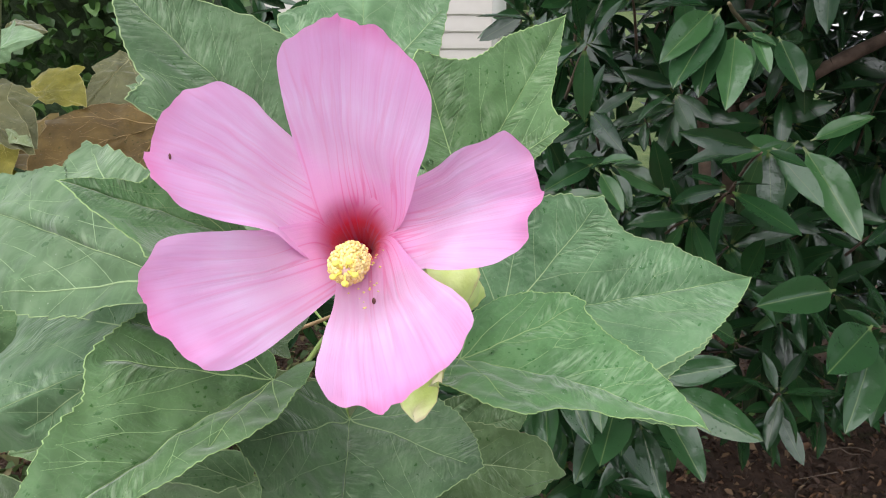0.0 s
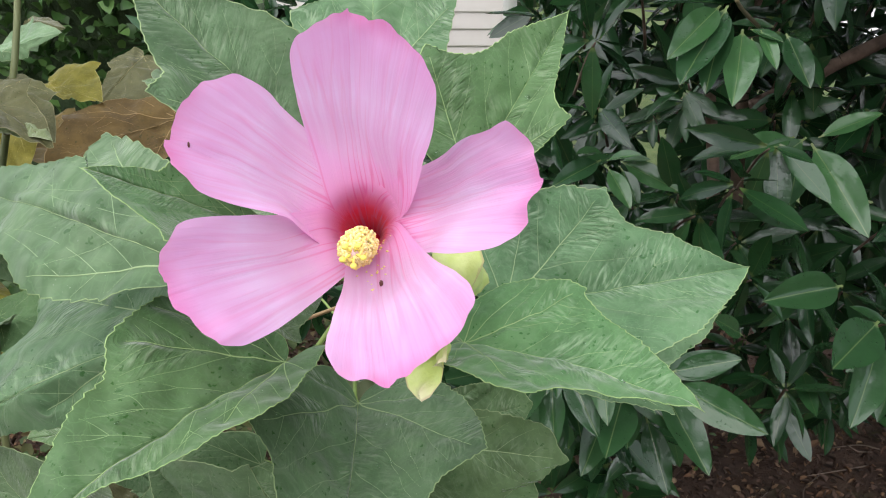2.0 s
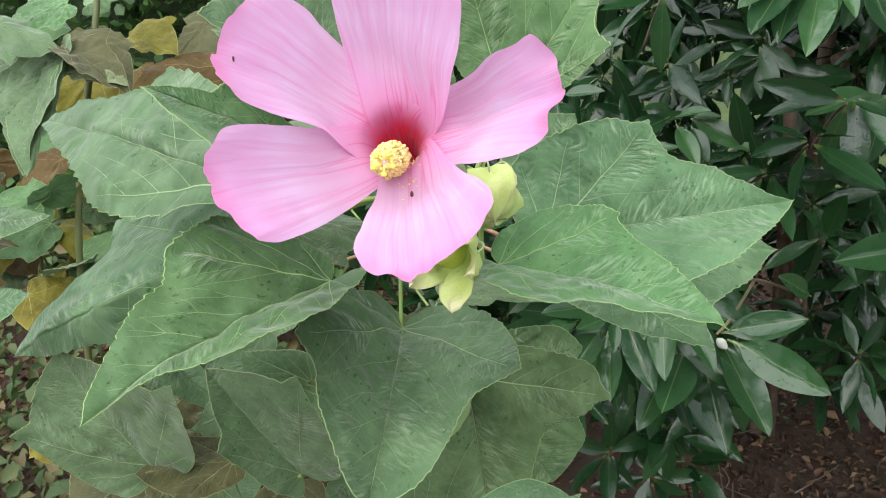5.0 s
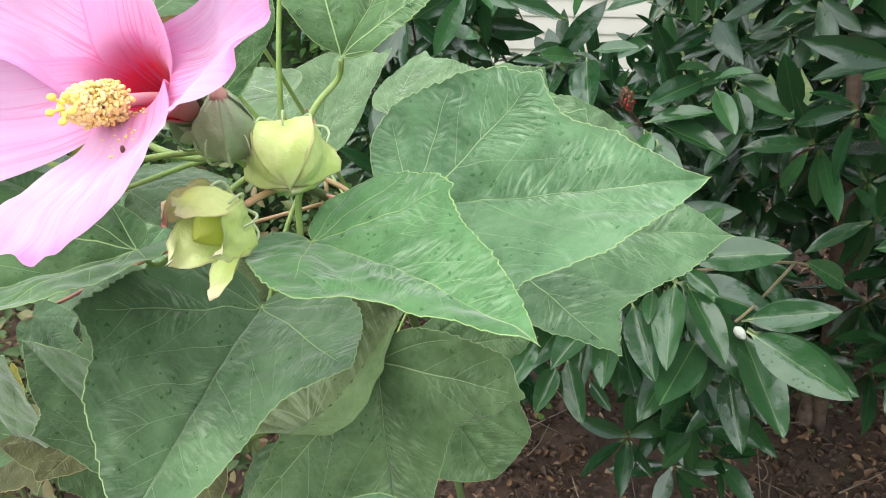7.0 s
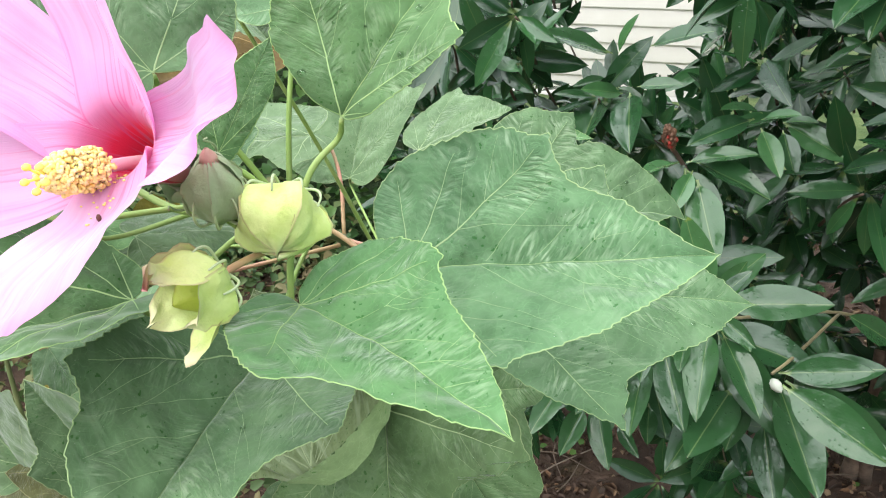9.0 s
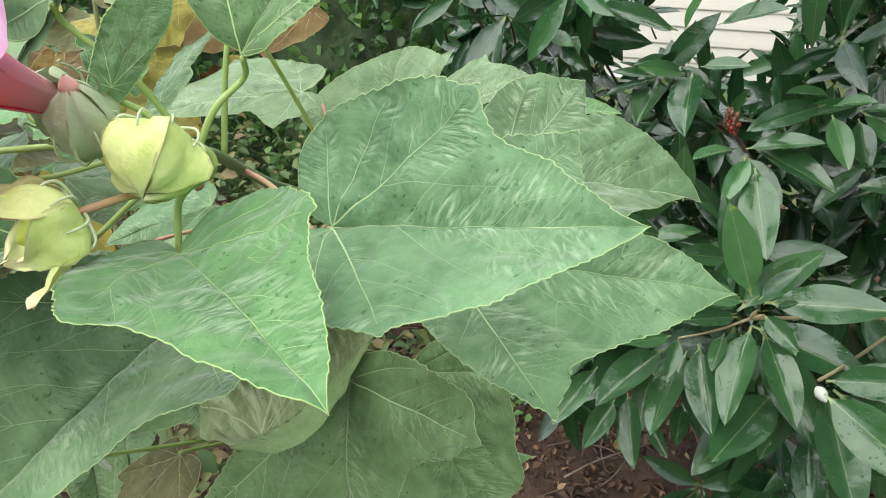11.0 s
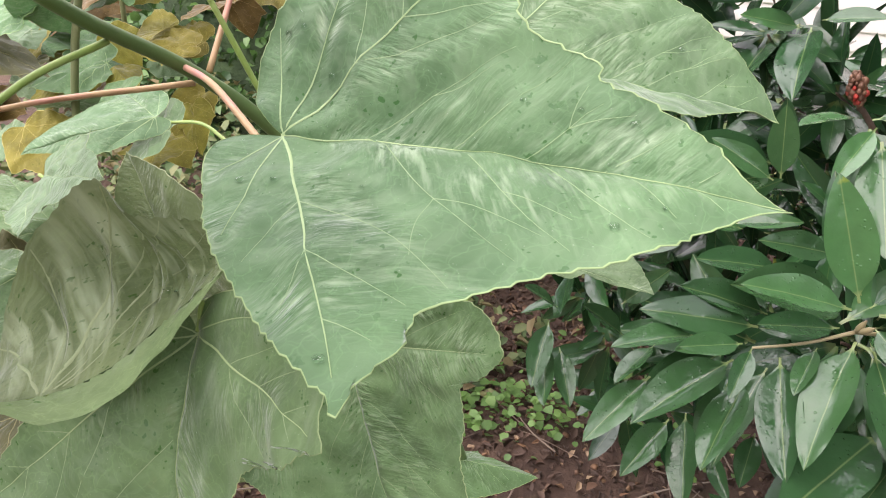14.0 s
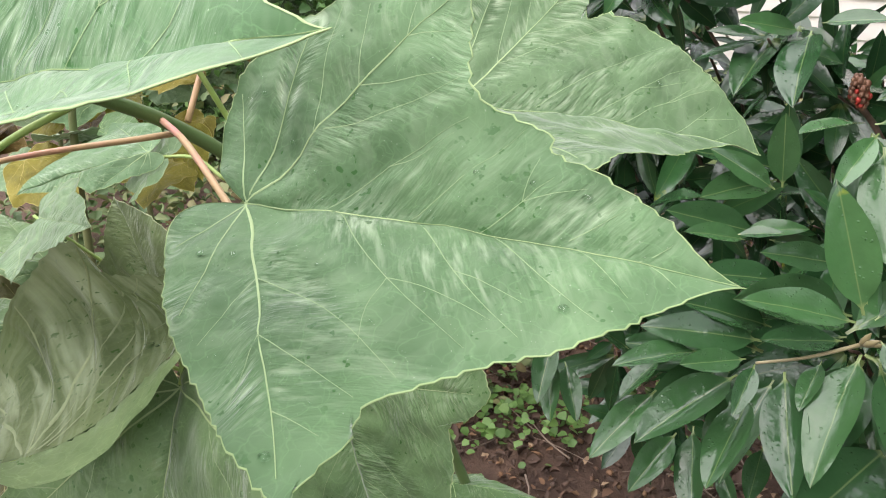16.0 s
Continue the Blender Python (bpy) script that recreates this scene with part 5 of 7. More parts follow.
class PetalBlade(Blade):
    crumple, foot, nest = 0.030, V3((0, 0, 1)), 0.0

    def at(self, u, v):
        p = Blade.at(self, u, v)
        s = abs(v)
        w = max(0.0, u - 0.5)
        lu, lv, _ = self.side[1 if v > 0 else 0]
        rim = min(1.0, (s / max(lv, 0.1)) ** 4 + max(0.0, (u - 0.8) * 4))
        wave = self.crumple * rim * noise.noise(V3((u * 8 + self.seed, v * 10, 0.5)))
        ribs = 0.0022 * math.sin(70 * v / (abs(u) + 0.28)) * min(1, u * 3) * (1 - 0.5 * rim)
        p = p + self.n * (self.len * (wave + ribs) * (0.4 + w))
        k = max(0.0, u) / FUNNEL
        if k >= 1:
            return p
        # the claws of the five petals stand side by side in a funnel about the axis
        rise = self.m.dot(AXIS)
        spread = self.m - AXIS * rise
        o = (spread.normalized() * (0.3 + k) + self.foot * (1 - k)).normalized()
        across = AXIS.cross(o)
        if across.dot(self.side[1][2]) < 0:
            across = -across
        r = 0.0046 + self.nest + spread.length * u * (0.33 + 0.43 * k * k)
        a = max(-1.5, min(1.5, v * self.len / max(r, 0.006)))
        q = HEART + AXIS * (-0.017 + rise * u + 0.012 * math.sin(math.pi * k)) + (o * math.cos(a) + across * math.sin(a)) * r
        k = max(0.0, 2 * k - 1)
        return q.lerp(p, k * k * (3 - 2 * k))


def petal(end, left, right, foot, seed, arch=0.06, curl_l=0.25, curl_r=0.25, crumple=0.030, claw_l=1.0, claw_r=1.0):
    foot = V3(foot) - AXIS * AXIS.dot(V3(foot))
    b = HEART - AXIS * 0.017 + foot.normalized() * 0.0046
    blade = PetalBlade(b, end, left, right, arch, curl_l, curl_r, 0.03, seed, (0, -0.85, 0.5))
    blade.crumple, blade.foot, blade.nest = crumple, foot.normalized(), 0.0005 * (int(seed * 10) % 3)
    ro = petal_outline(*blade.side[1][:2], 70, seed, 0.06, claw_r)
    lo = petal_outline(*blade.side[0][:2], 70, seed + 5, 0.06, claw_l)
    lo = [lo[0]] + lo[1:]
    ro_c, lo_c = ro + [(0.0, 0.0)], lo + [(0.0, 0.0)]
    v, f, uv, loop = blade_mesh(blade, ro_c, lo_c, 22, 0.5)
    ob = mesh_object("petal", v, f, PETAL, flower, "pink veined petal", uv)
    # its claw's paler outer skin
    normals = [q.normal.copy() for q in ob.data.vertices]
    claw = [q for q in f if max(uv[i][0] for i in q) < 0.46]
    front = sum(normals[i].dot(AXIS) for q in claw for i in q)
    used = {i: k for k, i in enumerate(sorted({i for q in claw for i in q}))}
    way = -0.0005 if front > 0 else 0.0005
    skin = [v[i] + normals[i] * way * min(1.0, 0.05 + 6 * (0.46 - uv[i][0])) for i in used]
    mesh_object("outer_face", skin, [tuple(used[i] for i in q) for q in claw], PETAL_BACK, ob, "whitish pink outer side of the petal's foot", [uv[i] for i in used])
    return blade


petal((-0.036, 0.274, 1.282), (-0.060, 0.277, 1.264), (-0.001, 0.243, 1.253), (0, 0, 1), 1.3)
SIDE = petal((-0.099, 0.246, 1.240), (-0.078, 0.272, 1.259), (-0.083, 0.226, 1.225), (-0.95, 0, 0.3), 2.9)
petal((-0.093, 0.212, 1.200), (-0.089, 0.226, 1.219), (-0.067, 0.208, 1.177), (-0.6, 0, -0.8), 4.1, claw_r=0.65)
LOWER = petal((-0.018, 0.197, 1.172), (-0.042, 0.210, 1.175), (0.012, 0.212, 1.196), (0.6, 0, -0.8), 6.6, claw_l=0.40, claw_r=0.6)
petal((0.034, 0.243, 1.227), (0.022, 0.256, 1.246), (0.011, 0.230, 1.202), (0.95, 0, 0.3), 8.2, crumple=0.05, claw_l=1.15, claw_r=0.75)

# crimson funnel where the petals join
v, f, u = cup_data(HEART - AXIS * 0.0185, AXIS, [(0, 0.002), (0.002, 0.0045), (0.006, 0.0056)], 24, 0.05)
mesh_object("throat", v, f, THROAT, flower, "deep crimson throat", u)
v, f, u = tube_data([HEART - AXIS * 0.022, HEART - AXIS * 0.004, HEART + REACH * 0.02, HEART + REACH * 0.05], 0.0026, 0.0020, 10)
column = mesh_object("stamen_column", v, f, COLUMN, flower, "pale pink stamen column", u)
rng = random.Random(77)
x_axis = REACH.cross(V3((0, 0, 1))).normalized()
y_axis = REACH.cross(x_axis)
pieces, threads = [tube_data([HEART + REACH * 0.028, HEART + REACH * 0.038, HEART + REACH * 0.048], 0.0034, 0.0026, 12, 6)], []
for i in range(1700):
    d = 0.026 + 0.023 * rng.random()
    a = rng.random() * 2 * math.pi
    r = rng.uniform(0.0034, 0.0070) * min(1.0, math.sqrt(max(0.0, 0.0505 - d) / 0.010))
    root = HEART + REACH * d + (x_axis * math.cos(a) + y_axis * math.sin(a)) * 0.0022
    end = HEART + REACH * (d + 0.001) + (x_axis * math.cos(a) + y_axis * math.sin(a)) * r
    pieces.append(ball_data(end, rng.uniform(0.00055, 0.00095), (1, 1.2, 0.95), 4, 5))
    threads.append(tube_data([root, (root + end) / 2, end], 0.0002, 0.00015, 4, 2))
v, f, u = joined(pieces)
mesh_object("anther_mass", v, f, POLLEN, column, "dense yellow pollen-covered anthers", u)
v, f, u = joined(threads)
mesh_object("filament_brush", v, f, COLUMN, column, "fine pale filaments", u)
pieces = []
for i in range(5):
    a = 2 * math.pi * i / 5 + 0.4
    end = HEART + REACH * 0.0528 + (x_axis * math.cos(a) + y_axis * math.sin(a)) * 0.0040
    pieces.append(ball_data(end, 0.0013, (1, 1.1, 0.85), 7, 12))
    pieces.append(tube_data([HEART + REACH * 0.047, (HEART + REACH * 0.0495 + end) / 2, end], 0.0005, 0.0004, 5, 3))
v, f, u = joined(pieces)
mesh_object("stigma", v, f, STIGMA, column, "five pale yellow stigma lobes", u)


def pointed_sepal(base, axis, out, length, width, flare, name, mat, parent, label="", hook=0.0):
    """A sepal that starts at the base, bellies outwards and closes (or flares) at its tip."""
    side = axis.cross(out).normalized()
    verts, uvs = [], []
    rows, cols = 9, 6
    for i in range(rows):
        t = i / (rows - 1)
        w = width * (math.sin(math.pi * min(1.0, 0.16 + 0.84 * t)) ** 0.8 if t < 1 else 0.02)
        r = width * (0.25 + 1.15 * math.sin(math.pi * 0.5 * min(1, t * 1.6))) * (1 - max(0, t - 0.55) * (1 - flare) * 1.7)
        for j in range(cols + 1):
            s = j / cols * 2 - 1
            cup = -0.20 * width * s * s * (1 - 0.7 * t)
            verts.append(V3(base) + axis * (length * t * (1 - hook * t)) + out * (r + cup + 0.13 * width * noise.noise(V3((t * 5, s * 3, out.x * 9)))) + side * (w * s))
            uvs.append((t, abs(s)))
    faces = [(i * (cols + 1) + j, i * (cols + 1) + j + 1, (i + 1) * (cols + 1) + j + 1, (i + 1) * (cols + 1) + j) for i in range(rows - 1) for j in range(cols)]
    return mesh_object(name, verts, faces, mat, parent, label, uvs)


def bracts(base, axis, count, radius, length, curl, parent, mat):
    """The narrow outer bracts round a bud, hooked at the ends."""
    x = axis.cross(V3((0.3, 0.2, 1))).normalized()
    y = axis.cross(x)
    for i in range(count):
        a = 2 * math.pi * i / count + 0.3
        o = x * math.cos(a) + y * math.sin(a)
        b = V3(base) + o * radius * 0.4
        pts = [b, b + o * radius * 0.75 + axis * length * 0.18, b + o * radius * 0.95 + axis * length * 0.6,
               b + o * radius * (0.85 + curl * 0.3) + axis * length, b + o * radius * (0.85 + curl) + axis * length * (1.0 - curl * 0.3)]
        tube("bract", pts, 0.0007, 0.0003, mat, parent, "", 6, 4)


def stem(pts, r0, r1, mat, parent):
    return tube("flower_stalk", pts, r0, r1, mat, parent, "smooth stalk", 8, 6)


def calyx_panel(base, axis, x, y, at, span, profile, mat, parent, seed, split=0.0, lean=0.0):
    """One of the five crumpled leaves of a calyx; profile: (distance along, radius)."""
    rows, cols = 13, 8
    verts, uvs = [], []
    ds = np.linspace(0, 1, len(profile))
    for i in range(rows):
        t = i / (rows - 1)
        d = float(np.interp(t, ds, [p[0] for p in profile]))
        r = float(np.interp(t, ds, [p[1] for p in profile]))
        taper = 1.0 if t < 0.6 else max(0.04, 1 - split * ((t - 0.6) / 0.4) ** 1.3)
        for j in range(cols + 1):
            s = j / cols * 2 - 1
            a = at + span * 0.5 * s * taper
            o = x * math.cos(a) + y * math.sin(a)
            crumple = noise.noise(V3((t * 4, s * 1.6, seed))) * 0.24 + noise.noise(V3((t * 9, s * 4, seed))) * 0.09
            seam = 0.10 * abs(s) ** 5 * math.sin(math.pi * min(1, t * 1.1))
            flat = 0.13 * s * s - 0.07 + seam + crumple
            verts.append(V3(base) + axis * (d + lean * t * t * 0.004 * noise.noise(V3((s * 2, seed, 1)))) + o * (r * (1 + flat)))
            uvs.append((t, abs(s)))
    c = cols + 1
    faces = [(i * c + j, i * c + j + 1, (i + 1) * c + j + 1, (i + 1) * c + j) for i in range(rows - 1) for j in range(cols)]
    return mesh_object("sepal", verts, faces, mat, parent, "", uvs)


TOP = V3((0.0, 0.325, 1.145))
# closed bud
B1, A1 = V3((-0.020, 0.306, 1.163)), V3((0.10, -0.30, 1.0)).normalized()
v, f, u = cup_data(B1, A1, [(0, 0.002), (0.002, 0.0050), (0.007, 0.0080), (0.013, 0.0086), (0.019, 0.0072), (0.0245, 0.0042), (0.0285, 0.0010)], 40, 0.05)
v = [q + (q - B1 - A1 * (q - B1).dot(A1)) * (0.06 * noise.noise(q * 260) + 0.16 * (1 - abs(math.sin(math.pi * 5 * a + 2 * t))) ** 3 - 0.03) for q, (t, a) in zip(v, u)]
bud = mesh_object("bud", v, f, BUD_GREEN, plant, "closed grey-green flower bud with pink tip", u)
bracts(B1, A1, 9, 0.0094, 0.013, -0.20, bud, BUD_PALE)
v, f, u = cup_data(B1 + A1 * 0.0255, A1, [(0, 0.0038), (0.003, 0.0030), (0.0060, 0.0006)], 12)
PINK = mesh_object("pink_tip", v, f, BUD_PINK, bud, "pink petal tip showing", u)
x = A1.cross(V3((0.3, 0.2, 1))).normalized()
y = A1.cross(x)
for i in range(5):
    calyx_panel(B1 - A1 * 0.0005, A1, x, y, 2 * math.pi * i / 5 + 0.5, 1.30,
                [(0, 0.0030), (0.002, 0.0074), (0.007, 0.0106), (0.013, 0.0112), (0.019, 0.0096), (0.0245, 0.0062), (0.0285, 0.0022)], BUD_GREEN, bud, i * 4.3 + 2, 0.12, 0.5)
stem([TOP, TOP * 0.5 + B1 * 0.5 + V3((0, 0, -0.004)), B1], 0.0016, 0.0018, STALK["green"], bud)

# spent flower, calyx closed to a yellow-green box
B2, A2 = V3((-0.0016, 0.3200, 1.1691)), V3((0.2661, -0.7507, -0.6047)).normalized()
v, f, u = cup_data(B2, A2, [(0, 0.003), (0.002, 0.006), (0.008, 0.0075), (0.014, 0.0070), (0.018, 0.004), (0.020, 0.0008)], 20, 0.08)
spent = mesh_object("spent_flower", v, f, POD, plant, "faded flower closed in a yellow-green calyx", u)
x = A2.cross(V3((0.3, 0.2, 1))).normalized()
y = A2.cross(x)
for i in range(5):
    calyx_panel(B2 - A2 * 0.001, A2, x, y, 2 * math.pi * i / 5 + 0.2, 1.33,
                [(0, 0.0045), (0.0016, 0.0092), (0.0048, 0.0138), (0.010, 0.0163), (0.0175, 0.0162), (0.0225, 0.0126), (0.0250, 0.0085), (0.0262 + 0.0010 * (i % 3), 0.0035), (0.0264 + 0.0012 * (i % 3), 0.0006)],
                SEPAL, spent, i * 3.1 + 1, 0.08, 1.0)
bracts(B2 - A2 * 0.001, A2, 9, 0.0120, 0.009, 0.05, spent, BUD_PALE)
stem([TOP, V3((0.010, 0.330, 1.152)), V3((0.009, 0.330, 1.160)), B2], 0.0015, 0.0017, STALK["green"], spent)

# opened calyx with reddened sepals and a green pod
B3, A3 = V3((-0.0093, 0.2844, 1.1498)), V3((-0.3644, -0.9081, -0.2065)).normalized()
v, f, u = cup_data(B3 + A3 * 0.002, A3, [(0, 0.003), (0.003, 0.006), (0.008, 0.0075), (0.013, 0.0065), (0.017, 0.003), (0.019, 0.0005)], 20, 0.06)
pod = mesh_object("seed_pod", v, f, POD, plant, "green seed pod in an open calyx with reddened sepals", u)
x = A3.cross(V3((0.3, 0.2, 1))).normalized()
y = A3.cross(x)
for i in range(5):
    a = 2 * math.pi * i / 5 + 0.9
    o = x * math.cos(a) + y * math.sin(a)
    red = o.x < -0.1 and o.z > -0.2
    long = 0.80 if red else (0.84, 0.88, 0.80)[i % 3]
    wide = (0.0150, 0.0165, 0.0140)[i % 3]
    calyx_panel(B3, A3, x, y, a, 1.36, [(0, 0.0035), (0.001, 0.0085), (0.006 * long, 0.0130), (0.013 * long, 0.0142), (0.020 * long, wide), (0.026 * long, wide * (0.95 if red else 1.15)), (0.031 * long, wide * (0.72 if red else 1.18))],
                SEPAL_RED if red else SEPAL, pod, i * 2.3 + 9, 0.98, 1.0)
bracts(B3 - A3 * 0.001, A3, 8, 0.0102, 0.009, 0.05, pod, BUD_PALE)
stem([TOP, TOP * 0.5 + B3 * 0.5 + V3((0, 0, 0.002)), B3], 0.0013, 0.0015, STALK["pink"], pod)

# the open flower's own calyx
for i in range(5):
    a = 2 * math.pi * i / 5 + 0.5
    o = x_axis * math.cos(a) + y_axis * math.sin(a)
    pointed_sepal(HEART - AXIS * 0.031, AXIS, o, 0.017, 0.0085, 0.75, "sepal", BUD_GREEN, flower)
bracts(HEART - AXIS * 0.033, AXIS, 9, 0.011, 0.014, 0.2, flower, BUD_GREEN)
stem([TOP, V3((-0.012, 0.322, 1.160)), V3((-0.028, 0.327, 1.168)), HEART - AXIS * 0.032], 0.0016, 0.0020, STALK["green"], flower)
tube("stalk", [TOP, (-0.03, 0.33, 1.152), (-0.06, 0.33, 1.152), (-0.09, 0.335, 1.16)], 0.002, 0.0016, STALK["green"], plant, "slender green side stalk")
tube("stalk", [TOP + V3((0.004, 0.004, 0)), (-0.02, 0.335, 1.16), (-0.05, 0.335, 1.164)], 0.002, 0.0016, STALK["pink"], plant, "slender pinkish side stalk")
# pollen dropped on the lower petal
rng = random.Random(12)
pieces = []
for i in range(46):
    t, w = rng.uniform(0.22, 0.52), rng.gauss(0, 0.05)
    p = LOWER.at(t, w)
    pieces.append(ball_data(p + LOWER.normal(t, w) * 0.0003, rng.uniform(0.0003, 0.0006), (1, 1, 0.7), 4, 5))
v, f, u = joined(pieces)
tagged(mesh_object("pollen_dust", v, f, POLLEN, flower, "", u), "orange pollen grains on the lower petal", kind="stuff")
spot = SIDE.at(0.93, -0.02)
v, f, u = ball_data(spot + SIDE.normal(0.93, -0.02) * 0.0005, 0.0008, (0.6, 0.7, 1.4))
tagged(mesh_object("insect", v, f, SPECK, None, "", u), "tiny reddish-brown insect on a petal edge", "insect")
v, f, u = ball_data(LOWER.at(0.50, 0.03) + LOWER.normal(0.50, 0.03) * 0.0008, 0.0011, (0.7, 0.8, 1.2))
tagged(mesh_object("insect", v, f, SPECK, None, "", u), "tiny dark insect on the lower petal", "insect")

# ---- the glossy evergreen shrub ----
shrub = thing("evergreen_shrub", (0.62, 1.55, 0.0), "wide evergreen shrub with long glossy dark green leaves", "shrub")
blade_rng = random.Random(5)


def blade_shape(rows, cols, width, droop, fold, wave):
    """A long leaf along +x, one unit long, its face up."""
    verts, uvs = [], []
    for i in range(rows + 1):
        t = i / rows
        k = max(0.0, (t - 0.10) / 0.90)
        w = max(0.012, width * (math.sin(math.pi * min(1.0, k ** 0.85)) ** 0.70 if 0 < k < 1 else 0.0) * (1 - 0.12 * t)) if t < 1 else 0.0
        for j in range(cols + 1):
            s = j / cols * 2 - 1
            z = -droop * t * t + fold * abs(s) * w * 2 + wave * noise.noise(V3((t * 5, s * 2, width * 90)))
            verts.append((t, s * w, z))
            uvs.append((t, s * max(w, 0.004) / width * 0.5))
    c = cols + 1
    faces = [(i * c + j, (i + 1) * c + j, (i + 1) * c + j + 1, i * c + j + 1) for i in range(rows) for j in range(cols)]
    return verts, faces, uvs


def blade_mesh_data(name, *args):
    ob = mesh_object(name, *blade_shape(*args)[:2], GLOSS, None, "", blade_shape(*args)[2])
    me = ob.data
    bpy.data.objects.remove(ob)
    return me


BLADES = [blade_mesh_data("blade", 16, 6, w, d, f, 0.02) for w, d, f in
          ((0.190, 0.06, 0.16), (0.180, 0.12, 0.22), (0.200, 0.02, 0.12), (0.175, 0.15, 0.20), (0.195, 0.10, 0.26))]
blade_made = [0]


def blade_pose(base, tip, roll=0.0, up=(-0.15, -0.8, 1)):
    b, d = V3(base), V3(tip) - V3(base)
    x = d.normalized()
    z = V3(up) - x * V3(up).dot(x)
    z = z.normalized() if z.length > 1e-3 else V3((0, -1, 0))
    y = z.cross(x)
    m = Matrix((x, y, z)).transposed().to_4x4()
    return Matrix.Translation(b) @ m @ Matrix.Rotation(roll, 4, "X") @ Matrix.Diagonal((d.length, d.length, d.length, 1))


def blade(base, tip, roll=None):
    """One leaf of the shrub, as a part, with its short stalk."""
    i = blade_made[0]
    blade_made[0] += 1
    ob = new("leaf", BLADES[i % len(BLADES)])
    ob.parent = shrub
    ob.matrix_parent_inverse = shrub.matrix_basis.inverted()
    ob.matrix_basis = blade_pose(base, tip, blade_rng.uniform(-0.35, 0.35) if roll is None else roll)
    return ob


def twig(points, r0=0.004, r1=0.0025, mat=None):
    return tube("branch", points, r0, r1, mat or BARK, shrub, "thin brown branch", 8, 6, 0.15)


blade((0.212, 0.966, 0.813), (0.172, 0.964, 0.924))
blade((0.208, 0.960, 0.807), (0.129, 0.903, 0.841))
blade((0.202, 0.959, 0.787), (0.144, 0.903, 0.800))
blade((0.218, 0.953, 0.782), (0.203, 0.835, 0.732))
blade((0.165, 0.931, 0.757), (0.197, 0.840, 0.701))
blade((0.144, 0.916, 0.732), (0.135, 0.815, 0.702))
blade((0.144, 0.901, 0.775), (0.143, 0.850, 0.756))
blade((0.135, 0.908, 0.773), (0.092, 0.858, 0.781))
blade((0.097, 0.907, 0.768), (0.041, 0.840, 0.782))
blade((0.129, 0.916, 0.749), (0.073, 0.815, 0.726))
blade((0.191, 0.943, 0.771), (0.185, 0.888, 0.753))
blade((0.233, 0.958, 0.775), (0.284, 0.869, 0.724))
blade((0.257, 0.955, 0.697), (0.204, 0.811, 0.688))
blade((0.139, 0.949, 0.771), (0.053, 0.882, 0.798))
blade((0.141, 0.976, 0.772), (0.075, 0.918, 0.812))
blade((0.142, 1.010, 0.806), (0.076, 0.942, 0.830))
blade((0.178, 1.052, 0.816), (0.123, 0.992, 0.842))
blade((0.240, 0.976, 0.799), (0.262, 0.962, 0.819))
blade((0.221, 0.970, 0.809), (0.255, 0.979, 0.857))
blade((0.229, 0.966, 0.793), (0.268, 0.919, 0.783))
blade((0.187, 1.160, 0.904), (0.220, 1.046, 0.829))
blade((0.179, 1.162, 0.917), (0.157, 1.098, 0.875))
blade((0.107, 1.110, 0.861), (0.099, 1.099, 0.942))
blade((0.101, 1.106, 0.859), (0.045, 1.070, 0.905))
blade((0.091, 1.051, 0.820), (0.044, 1.006, 0.840))
blade((0.082, 1.048, 0.825), (0.125, 1.056, 0.836))
blade((-0.079, 1.007, 0.633), (-0.036, 0.952, 0.603))
blade((-0.094, 1.001, 0.638), (-0.061, 0.934, 0.600))
blade((0.041, 0.979, 0.657), (0.008, 0.886, 0.623))
blade((0.070, 0.974, 0.615), (0.050, 0.894, 0.589))
blade((0.084, 0.986, 0.622), (0.113, 0.898, 0.573))
blade((0.118, 0.969, 0.600), (0.150, 0.926, 0.581))
blade((0.157, 0.966, 0.643), (0.161, 0.904, 0.622))
blade((0.241, 1.006, 0.712), (0.246, 0.946, 0.693))
blade((0.279, 0.985, 0.655), (0.255, 0.898, 0.645))
blade((-0.093, 1.023, 0.677), (-0.112, 0.973, 0.725))
blade((-0.098, 1.012, 0.662), (-0.080, 0.935, 0.623))
blade((-0.005, 0.990, 0.727), (0.039, 0.995, 0.781))
blade((-0.017, 1.034, 0.771), (0.031, 1.037, 0.793))
blade((-0.005, 1.012, 0.675), (-0.036, 0.970, 0.727))
blade((0.032, 1.011, 0.677), (0.014, 0.939, 0.664))
blade((0.214, 0.975, 0.594), (0.208, 0.919, 0.595))
blade((0.213, 0.999, 0.684), (0.214, 0.948, 0.664))
blade((0.21, 1.07, 0.77), (0.16, 1.06, 0.89))
blade((0.20, 1.06, 0.76), (0.12, 0.94, 0.82))
blade((0.20, 1.07, 0.73), (0.13, 1.04, 0.72))
blade((0.22, 1.05, 0.72), (0.20, 0.89, 0.69))
blade((0.23, 1.07, 0.75), (0.26, 1.06, 0.83))
blade((0.23, 1.06, 0.74), (0.27, 0.97, 0.76))
blade((0.23, 1.08, 0.72), (0.30, 1.02, 0.63))
blade((0.23, 1.09, 0.73), (0.30, 1.11, 0.75))
blade((0.12, 1.11, 0.66), (0.01, 1.02, 0.73))
blade((0.10, 1.09, 0.66), (-0.02, 1.03, 0.67))
blade((0.10, 1.08, 0.66), (0.06, 1.01, 0.69))
blade((0.09, 1.11, 0.64), (0.03, 0.97, 0.61))
blade((0.11, 1.10, 0.65), (0.11, 1.02, 0.64))
blade((0.11, 1.10, 0.62), (0.10, 0.99, 0.56))
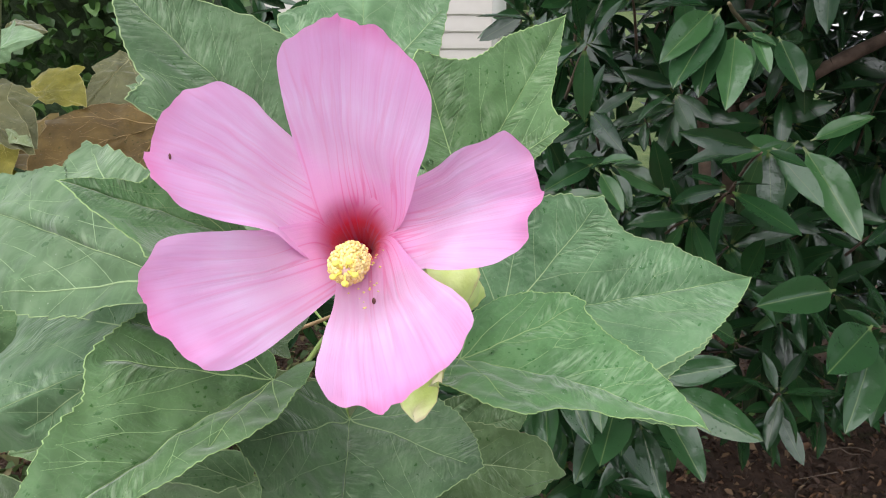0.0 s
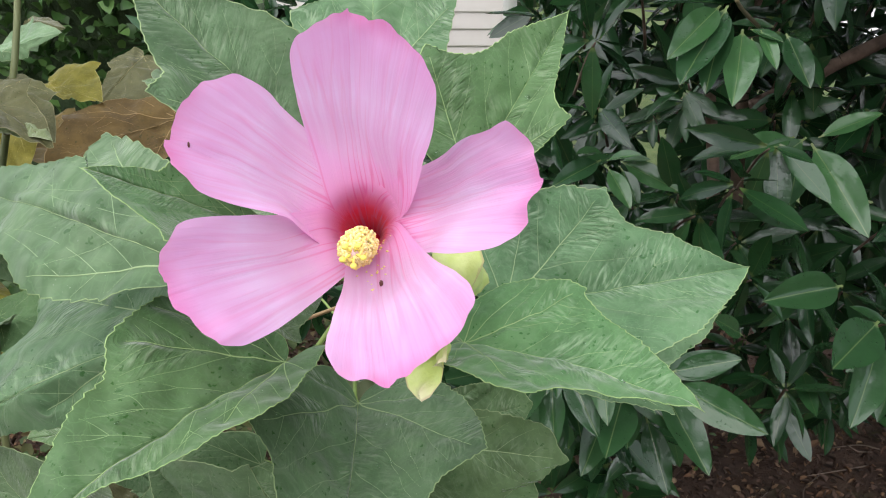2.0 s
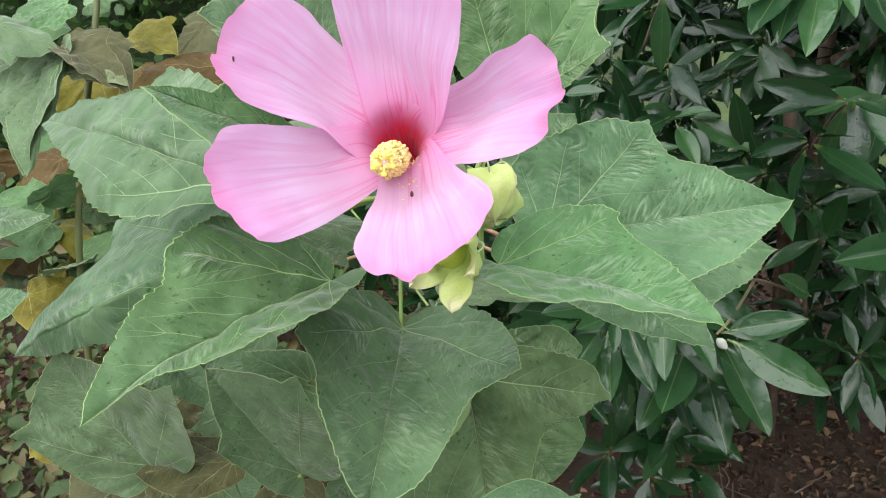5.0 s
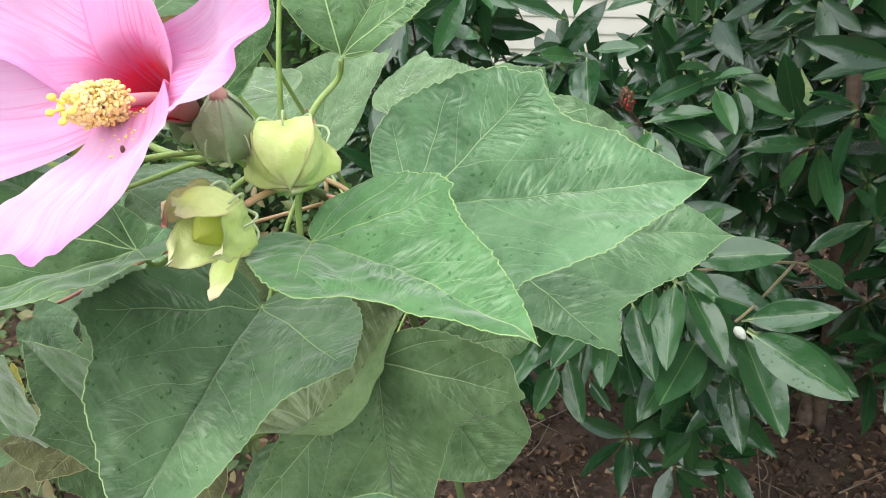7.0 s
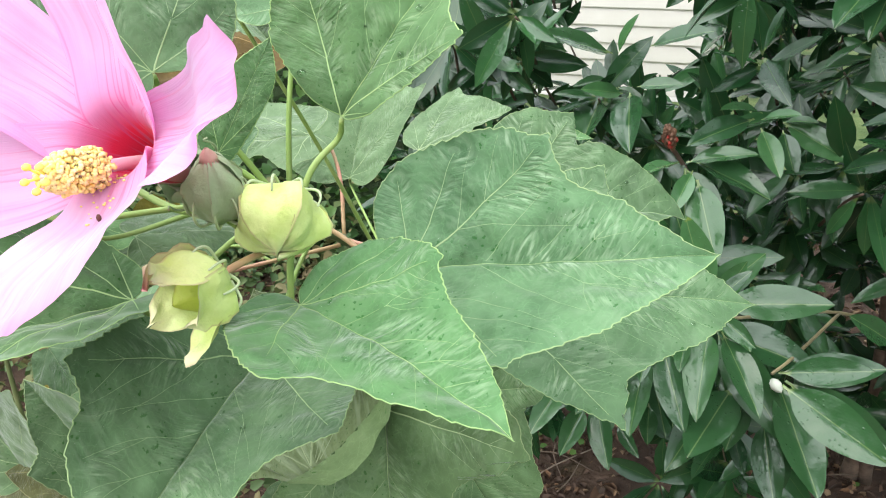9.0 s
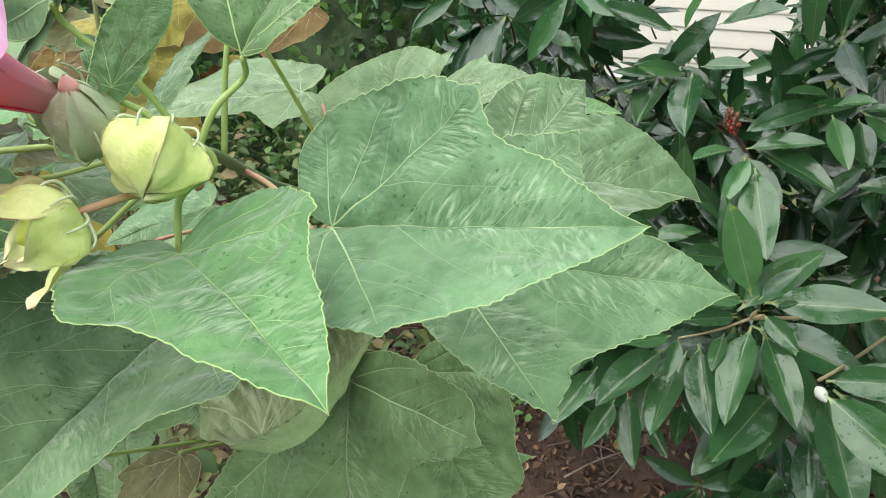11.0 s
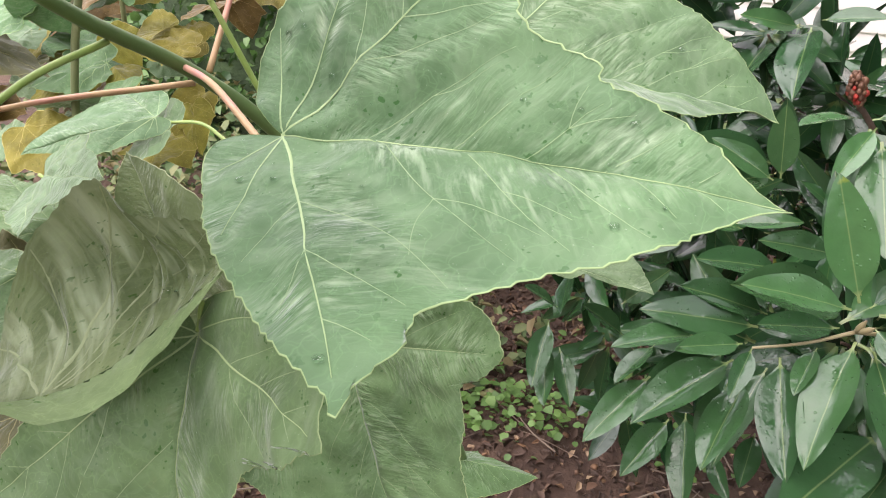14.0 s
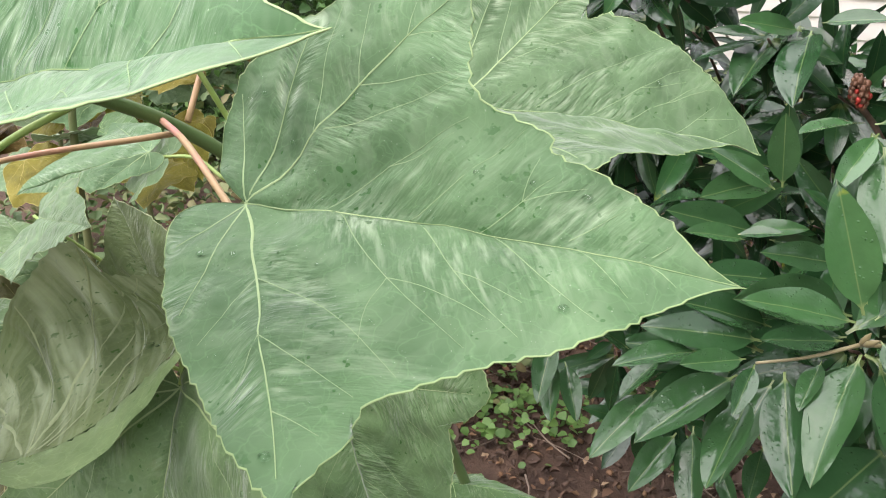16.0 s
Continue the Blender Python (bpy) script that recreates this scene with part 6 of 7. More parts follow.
blade((0.15, 1.11, 0.63), (0.19, 1.03, 0.54))
blade((0.17, 1.12, 0.67), (0.18, 1.07, 0.62))
blade((0.11, 1.12, 0.65), (0.02, 1.15, 0.73))
blade((0.31, 0.97, 0.72), (0.43, 0.97, 0.75))
blade((0.32, 0.97, 0.71), (0.45, 0.90, 0.67))
blade((0.31, 0.97, 0.71), (0.36, 0.85, 0.63))
blade((0.23, 1.01, 0.75), (0.32, 0.90, 0.67))
blade((0.22, 1.01, 0.75), (0.36, 0.98, 0.73))
blade((0.23, 1.04, 0.77), (0.37, 1.03, 0.80))
blade((0.21, 1.00, 0.74), (0.20, 0.89, 0.69))
blade((0.18, 1.00, 0.71), (0.19, 0.91, 0.65))
blade((0.25, 0.99, 0.68), (0.19, 0.86, 0.63))
blade((0.15, 1.00, 0.70), (0.13, 0.89, 0.65))
blade((0.20, 1.04, 0.75), (0.29, 1.13, 0.82))
blade((0.31, 1.01, 0.62), (0.33, 0.92, 0.54))
blade((0.37, 1.05, 1.24), (0.29, 0.96, 1.15))
blade((0.37, 1.05, 1.23), (0.32, 0.96, 1.15))
blade((0.39, 1.04, 1.21), (0.36, 0.95, 1.13))
blade((0.40, 1.04, 1.21), (0.43, 1.00, 1.20))
blade((0.41, 1.03, 1.21), (0.42, 0.98, 1.17))
blade((0.40, 1.03, 1.20), (0.39, 0.98, 1.16))
blade((0.36, 1.05, 1.24), (0.28, 0.97, 1.19))
blade((0.36, 1.07, 1.23), (0.29, 1.01, 1.20))
blade((0.47, 1.09, 1.20), (0.48, 1.01, 1.14))
blade((0.40, 1.06, 1.18), (0.39, 1.01, 1.15))
blade((0.59, 1.23, 1.02), (0.47, 1.16, 0.96))
blade((0.60, 1.23, 1.01), (0.64, 1.08, 0.91))
blade((0.58, 1.23, 1.01), (0.54, 1.13, 0.94))
blade((0.61, 1.23, 1.02), (0.69, 1.20, 1.07))
blade((0.57, 1.23, 1.02), (0.45, 1.17, 1.01))
blade((0.48, 1.20, 0.93), (0.56, 1.11, 0.90))
blade((0.27, 1.27, 0.97), (0.31, 1.22, 1.00))
blade((0.27, 1.27, 0.98), (0.21, 1.22, 1.00))
blade((0.27, 1.26, 0.96), (0.30, 1.19, 0.91))
blade((0.26, 1.27, 0.97), (0.17, 1.20, 0.95))
blade((0.63, 0.99, 0.80), (0.51, 0.87, 0.79))
blade((0.63, 0.98, 0.78), (0.55, 0.85, 0.72))
blade((0.60, 1.05, 0.83), (0.46, 0.98, 0.84))
blade((0.43, 0.98, 0.78), (0.37, 0.94, 0.83))
blade((0.30, 0.89, 0.77), (0.38, 0.86, 0.81))
blade((0.30, 0.88, 0.76), (0.40, 0.79, 0.74))
blade((0.17, 1.22, 0.91), (0.26, 1.19, 0.95))
blade((0.18, 1.23, 0.91), (0.29, 1.17, 0.89))
blade((0.16, 1.22, 0.91), (0.11, 1.13, 0.92))
blade((0.17, 1.22, 0.90), (0.18, 1.14, 0.80))
blade((0.17, 1.22, 0.90), (0.23, 1.18, 0.85))
blade((0.31, 1.34, 0.95), (0.35, 1.30, 0.97))
blade((0.31, 1.33, 0.94), (0.33, 1.26, 0.89))
blade((0.31, 1.34, 0.95), (0.41, 1.29, 0.91))
blade((0.09, 1.44, 1.04), (0.18, 1.37, 1.09))
blade((0.03, 1.42, 1.03), (-0.07, 1.30, 1.08))
blade((0.04, 1.42, 1.03), (0.06, 1.40, 1.10))
blade((0.07, 1.35, 0.98), (0.08, 1.21, 0.93))
blade((0.06, 1.34, 0.98), (-0.00, 1.28, 1.00))
blade((0.08, 1.35, 0.99), (0.15, 1.32, 1.01))
blade((0.04, 1.44, 0.97), (0.06, 1.29, 0.92))
blade((0.04, 1.44, 0.97), (0.10, 1.41, 0.95))
blade((0.03, 1.44, 0.98), (-0.00, 1.28, 0.92))
blade((0.11, 1.48, 0.95), (0.08, 1.39, 0.94))
blade((0.03, 1.44, 0.98), (-0.03, 1.40, 0.98))
blade((0.14, 1.45, 0.87), (0.06, 1.34, 0.88))
blade((0.15, 1.45, 0.85), (0.16, 1.30, 0.80))
blade((0.07, 1.31, 0.81), (-0.02, 1.21, 0.86))
blade((0.07, 1.30, 0.80), (0.01, 1.18, 0.81))
blade((0.08, 1.31, 0.80), (0.07, 1.29, 0.90))
blade((0.08, 1.19, 0.77), (-0.01, 1.11, 0.81))
blade((0.06, 1.18, 0.77), (0.13, 1.20, 0.79))
blade((0.09, 1.20, 0.76), (0.16, 1.20, 0.76))

twig([(0.60, 1.45, 0.55), (0.42, 1.20, 0.70), (0.28, 1.03, 0.765), (0.216, 0.956, 0.790)], 0.003, 0.002, TWIG)
twig([(0.216, 0.956, 0.790), (0.180, 0.933, 0.777), (0.143, 0.911, 0.770)], 0.0019, 0.0012, TWIG)
twig([(0.42, 1.20, 0.70), (0.33, 1.0, 0.73), (0.300, 0.956, 0.726)], 0.0025, 0.002, TWIG)
twig([(0.62, 1.5, 1.15), (0.45, 1.2, 1.22), (0.38, 1.05, 1.247)], 0.004, 0.0025, TWIG)
tube("trunk", [(0.66, 1.75, -0.05), (0.66, 1.70, 0.35), (0.64, 1.62, 0.75), (0.62, 1.6, 1.15), (0.72, 1.62, 1.7)], 0.020, 0.012, BARK, shrub, "brown trunk", 12, 8, 0.2)
tube("trunk", [(0.70, 1.75, -0.05), (0.60, 1.58, 0.5), (0.53, 1.46, 0.86), (0.46, 1.42, 1.2)], 0.017, 0.010, BARK, shrub, "brown trunk", 12, 8, 0.2)
tube("branch", [(0.60, 1.5, 1.02), (0.80, 1.53, 1.12), (1.05, 1.55, 1.24), (1.3, 1.6, 1.36)], 0.016, 0.008, BARK, shrub, "brown side branch", 10, 8, 0.2)

# fill: whorls of leaves through the crown
fill_rng = random.Random(21)
whorls = []
tries = 0
grid = {}
while len(whorls) < 2500 and tries < 60000:
    tries += 1
    x, y, z = fill_rng.uniform(-0.60, 2.2), fill_rng.uniform(0.40, 2.4), fill_rng.uniform(0.10, 2.6)
    # above 1.36 m an unseen overhang is added to shade the leaves below
    front = 1.10 + 0.10 * noise.noise(V3((x * 3, z * 3, 4))) - (0.95 if x > 0.25 else 0.20) * max(0.0, z - 1.36)
    front = max(front, 0.50 if x > 0.32 else 0.75)
    if x < 0.22:
        front += (0.22 - x) * 0.45
    if y < front:
        continue
    low = 0.24 + 0.12 * noise.noise(V3((x * 4, y * 3, 9))) + (0.05 if x < 0.0 else 0.0) + (0.36 if x < -0.25 else 0.0)
    if x > 0.36:
        low = max(low, min(1.0, (x - 0.36) / 0.12) * (0.57 - 0.64 * (y - 1.1) + 0.05 * noise.noise(V3((x * 9, y * 9, 2)))))
    if z < low:
        continue
    lane = 0.06 - (y - 1.5) * 0.06
    if abs(x - lane) < 0.11 + (y - 1.5) * 0.09 and z > 0.97 - (y - 1.5) * 0.22:
        continue
    if x < lane and z > 1.20 + 0.05 * noise.noise(V3((x * 9, 3, 1))):
        continue
    if abs(x - 0.75 - (y - 1.4) * 0.5) < 0.09 and 1.13 < z < 1.25:
        continue
    key = (int(x / 0.066 + 50), int(y / 0.066), int(z / 0.066))
    if key in grid:
        continue
    grid[key] = 1
    whorls.append(V3((x, y, z)))
whorls.sort(key=lambda w: w.y)
mass = []
shapes = [blade_shape(6, 2, w, d, f, 0.02) for w, d, f in ((0.165, 0.05, 0.16), (0.15, 0.14, 0.22), (0.18, 0.02, 0.10))]
twigs = []
for i, w in enumerate(whorls):
    axis = V3((fill_rng.uniform(-0.7, 0.4), fill_rng.uniform(-1.2, -0.2), fill_rng.uniform(-0.3, 0.8))).normalized()
    x = axis.cross(V3((0, 0, 1))).normalized()
    y = axis.cross(x)
    a0 = fill_rng.random() * 6.3
    count = fill_rng.randint(6, 9)
    for k in range(count):
        a = a0 + 2.4 * k
        o = x * math.cos(a) + y * math.sin(a)
        d = (o + axis * fill_rng.uniform(0.0, 0.8) + V3((fill_rng.uniform(-0.2, 0.2), fill_rng.uniform(-0.2, 0.2), fill_rng.uniform(-0.7, 0.15)))).normalized()
        size = fill_rng.uniform(0.065, 0.135)
        b = w + o * 0.006 + axis * fill_rng.uniform(-0.03, 0.01)
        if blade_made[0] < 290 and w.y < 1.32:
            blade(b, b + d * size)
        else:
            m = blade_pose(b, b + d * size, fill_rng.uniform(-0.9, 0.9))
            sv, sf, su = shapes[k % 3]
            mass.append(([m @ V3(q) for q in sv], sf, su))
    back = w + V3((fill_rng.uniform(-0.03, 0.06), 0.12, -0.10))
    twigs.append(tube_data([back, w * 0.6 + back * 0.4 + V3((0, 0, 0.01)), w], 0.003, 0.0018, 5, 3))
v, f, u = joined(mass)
tagged(mesh_object("foliage", v, f, GLOSS_SHADED, shrub, "", u), "dense glossy green leaves, coloured darker for shade inside the crown", kind="stuff")
v, f, u = joined(twigs)
tagged(mesh_object("branchwork", v, f, BARK, shrub, "", u), "thin brown twigs", kind="stuff")

# red-brown seed cone and a downy bud
rng = random.Random(8)
pieces = []
centre, lean = V3((0.141, 1.300, 0.925)), V3((-0.25, -0.25, 1)).normalized()
turn = lean.to_track_quat("Z", "Y").to_matrix()
for i in range(54):
    t = i / 53
    a = i * 2.4
    r = 0.0095 * rng.uniform(0.7, 1.15) * math.sin(math.pi * (0.12 + 0.8 * t)) ** 0.7
    q = turn @ V3((r * math.cos(a), r * math.sin(a), (t - 0.5) * 0.038))
    pieces.append(ball_data(centre + q, 0.0038 * rng.uniform(0.5, 1.25), (1, 1, 1.25), 4, 6))
v, f, u = joined(pieces)
mesh_object("seed_cone", v, f, CONE, shrub, "red-brown seed cone with scarlet seeds", u)
twig([centre - lean * 0.02, centre - lean * 0.05 + V3((0.01, 0.02, 0)), (0.19, 1.36, 0.83)], 0.004, 0.004)
v, f, u = cup_data(V3((0.300, 0.950, 0.722)), V3((0.4, -0.5, -0.3)).normalized(), [(0, 0.002), (0.004, 0.006), (0.010, 0.0075), (0.016, 0.005), (0.020, 0.001)], 10)
mesh_object("bud", v, f, BUDWHITE, shrub, "downy white leaf bud", u)
for at, way in (((0.216, 0.956, 0.790), (0.3, -0.3, 0.9)), ((0.219, 0.953, 0.792), (0.5, -0.4, 0.6))):
    v, f, u = cup_data(V3(at), V3(way).normalized(), [(0, 0.002), (0.005, 0.0032), (0.011, 0.0026), (0.018, 0.0005)], 8)
    mesh_object("bud", v, f, TWIG, shrub, "tan pointed leaf bud", u)

# ---- the neighbouring plant with ageing leaves ----
second = thing("hibiscus_plant", (-0.52, 0.75, 0.0), "older hibiscus with yellowing, browning and drab leaves", "plant")
tube("cane", [(-0.56, 0.72, -0.02), (-0.53, 0.70, 0.5), (-0.485, 0.70, 0.95), (-0.444, 0.78, 1.24), (-0.42, 0.82, 1.5)], 0.0050, 0.003, STALK["old"], second, "grey-green cane", 10, 8, 0.1)
tube("cane", [(-0.86, 0.90, -0.02), (-0.86, 0.86, 0.5), (-0.87, 0.9, 0.95), (-0.90, 0.95, 1.3)], 0.0045, 0.003, STALK["old"], second, "grey-green cane", 10, 8, 0.1)
tube("cane", [(-0.72, 0.95, -0.02), (-0.70, 0.9, 0.5), (-0.68, 0.9, 1.0), (-0.70, 0.95, 1.5)], 0.0045, 0.003, STALK["old"], second, "grey-green cane", 10, 8, 0.1)


lobed_leaf(second, (-0.52, 0.96, 1.15), (-0.44, 0.93, 1.13), (-0.46, 0.99, 1.17), (-0.49, 0.93, 1.13), kind="yellow", fine=0, ruffle=0.12)
lobed_leaf(second, (-0.63, 0.98, 1.05), (-0.42, 0.93, 1.08), (-0.51, 1.00, 1.11), (-0.49, 0.90, 1.05), kind="brown", fine=0, ruffle=0.12)
lobed_leaf(second, (-0.44, 1.08, 1.17), (-0.48, 1.00, 1.11), (-0.49, 1.07, 1.16), (-0.37, 0.99, 1.10), kind="old", fine=0, ruffle=0.12)
lobed_leaf(second, (-0.46, 0.76, 1.18), (-0.39, 0.71, 1.13), (-0.41, 0.77, 1.17), (-0.43, 0.69, 1.14), kind="old", fine=0, ruffle=0.12)
lobed_leaf(second, (-0.52, 0.87, 1.20), (-0.45, 0.88, 1.22), (-0.51, 0.94, 1.23), (-0.49, 0.87, 1.19), kind="dull", fine=0, ruffle=0.12)
lobed_leaf(second, (-0.52, 0.94, 1.23), (-0.47, 0.93, 1.22), (-0.52, 0.99, 1.23), (-0.50, 0.93, 1.21), kind="old", fine=0, ruffle=0.12)
lobed_leaf(second, (-0.43, 0.66, 1.17), (-0.43, 0.57, 1.08), (-0.50, 0.64, 1.14), (-0.42, 0.61, 1.11), kind="dull", fine=0, ruffle=0.12)
lobed_leaf(second, (-0.44, 0.68, 1.18), (-0.36, 0.65, 1.14), (-0.40, 0.71, 1.19), (-0.40, 0.63, 1.16), kind="old", fine=0, ruffle=0.12)
lobed_leaf(second, (-0.57, 0.80, 1.19), (-0.50, 0.80, 1.18), (-0.57, 0.86, 1.21), (-0.53, 0.77, 1.16), kind="fresh", fine=0, ruffle=0.12)
lobed_leaf(second, (-0.50, 0.65, 1.21), (-0.43, 0.66, 1.18), (-0.48, 0.70, 1.20), (-0.45, 0.61, 1.17), kind="dull", fine=0, ruffle=0.12)
lobed_leaf(second, (-0.54, 0.79, 1.03), (-0.58, 0.74, 0.98), (-0.60, 0.80, 1.02), (-0.54, 0.75, 1.00), kind="brown", fine=0, ruffle=0.12)
lobed_leaf(second, (-0.57, 0.80, 0.94), (-0.52, 0.79, 0.92), (-0.57, 0.85, 0.93), (-0.55, 0.78, 0.90), kind="yellow", fine=0, ruffle=0.12)
lobed_leaf(second, (-0.35, 0.94, 1.11), (-0.49, 0.85, 1.06), (-0.37, 0.87, 1.05), (-0.49, 0.92, 1.12), kind="brown", fine=0, ruffle=0.12)
lobed_leaf(second, (-0.56, 0.94, 1.11), (-0.59, 0.88, 1.05), (-0.61, 0.89, 1.09), (-0.53, 0.90, 1.05), kind="yellow", fine=0, ruffle=0.12)
lobed_leaf(second, (-0.73, 0.80, 1.06), (-0.67, 0.82, 1.02), (-0.74, 0.86, 1.06), (-0.70, 0.78, 1.03), kind="brown", fine=0, ruffle=0.12)
lobed_leaf(second, (-0.56, 0.84, 1.05), (-0.59, 0.79, 1.00), (-0.65, 0.84, 1.04), (-0.52, 0.80, 1.01), kind="fresh", fine=0, ruffle=0.12)
lobed_leaf(second, (-0.49, 0.84, 0.90), (-0.46, 0.82, 0.85), (-0.51, 0.83, 0.87), (-0.46, 0.85, 0.89), kind="yellow", fine=0, ruffle=0.12)
lobed_leaf(second, (-0.66, 0.96, 0.95), (-0.70, 0.92, 0.94), (-0.71, 0.97, 0.97), (-0.65, 0.91, 0.94), kind="yellow", fine=0, ruffle=0.12)
lobed_leaf(second, (-0.84, 0.88, 0.92), (-0.77, 0.91, 0.87), (-0.84, 0.94, 0.90), (-0.77, 0.85, 0.89), kind="yellow", fine=0, ruffle=0.12)
lobed_leaf(second, (-0.53, 0.94, 1.01), (-0.49, 0.94, 0.96), (-0.53, 0.93, 0.98), (-0.48, 0.96, 0.99), kind="brown", fine=0, ruffle=0.12)
lobed_leaf(second, (-0.88, 0.86, 0.93), (-0.81, 0.91, 0.92), (-0.90, 0.93, 0.95), (-0.78, 0.85, 0.91), kind="fresh", fine=0, ruffle=0.12)
lobed_leaf(second, (-0.56, 0.66, 0.74), (-0.54, 0.64, 0.69), (-0.57, 0.64, 0.70), (-0.53, 0.65, 0.72), kind="yellow", fine=0, ruffle=0.12)
lobed_leaf(second, (-0.79, 0.79, 1.06), (-0.72, 0.82, 1.03), (-0.75, 0.81, 1.06), (-0.76, 0.79, 1.02), kind="old", fine=0, ruffle=0.12)
lobed_leaf(second, (-0.66, 0.81, 1.05), (-0.66, 0.78, 1.00), (-0.68, 0.78, 1.03), (-0.64, 0.80, 1.02), kind="brown", fine=0, ruffle=0.12)

lobed_leaf(second, (-0.47, 0.84, 0.97), (-0.52, 0.80, 0.96), (-0.52, 0.85, 0.98), (-0.48, 0.80, 0.95), kind="yellow", fine=0, ruffle=0.12)
lobed_leaf(second, (-0.49, 0.86, 0.91), (-0.50, 0.82, 0.85), (-0.54, 0.84, 0.89), (-0.46, 0.84, 0.88), kind="yellow", fine=0, ruffle=0.12)
lobed_leaf(second, (-0.73, 0.85, 0.93), (-0.66, 0.88, 0.90), (-0.74, 0.91, 0.93), (-0.68, 0.84, 0.90), kind="fresh", fine=0, ruffle=0.12)
lobed_leaf(second, (-0.88, 0.90, 0.96), (-0.80, 0.96, 0.97), (-0.90, 0.97, 0.98), (-0.78, 0.89, 0.94), kind="old", fine=0, ruffle=0.12)
lobed_leaf(second, (-0.93, 0.86, 0.94), (-0.85, 0.89, 0.91), (-0.94, 0.92, 0.94), (-0.84, 0.84, 0.92), kind="fresh", fine=0, ruffle=0.12)
lobed_leaf(second, (-0.67, 0.83, 0.93), (-0.64, 0.81, 0.88), (-0.67, 0.81, 0.90), (-0.63, 0.83, 0.90), kind="yellow", fine=0, ruffle=0.12)
lobed_leaf(second, (-0.79, 0.79, 0.89), (-0.71, 0.83, 0.88), (-0.81, 0.85, 0.90), (-0.74, 0.79, 0.87), kind="dull", fine=0, ruffle=0.12)
lobed_leaf(second, (-0.68, 0.68, 0.98), (-0.58, 0.73, 0.94), (-0.68, 0.75, 0.98), (-0.59, 0.66, 0.95), kind="old", fine=0, ruffle=0.12)
lobed_leaf(second, (-0.76, 0.80, 1.05), (-0.69, 0.84, 1.03), (-0.79, 0.86, 1.06), (-0.71, 0.79, 1.01), kind="fresh", fine=0, ruffle=0.12)
lobed_leaf(second, (-0.75, 0.72, 1.00), (-0.71, 0.72, 0.96), (-0.75, 0.70, 0.97), (-0.71, 0.74, 0.99), kind="yellow", fine=0, ruffle=0.12)
lobed_leaf(second, (-0.29, 0.72, 1.19), (-0.23, 0.72, 1.15), (-0.27, 0.78, 1.18), (-0.25, 0.69, 1.16), kind="dull", fine=0, ruffle=0.12)
lobed_leaf(second, (-0.65, 0.68, 1.00), (-0.60, 0.73, 1.03), (-0.69, 0.74, 1.02), (-0.57, 0.68, 1.01), kind="fresh", fine=0, ruffle=0.12)
lobed_leaf(second, (-0.814, 0.814, 0.962), (-0.869, 0.752, 0.926), (-0.872, 0.815, 0.958), (-0.800, 0.764, 0.937), kind="fresh", fine=0, ruffle=0.12)
lobed_leaf(second, (-0.536, 0.892, 1.032), (-0.644, 0.873, 1.032), (-0.587, 0.928, 1.065), (-0.572, 0.841, 0.999), kind="yellow", fine=0, ruffle=0.12)
lobed_leaf(second, (-0.858, 1.046, 1.027), (-0.954, 1.007, 1.022), (-0.913, 1.067, 1.057), (-0.879, 0.993, 0.993), kind="old", fine=0, ruffle=0.12)
lobed_leaf(second, (-1.078, 0.798, 0.844), (-1.004, 0.785, 0.846), (-1.053, 0.763, 0.823), (-1.044, 0.823, 0.867), kind="dull", fine=0, ruffle=0.12)
lobed_leaf(second, (-0.812, 0.979, 0.779), (-0.917, 0.996, 0.777), (-0.848, 1.028, 0.809), (-0.860, 0.943, 0.747), kind="fresh", fine=0, ruffle=0.12)
lobed_leaf(second, (-1.302, 1.038, 0.987), (-1.354, 0.979, 0.963), (-1.354, 1.034, 0.996), (-1.292, 0.995, 0.959), kind="dull", fine=0, ruffle=0.12)
lobed_leaf(second, (-0.985, 0.947, 0.973), (-0.917, 0.889, 0.965), (-0.987, 0.892, 0.959), (-0.929, 0.956, 0.981), kind="yellow", fine=0, ruffle=0.12)
lobed_leaf(second, (-0.799, 1.019, 0.747), (-0.757, 0.965, 0.752), (-0.809, 0.976, 0.745), (-0.755, 1.018, 0.754), kind="brown", fine=0, ruffle=0.12)
lobed_leaf(second, (-0.586, 0.804, 0.940), (-0.667, 0.749, 0.910), (-0.649, 0.817, 0.948), (-0.587, 0.747, 0.908), kind="fresh", fine=0, ruffle=0.12)
lobed_leaf(second, (-0.416, 0.752, 0.907), (-0.506, 0.760, 0.863), (-0.462, 0.794, 0.919), (-0.441, 0.716, 0.860), kind="dull", fine=0, ruffle=0.12)
lobed_leaf(second, (-0.509, 0.738, 0.924), (-0.419, 0.728, 0.918), (-0.479, 0.698, 0.894), (-0.468, 0.770, 0.948), kind="fresh", fine=0, ruffle=0.12)
lobed_leaf(second, (-0.650, 0.903, 0.828), (-0.709, 0.960, 0.755), (-0.672, 0.970, 0.831), (-0.676, 0.882, 0.766), kind="yellow", fine=0, ruffle=0.12)
lobed_leaf(second, (-0.992, 0.772, 1.062), (-0.927, 0.805, 1.007), (-0.969, 0.748, 1.014), (-0.962, 0.822, 1.066), kind="old", fine=0, ruffle=0.12)
lobed_leaf(second, (-1.097, 0.935, 0.721), (-1.174, 0.925, 0.706), (-1.136, 0.961, 0.739), (-1.119, 0.902, 0.690), kind="dull", fine=0, ruffle=0.12)
lobed_leaf(second, (-0.831, 0.975, 0.910), (-0.930, 0.942, 0.887), (-0.891, 0.999, 0.934), (-0.850, 0.925, 0.868), kind="fresh", fine=0, ruffle=0.12)
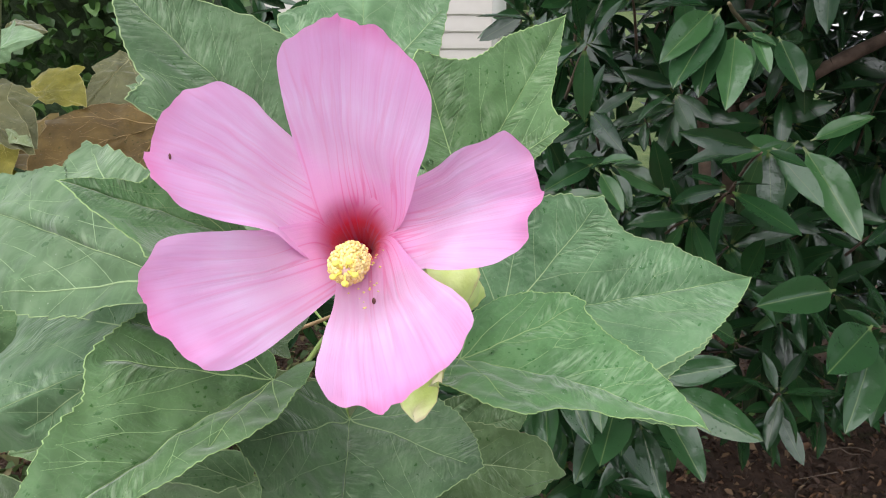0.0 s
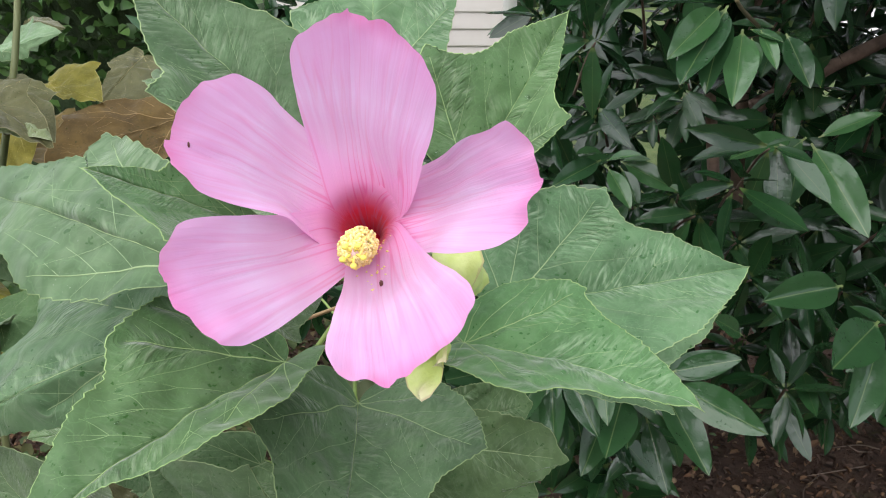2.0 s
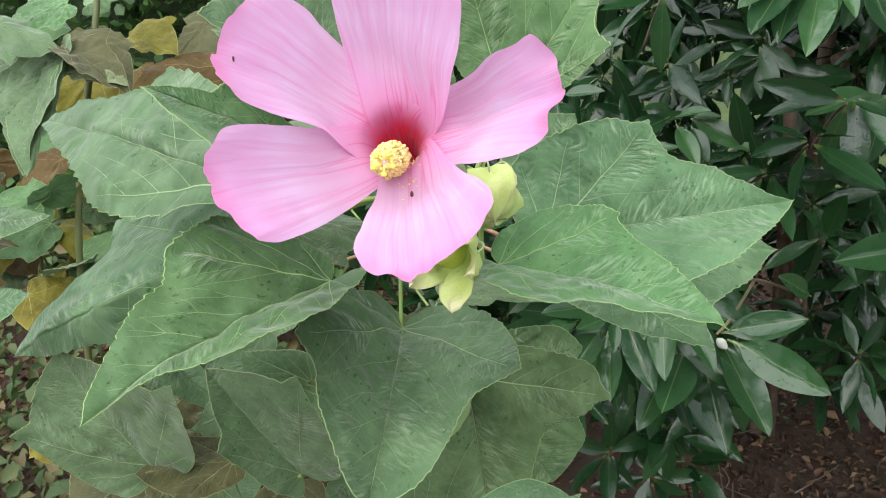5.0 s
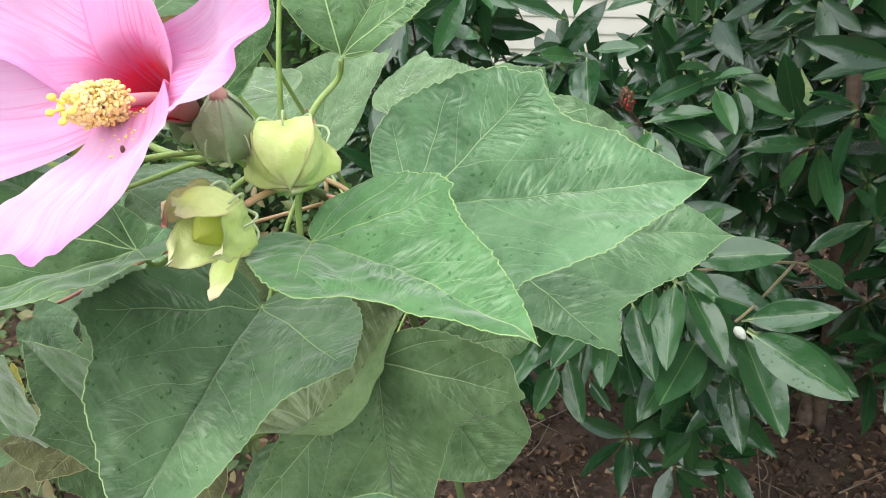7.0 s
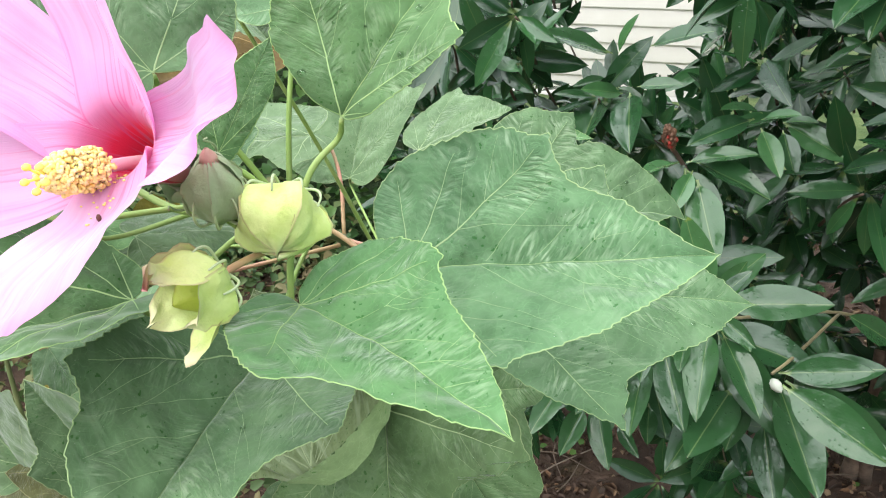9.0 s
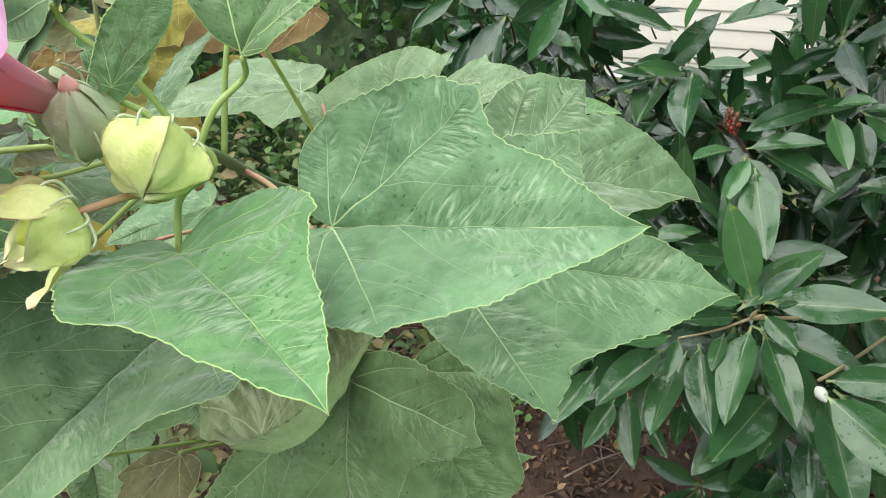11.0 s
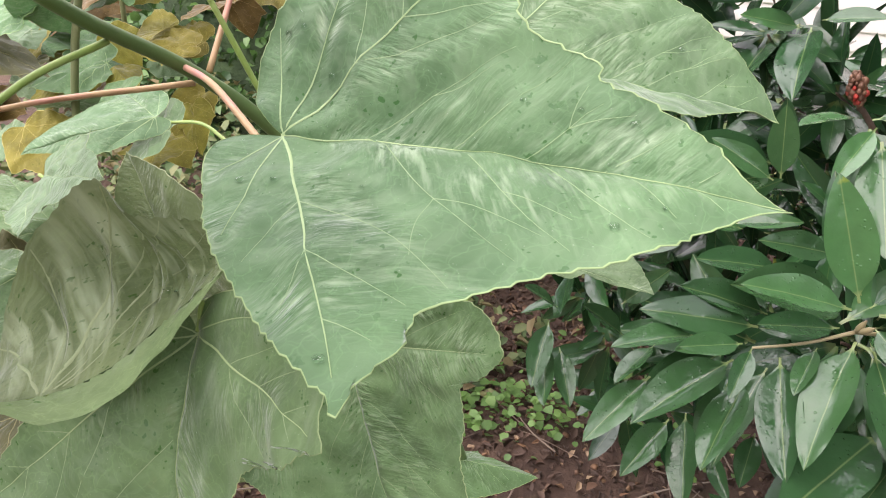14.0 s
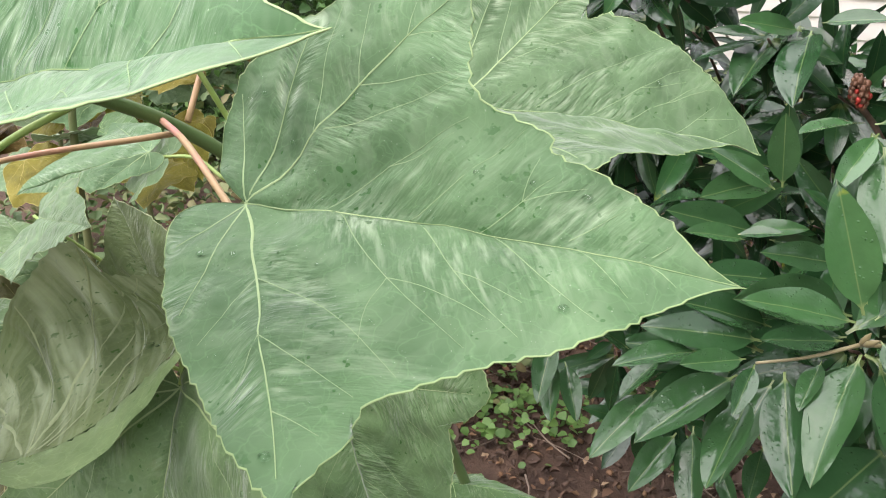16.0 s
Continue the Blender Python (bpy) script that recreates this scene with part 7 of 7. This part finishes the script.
lobed_leaf(second, (-1.250, 1.050, 0.960), (-1.319, 1.013, 0.924), (-1.303, 1.062, 0.967), (-1.252, 1.008, 0.924), kind="dull", fine=0, ruffle=0.12)
lobed_leaf(second, (-0.971, 1.021, 1.074), (-0.880, 1.017, 1.061), (-0.940, 0.983, 1.042), (-0.930, 1.056, 1.096), kind="yellow", fine=0, ruffle=0.12)
lobed_leaf(second, (-0.962, 1.051, 0.972), (-0.876, 1.033, 0.932), (-0.946, 1.006, 0.932), (-0.908, 1.082, 0.980), kind="brown", fine=0, ruffle=0.12)
lobed_leaf(second, (-0.646, 0.988, 1.030), (-0.709, 1.037, 0.989), (-0.661, 1.042, 1.040), (-0.681, 0.973, 0.988), kind="fresh", fine=0, ruffle=0.12)
lobed_leaf(second, (-0.755, 0.816, 0.957), (-0.745, 0.746, 0.923), (-0.790, 0.782, 0.946), (-0.712, 0.794, 0.942), kind="dull", fine=0, ruffle=0.12)
lobed_leaf(second, (-0.616, 0.817, 1.056), (-0.604, 0.888, 0.986), (-0.580, 0.815, 1.003), (-0.643, 0.875, 1.053), kind="fresh", fine=0, ruffle=0.12)
lobed_leaf(second, (-0.713, 0.942, 1.073), (-0.677, 0.876, 1.056), (-0.732, 0.897, 1.065), (-0.665, 0.934, 1.067), kind="yellow", fine=0, ruffle=0.12)
lobed_leaf(second, (-1.029, 0.894, 0.986), (-1.126, 0.885, 0.949), (-1.082, 0.932, 0.999), (-1.053, 0.849, 0.942), kind="old", fine=0, ruffle=0.12)
lobed_leaf(second, (-1.088, 1.037, 1.024), (-1.021, 1.092, 0.970), (-1.054, 1.020, 0.970), (-1.068, 1.098, 1.034), kind="dull", fine=0, ruffle=0.12)
lobed_leaf(second, (-0.661, 0.806, 0.877), (-0.699, 0.861, 0.874), (-0.652, 0.846, 0.890), (-0.700, 0.810, 0.862), kind="fresh", fine=0, ruffle=0.12)
lobed_leaf(second, (-0.880, 0.861, 0.985), (-0.819, 0.817, 0.957), (-0.881, 0.822, 0.951), (-0.829, 0.865, 0.996), kind="dull", fine=0, ruffle=0.12)
lobed_leaf(second, (-0.958, 1.182, 0.716), (-0.886, 1.142, 0.720), (-0.944, 1.136, 0.694), (-0.914, 1.196, 0.741), kind="yellow", fine=0, ruffle=0.12)
lobed_leaf(second, (-0.809, 0.949, 0.826), (-0.847, 1.010, 0.778), (-0.806, 1.004, 0.831), (-0.842, 0.943, 0.782), kind="brown", fine=0, ruffle=0.12)
lobed_leaf(second, (-0.883, 0.720, 0.944), (-0.783, 0.709, 0.948), (-0.846, 0.675, 0.916), (-0.840, 0.756, 0.975), kind="fresh", fine=0, ruffle=0.12)
lobed_leaf(second, (-0.926, 1.128, 0.733), (-0.839, 1.107, 0.728), (-0.901, 1.085, 0.704), (-0.881, 1.153, 0.758), kind="dull", fine=0, ruffle=0.12)
lobed_leaf(second, (-0.952, 0.859, 0.889), (-0.884, 0.817, 0.879), (-0.945, 0.814, 0.864), (-0.905, 0.870, 0.906), kind="fresh", fine=0, ruffle=0.12)
lobed_leaf(second, (-0.849, 0.771, 0.861), (-0.927, 0.805, 0.811), (-0.882, 0.824, 0.871), (-0.878, 0.745, 0.811), kind="yellow", fine=0, ruffle=0.12)
lobed_leaf(second, (-0.948, 1.190, 1.003), (-0.912, 1.090, 1.003), (-0.979, 1.134, 0.980), (-0.889, 1.166, 1.026), kind="old", fine=0, ruffle=0.12)
lobed_leaf(second, (-0.494, 0.680, 0.937), (-0.513, 0.744, 0.907), (-0.469, 0.719, 0.933), (-0.535, 0.692, 0.918), kind="dull", fine=0, ruffle=0.12)
lobed_leaf(second, (-0.540, 0.671, 0.906), (-0.466, 0.675, 0.863), (-0.520, 0.637, 0.867), (-0.500, 0.708, 0.910), kind="yellow", fine=0, ruffle=0.12)
lobed_leaf(second, (-0.631, 0.778, 0.919), (-0.693, 0.761, 0.885), (-0.675, 0.793, 0.928), (-0.638, 0.750, 0.883), kind="yellow", fine=0, ruffle=0.12)
lobed_leaf(second, (-0.495, 0.671, 1.017), (-0.558, 0.677, 1.018), (-0.517, 0.699, 1.036), (-0.523, 0.648, 0.999), kind="fresh", fine=0, ruffle=0.12)
lobed_leaf(second, (-0.934, 0.927, 0.950), (-0.968, 0.890, 0.931), (-0.968, 0.924, 0.956), (-0.928, 0.901, 0.929), kind="yellow", fine=0, ruffle=0.12)
lobed_leaf(second, (-0.664, 0.829, 0.897), (-0.603, 0.776, 0.879), (-0.666, 0.784, 0.868), (-0.613, 0.831, 0.911), kind="brown", fine=0, ruffle=0.12)
lobed_leaf(second, (-0.731, 0.735, 0.842), (-0.680, 0.706, 0.829), (-0.727, 0.701, 0.824), (-0.695, 0.746, 0.849), kind="dull", fine=0, ruffle=0.12)
lobed_leaf(second, (-0.564, 1.073, 0.993), (-0.584, 1.023, 0.985), (-0.594, 1.060, 1.005), (-0.550, 1.047, 0.975), kind="yellow", fine=0, ruffle=0.12)
lobed_leaf(second, (-0.729, 0.795, 0.927), (-0.690, 0.762, 0.913), (-0.732, 0.764, 0.913), (-0.695, 0.800, 0.930), kind="old", fine=0, ruffle=0.12)
lobed_leaf(second, (-0.482, 0.669, 1.039), (-0.495, 0.717, 0.995), (-0.463, 0.706, 1.034), (-0.512, 0.670, 1.008), kind="fresh", fine=0, ruffle=0.12)
lobed_leaf(second, (-0.741, 0.865, 0.996), (-0.680, 0.941, 0.978), (-0.685, 0.865, 0.966), (-0.748, 0.926, 1.011), kind="brown", fine=0, ruffle=0.12)
lobed_leaf(second, (-0.641, 0.695, 0.905), (-0.692, 0.694, 0.877), (-0.672, 0.716, 0.911), (-0.652, 0.673, 0.877), kind="yellow", fine=0, ruffle=0.12)
lobed_leaf(second, (-0.674, 0.869, 0.957), (-0.623, 0.875, 0.918), (-0.665, 0.849, 0.922), (-0.641, 0.894, 0.960), kind="yellow", fine=0, ruffle=0.12)
lobed_leaf(second, (-0.699, 0.990, 0.928), (-0.719, 0.918, 0.934), (-0.744, 0.971, 0.931), (-0.671, 0.951, 0.931), kind="fresh", fine=0, ruffle=0.12)
lobed_leaf(second, (-0.717, 0.790, 1.024), (-0.720, 0.718, 0.994), (-0.755, 0.757, 1.026), (-0.682, 0.765, 0.998), kind="yellow", fine=0, ruffle=0.12)
lobed_leaf(second, (-0.654, 0.667, 0.891), (-0.561, 0.652, 0.898), (-0.621, 0.623, 0.867), (-0.613, 0.699, 0.921), kind="brown", fine=0, ruffle=0.12)
lobed_leaf(second, (-0.573, 0.861, 0.940), (-0.520, 0.875, 0.923), (-0.552, 0.844, 0.916), (-0.552, 0.890, 0.951), kind="dull", fine=0, ruffle=0.12)
lobed_leaf(second, (-0.778, 0.838, 0.934), (-0.857, 0.824, 0.903), (-0.824, 0.865, 0.946), (-0.794, 0.801, 0.897), kind="yellow", fine=0, ruffle=0.12)
lobed_leaf(second, (-0.672, 0.834, 0.998), (-0.680, 0.779, 0.991), (-0.701, 0.815, 1.003), (-0.649, 0.809, 0.987), kind="old", fine=0, ruffle=0.12)
lobed_leaf(second, (-0.751, 0.759, 0.963), (-0.701, 0.736, 0.958), (-0.742, 0.729, 0.947), (-0.720, 0.771, 0.976), kind="fresh", fine=0, ruffle=0.12)
lobed_leaf(second, (-0.442, 0.878, 1.017), (-0.445, 0.803, 1.003), (-0.481, 0.851, 1.004), (-0.406, 0.845, 1.018), kind="brown", fine=0, ruffle=0.12)
lobed_leaf(second, (-0.657, 0.923, 0.831), (-0.576, 0.891, 0.788), (-0.650, 0.878, 0.789), (-0.599, 0.942, 0.839), kind="yellow", fine=0, ruffle=0.12)
lobed_leaf(second, (-0.528, 0.829, 0.860), (-0.476, 0.751, 0.835), (-0.548, 0.773, 0.841), (-0.466, 0.822, 0.859), kind="yellow", fine=0, ruffle=0.12)
lobed_leaf(second, (-0.830, 0.904, 0.871), (-0.759, 0.860, 0.862), (-0.824, 0.855, 0.851), (-0.779, 0.919, 0.883), kind="fresh", fine=0, ruffle=0.12)
lobed_leaf(second, (-0.503, 0.881, 0.964), (-0.572, 0.852, 0.962), (-0.544, 0.898, 0.984), (-0.518, 0.841, 0.943), kind="yellow", fine=0, ruffle=0.12)
lobed_leaf(second, (-0.655, 0.684, 0.908), (-0.586, 0.700, 0.904), (-0.622, 0.663, 0.885), (-0.633, 0.719, 0.927), kind="brown", fine=0, ruffle=0.12)
lobed_leaf(second, (-0.667, 0.806, 0.874), (-0.624, 0.763, 0.853), (-0.673, 0.771, 0.853), (-0.626, 0.806, 0.878), kind="dull", fine=0, ruffle=0.12)
lobed_leaf(second, (-0.441, 0.681, 1.178), (-0.436, 0.574, 1.080), (-0.519, 0.666, 1.157), (-0.410, 0.611, 1.135), kind="dull", ruffle=0.10)
lobed_leaf(second, (-0.443, 0.691, 1.176), (-0.361, 0.652, 1.145), (-0.414, 0.728, 1.180), (-0.415, 0.647, 1.145), kind="drab", ruffle=0.10)
lobed_leaf(second, (-0.473, 0.759, 1.212), (-0.513, 0.725, 1.191), (-0.529, 0.780, 1.221), (-0.472, 0.726, 1.186), kind="fresh", ruffle=0.10)

# ---- hedge, undergrowth, litter ----
def scatter(name, mat, count, place, shape, label, category, seed):
    rng = random.Random(seed)
    pieces = []
    while len(pieces) < count:
        got = place(rng)
        if got is None:
            continue
        m = got
        sv, sf = shape(rng)
        pieces.append(([m @ V3(q) for q in sv], sf, [(0, 0)] * len(sv)))
    v, f, u = joined(pieces)
    return tagged(mesh_object(name, v, f, mat, None, "", u), label, category, kind="stuff")


def small_leaf(rng, width=0.32, cup=0.18):
    pts = [(0, 0, 0), (0.3, width, cup), (0.75, width * 0.7, cup * 0.6), (1.0, 0, -0.12), (0.75, -width * 0.7, cup * 0.6), (0.3, -width, cup), (0.5, 0, 0)]
    return [V3(p) for p in pts], [(0, 1, 6), (1, 2, 6), (2, 3, 6), (3, 4, 6), (4, 5, 6), (5, 0, 6)]


def any_turn(rng, tilt):
    return Euler((rng.uniform(-tilt, tilt), rng.uniform(-tilt, tilt), rng.uniform(0, 6.28))).to_matrix().to_4x4()


def hedge_place(rng):
    x, y, z = rng.uniform(-3.6, -0.62), rng.uniform(2.1, 3.4), rng.uniform(0.0, 2.0)
    top = 1.18 + 0.25 * noise.noise(V3((x * 1.2, 2, 5))) + (0.35 if x < -0.75 else 0.0)
    front = 2.35 + 0.35 * noise.noise(V3((x * 1.8, z * 1.8, 3)))
    if z > top or y < front or y > front + 0.45:
        return None
    return Matrix.Translation((x, y, z)) @ any_turn(rng, 1.2) @ Matrix.Scale(rng.uniform(0.03, 0.055), 4)


scatter("hedge", HEDGE, 15000, hedge_place, lambda r: small_leaf(r, 0.42, 0.14), "dense hedge of small rounded green leaves", "hedge", 31)


def low_place(rng):
    x, y = rng.uniform(-2.6, 0.15), rng.uniform(0.6, 2.6)
    z = rng.random() ** 2 * 0.45
    if noise.noise(V3((x * 2.4, y * 2.4, 6))) < -0.1 - 0.2 * (x < -0.4) or (x > -0.5 and y < 2.1):
        return None
    return Matrix.Translation((x, y, z)) @ any_turn(rng, 0.9) @ Matrix.Scale(rng.uniform(0.02, 0.055), 4)


scatter("undergrowth", GRASSY, 8000, low_place, small_leaf, "mixed low green and browning undergrowth", "undergrowth", 32)


def ground_z(x, y):
    return 0.022 * noise.fractal(V3((x * 4, y * 4, 2.0)), 1.0, 2.0, 4) + 0.05 * noise.noise(V3((x * 0.8, y * 0.8, 7)))


def litter_place(rng):
    x, y = rng.uniform(-1.6, 1.6), rng.uniform(0.7, 3.4)
    if noise.noise(V3((x * 2.0, y * 2.0, 11))) < rng.uniform(-0.9, 0.0):
        return None
    return Matrix.Translation((x, y, ground_z(x, y) + 0.006)) @ any_turn(rng, 0.8) @ Matrix.Scale(rng.uniform(0.008, 0.030) * (1.7 if rng.random() < 0.06 else 1), 4)


scatter("leaf_litter", LITTER, 24000, litter_place, lambda r: small_leaf(r, r.uniform(0.10, 0.34), r.uniform(0.1, 0.55)), "fallen brown and tan leaves on the soil", "leaf litter", 33)


def chip_place(rng):
    x, y = rng.uniform(-1.2, 1.4), rng.uniform(0.8, 2.6)
    return Matrix.Translation((x, y, ground_z(x, y) + 0.004)) @ any_turn(rng, 0.6) @ Matrix.Diagonal((rng.uniform(0.004, 0.013), rng.uniform(0.003, 0.009), rng.uniform(0.003, 0.006), 1))


def lump(rng):
    v, f, _ = ball_data((0, 0, 0), 1.0, (1, 1, 1), 4, 6)
    return [q * rng.uniform(0.75, 1.2) for q in v], f


scatter("soil_crumbs", LITTER, 1500, chip_place, lump, "small clods and chips of wood on the soil", "soil crumbs", 34)


def stick_place(rng):
    x, y = rng.uniform(-1.2, 1.2), rng.uniform(0.9, 2.6)
    s = rng.uniform(0.06, 0.28)
    return Matrix.Translation((x, y, ground_z(x, y) + 0.012)) @ any_turn(rng, 0.12) @ Matrix.Diagonal((s, rng.uniform(0.5, 1.2), rng.uniform(0.5, 1.2), 1))


def stick(rng):
    v, f, _ = tube_data([(-0.5, 0, 0), (-0.1, rng.uniform(-0.02, 0.02), 0.004), (0.5, 0, 0)], 0.0026, 0.0014, 5, 3)
    return v, f


scatter("sticks", STICK, 170, stick_place, stick, "thin dry sticks lying on the soil", "sticks", 35)


def weed_place(rng):
    cx, cy = ((-0.32, 1.75), (-0.22, 1.95), (-0.05, 1.70), (0.1, 2.2), (-0.5, 2.0), (0.62, 1.85), (0.5, 2.2), (0.9, 2.1), (-0.15, 2.4), (-0.50, 1.55), (-0.42, 1.52), (-0.38, 1.58), (-0.53, 1.63), (-0.41, 1.59), (-0.31, 1.64), (-0.47, 1.52), (-0.44, 1.59), (-0.17, 1.70))[rng.randrange(18)]
    x, y = rng.gauss(cx, 0.075), rng.gauss(cy, 0.075)
    return Matrix.Translation((x, y, ground_z(x, y) + rng.uniform(0.01, 0.05))) @ any_turn(rng, 0.5) @ Matrix.Scale(rng.uniform(0.012, 0.030), 4)


scatter("weeds", WEED, 560, weed_place, lambda r: small_leaf(r, 0.48, 0.08), "small bright green round-leaved weeds", "weeds", 36)
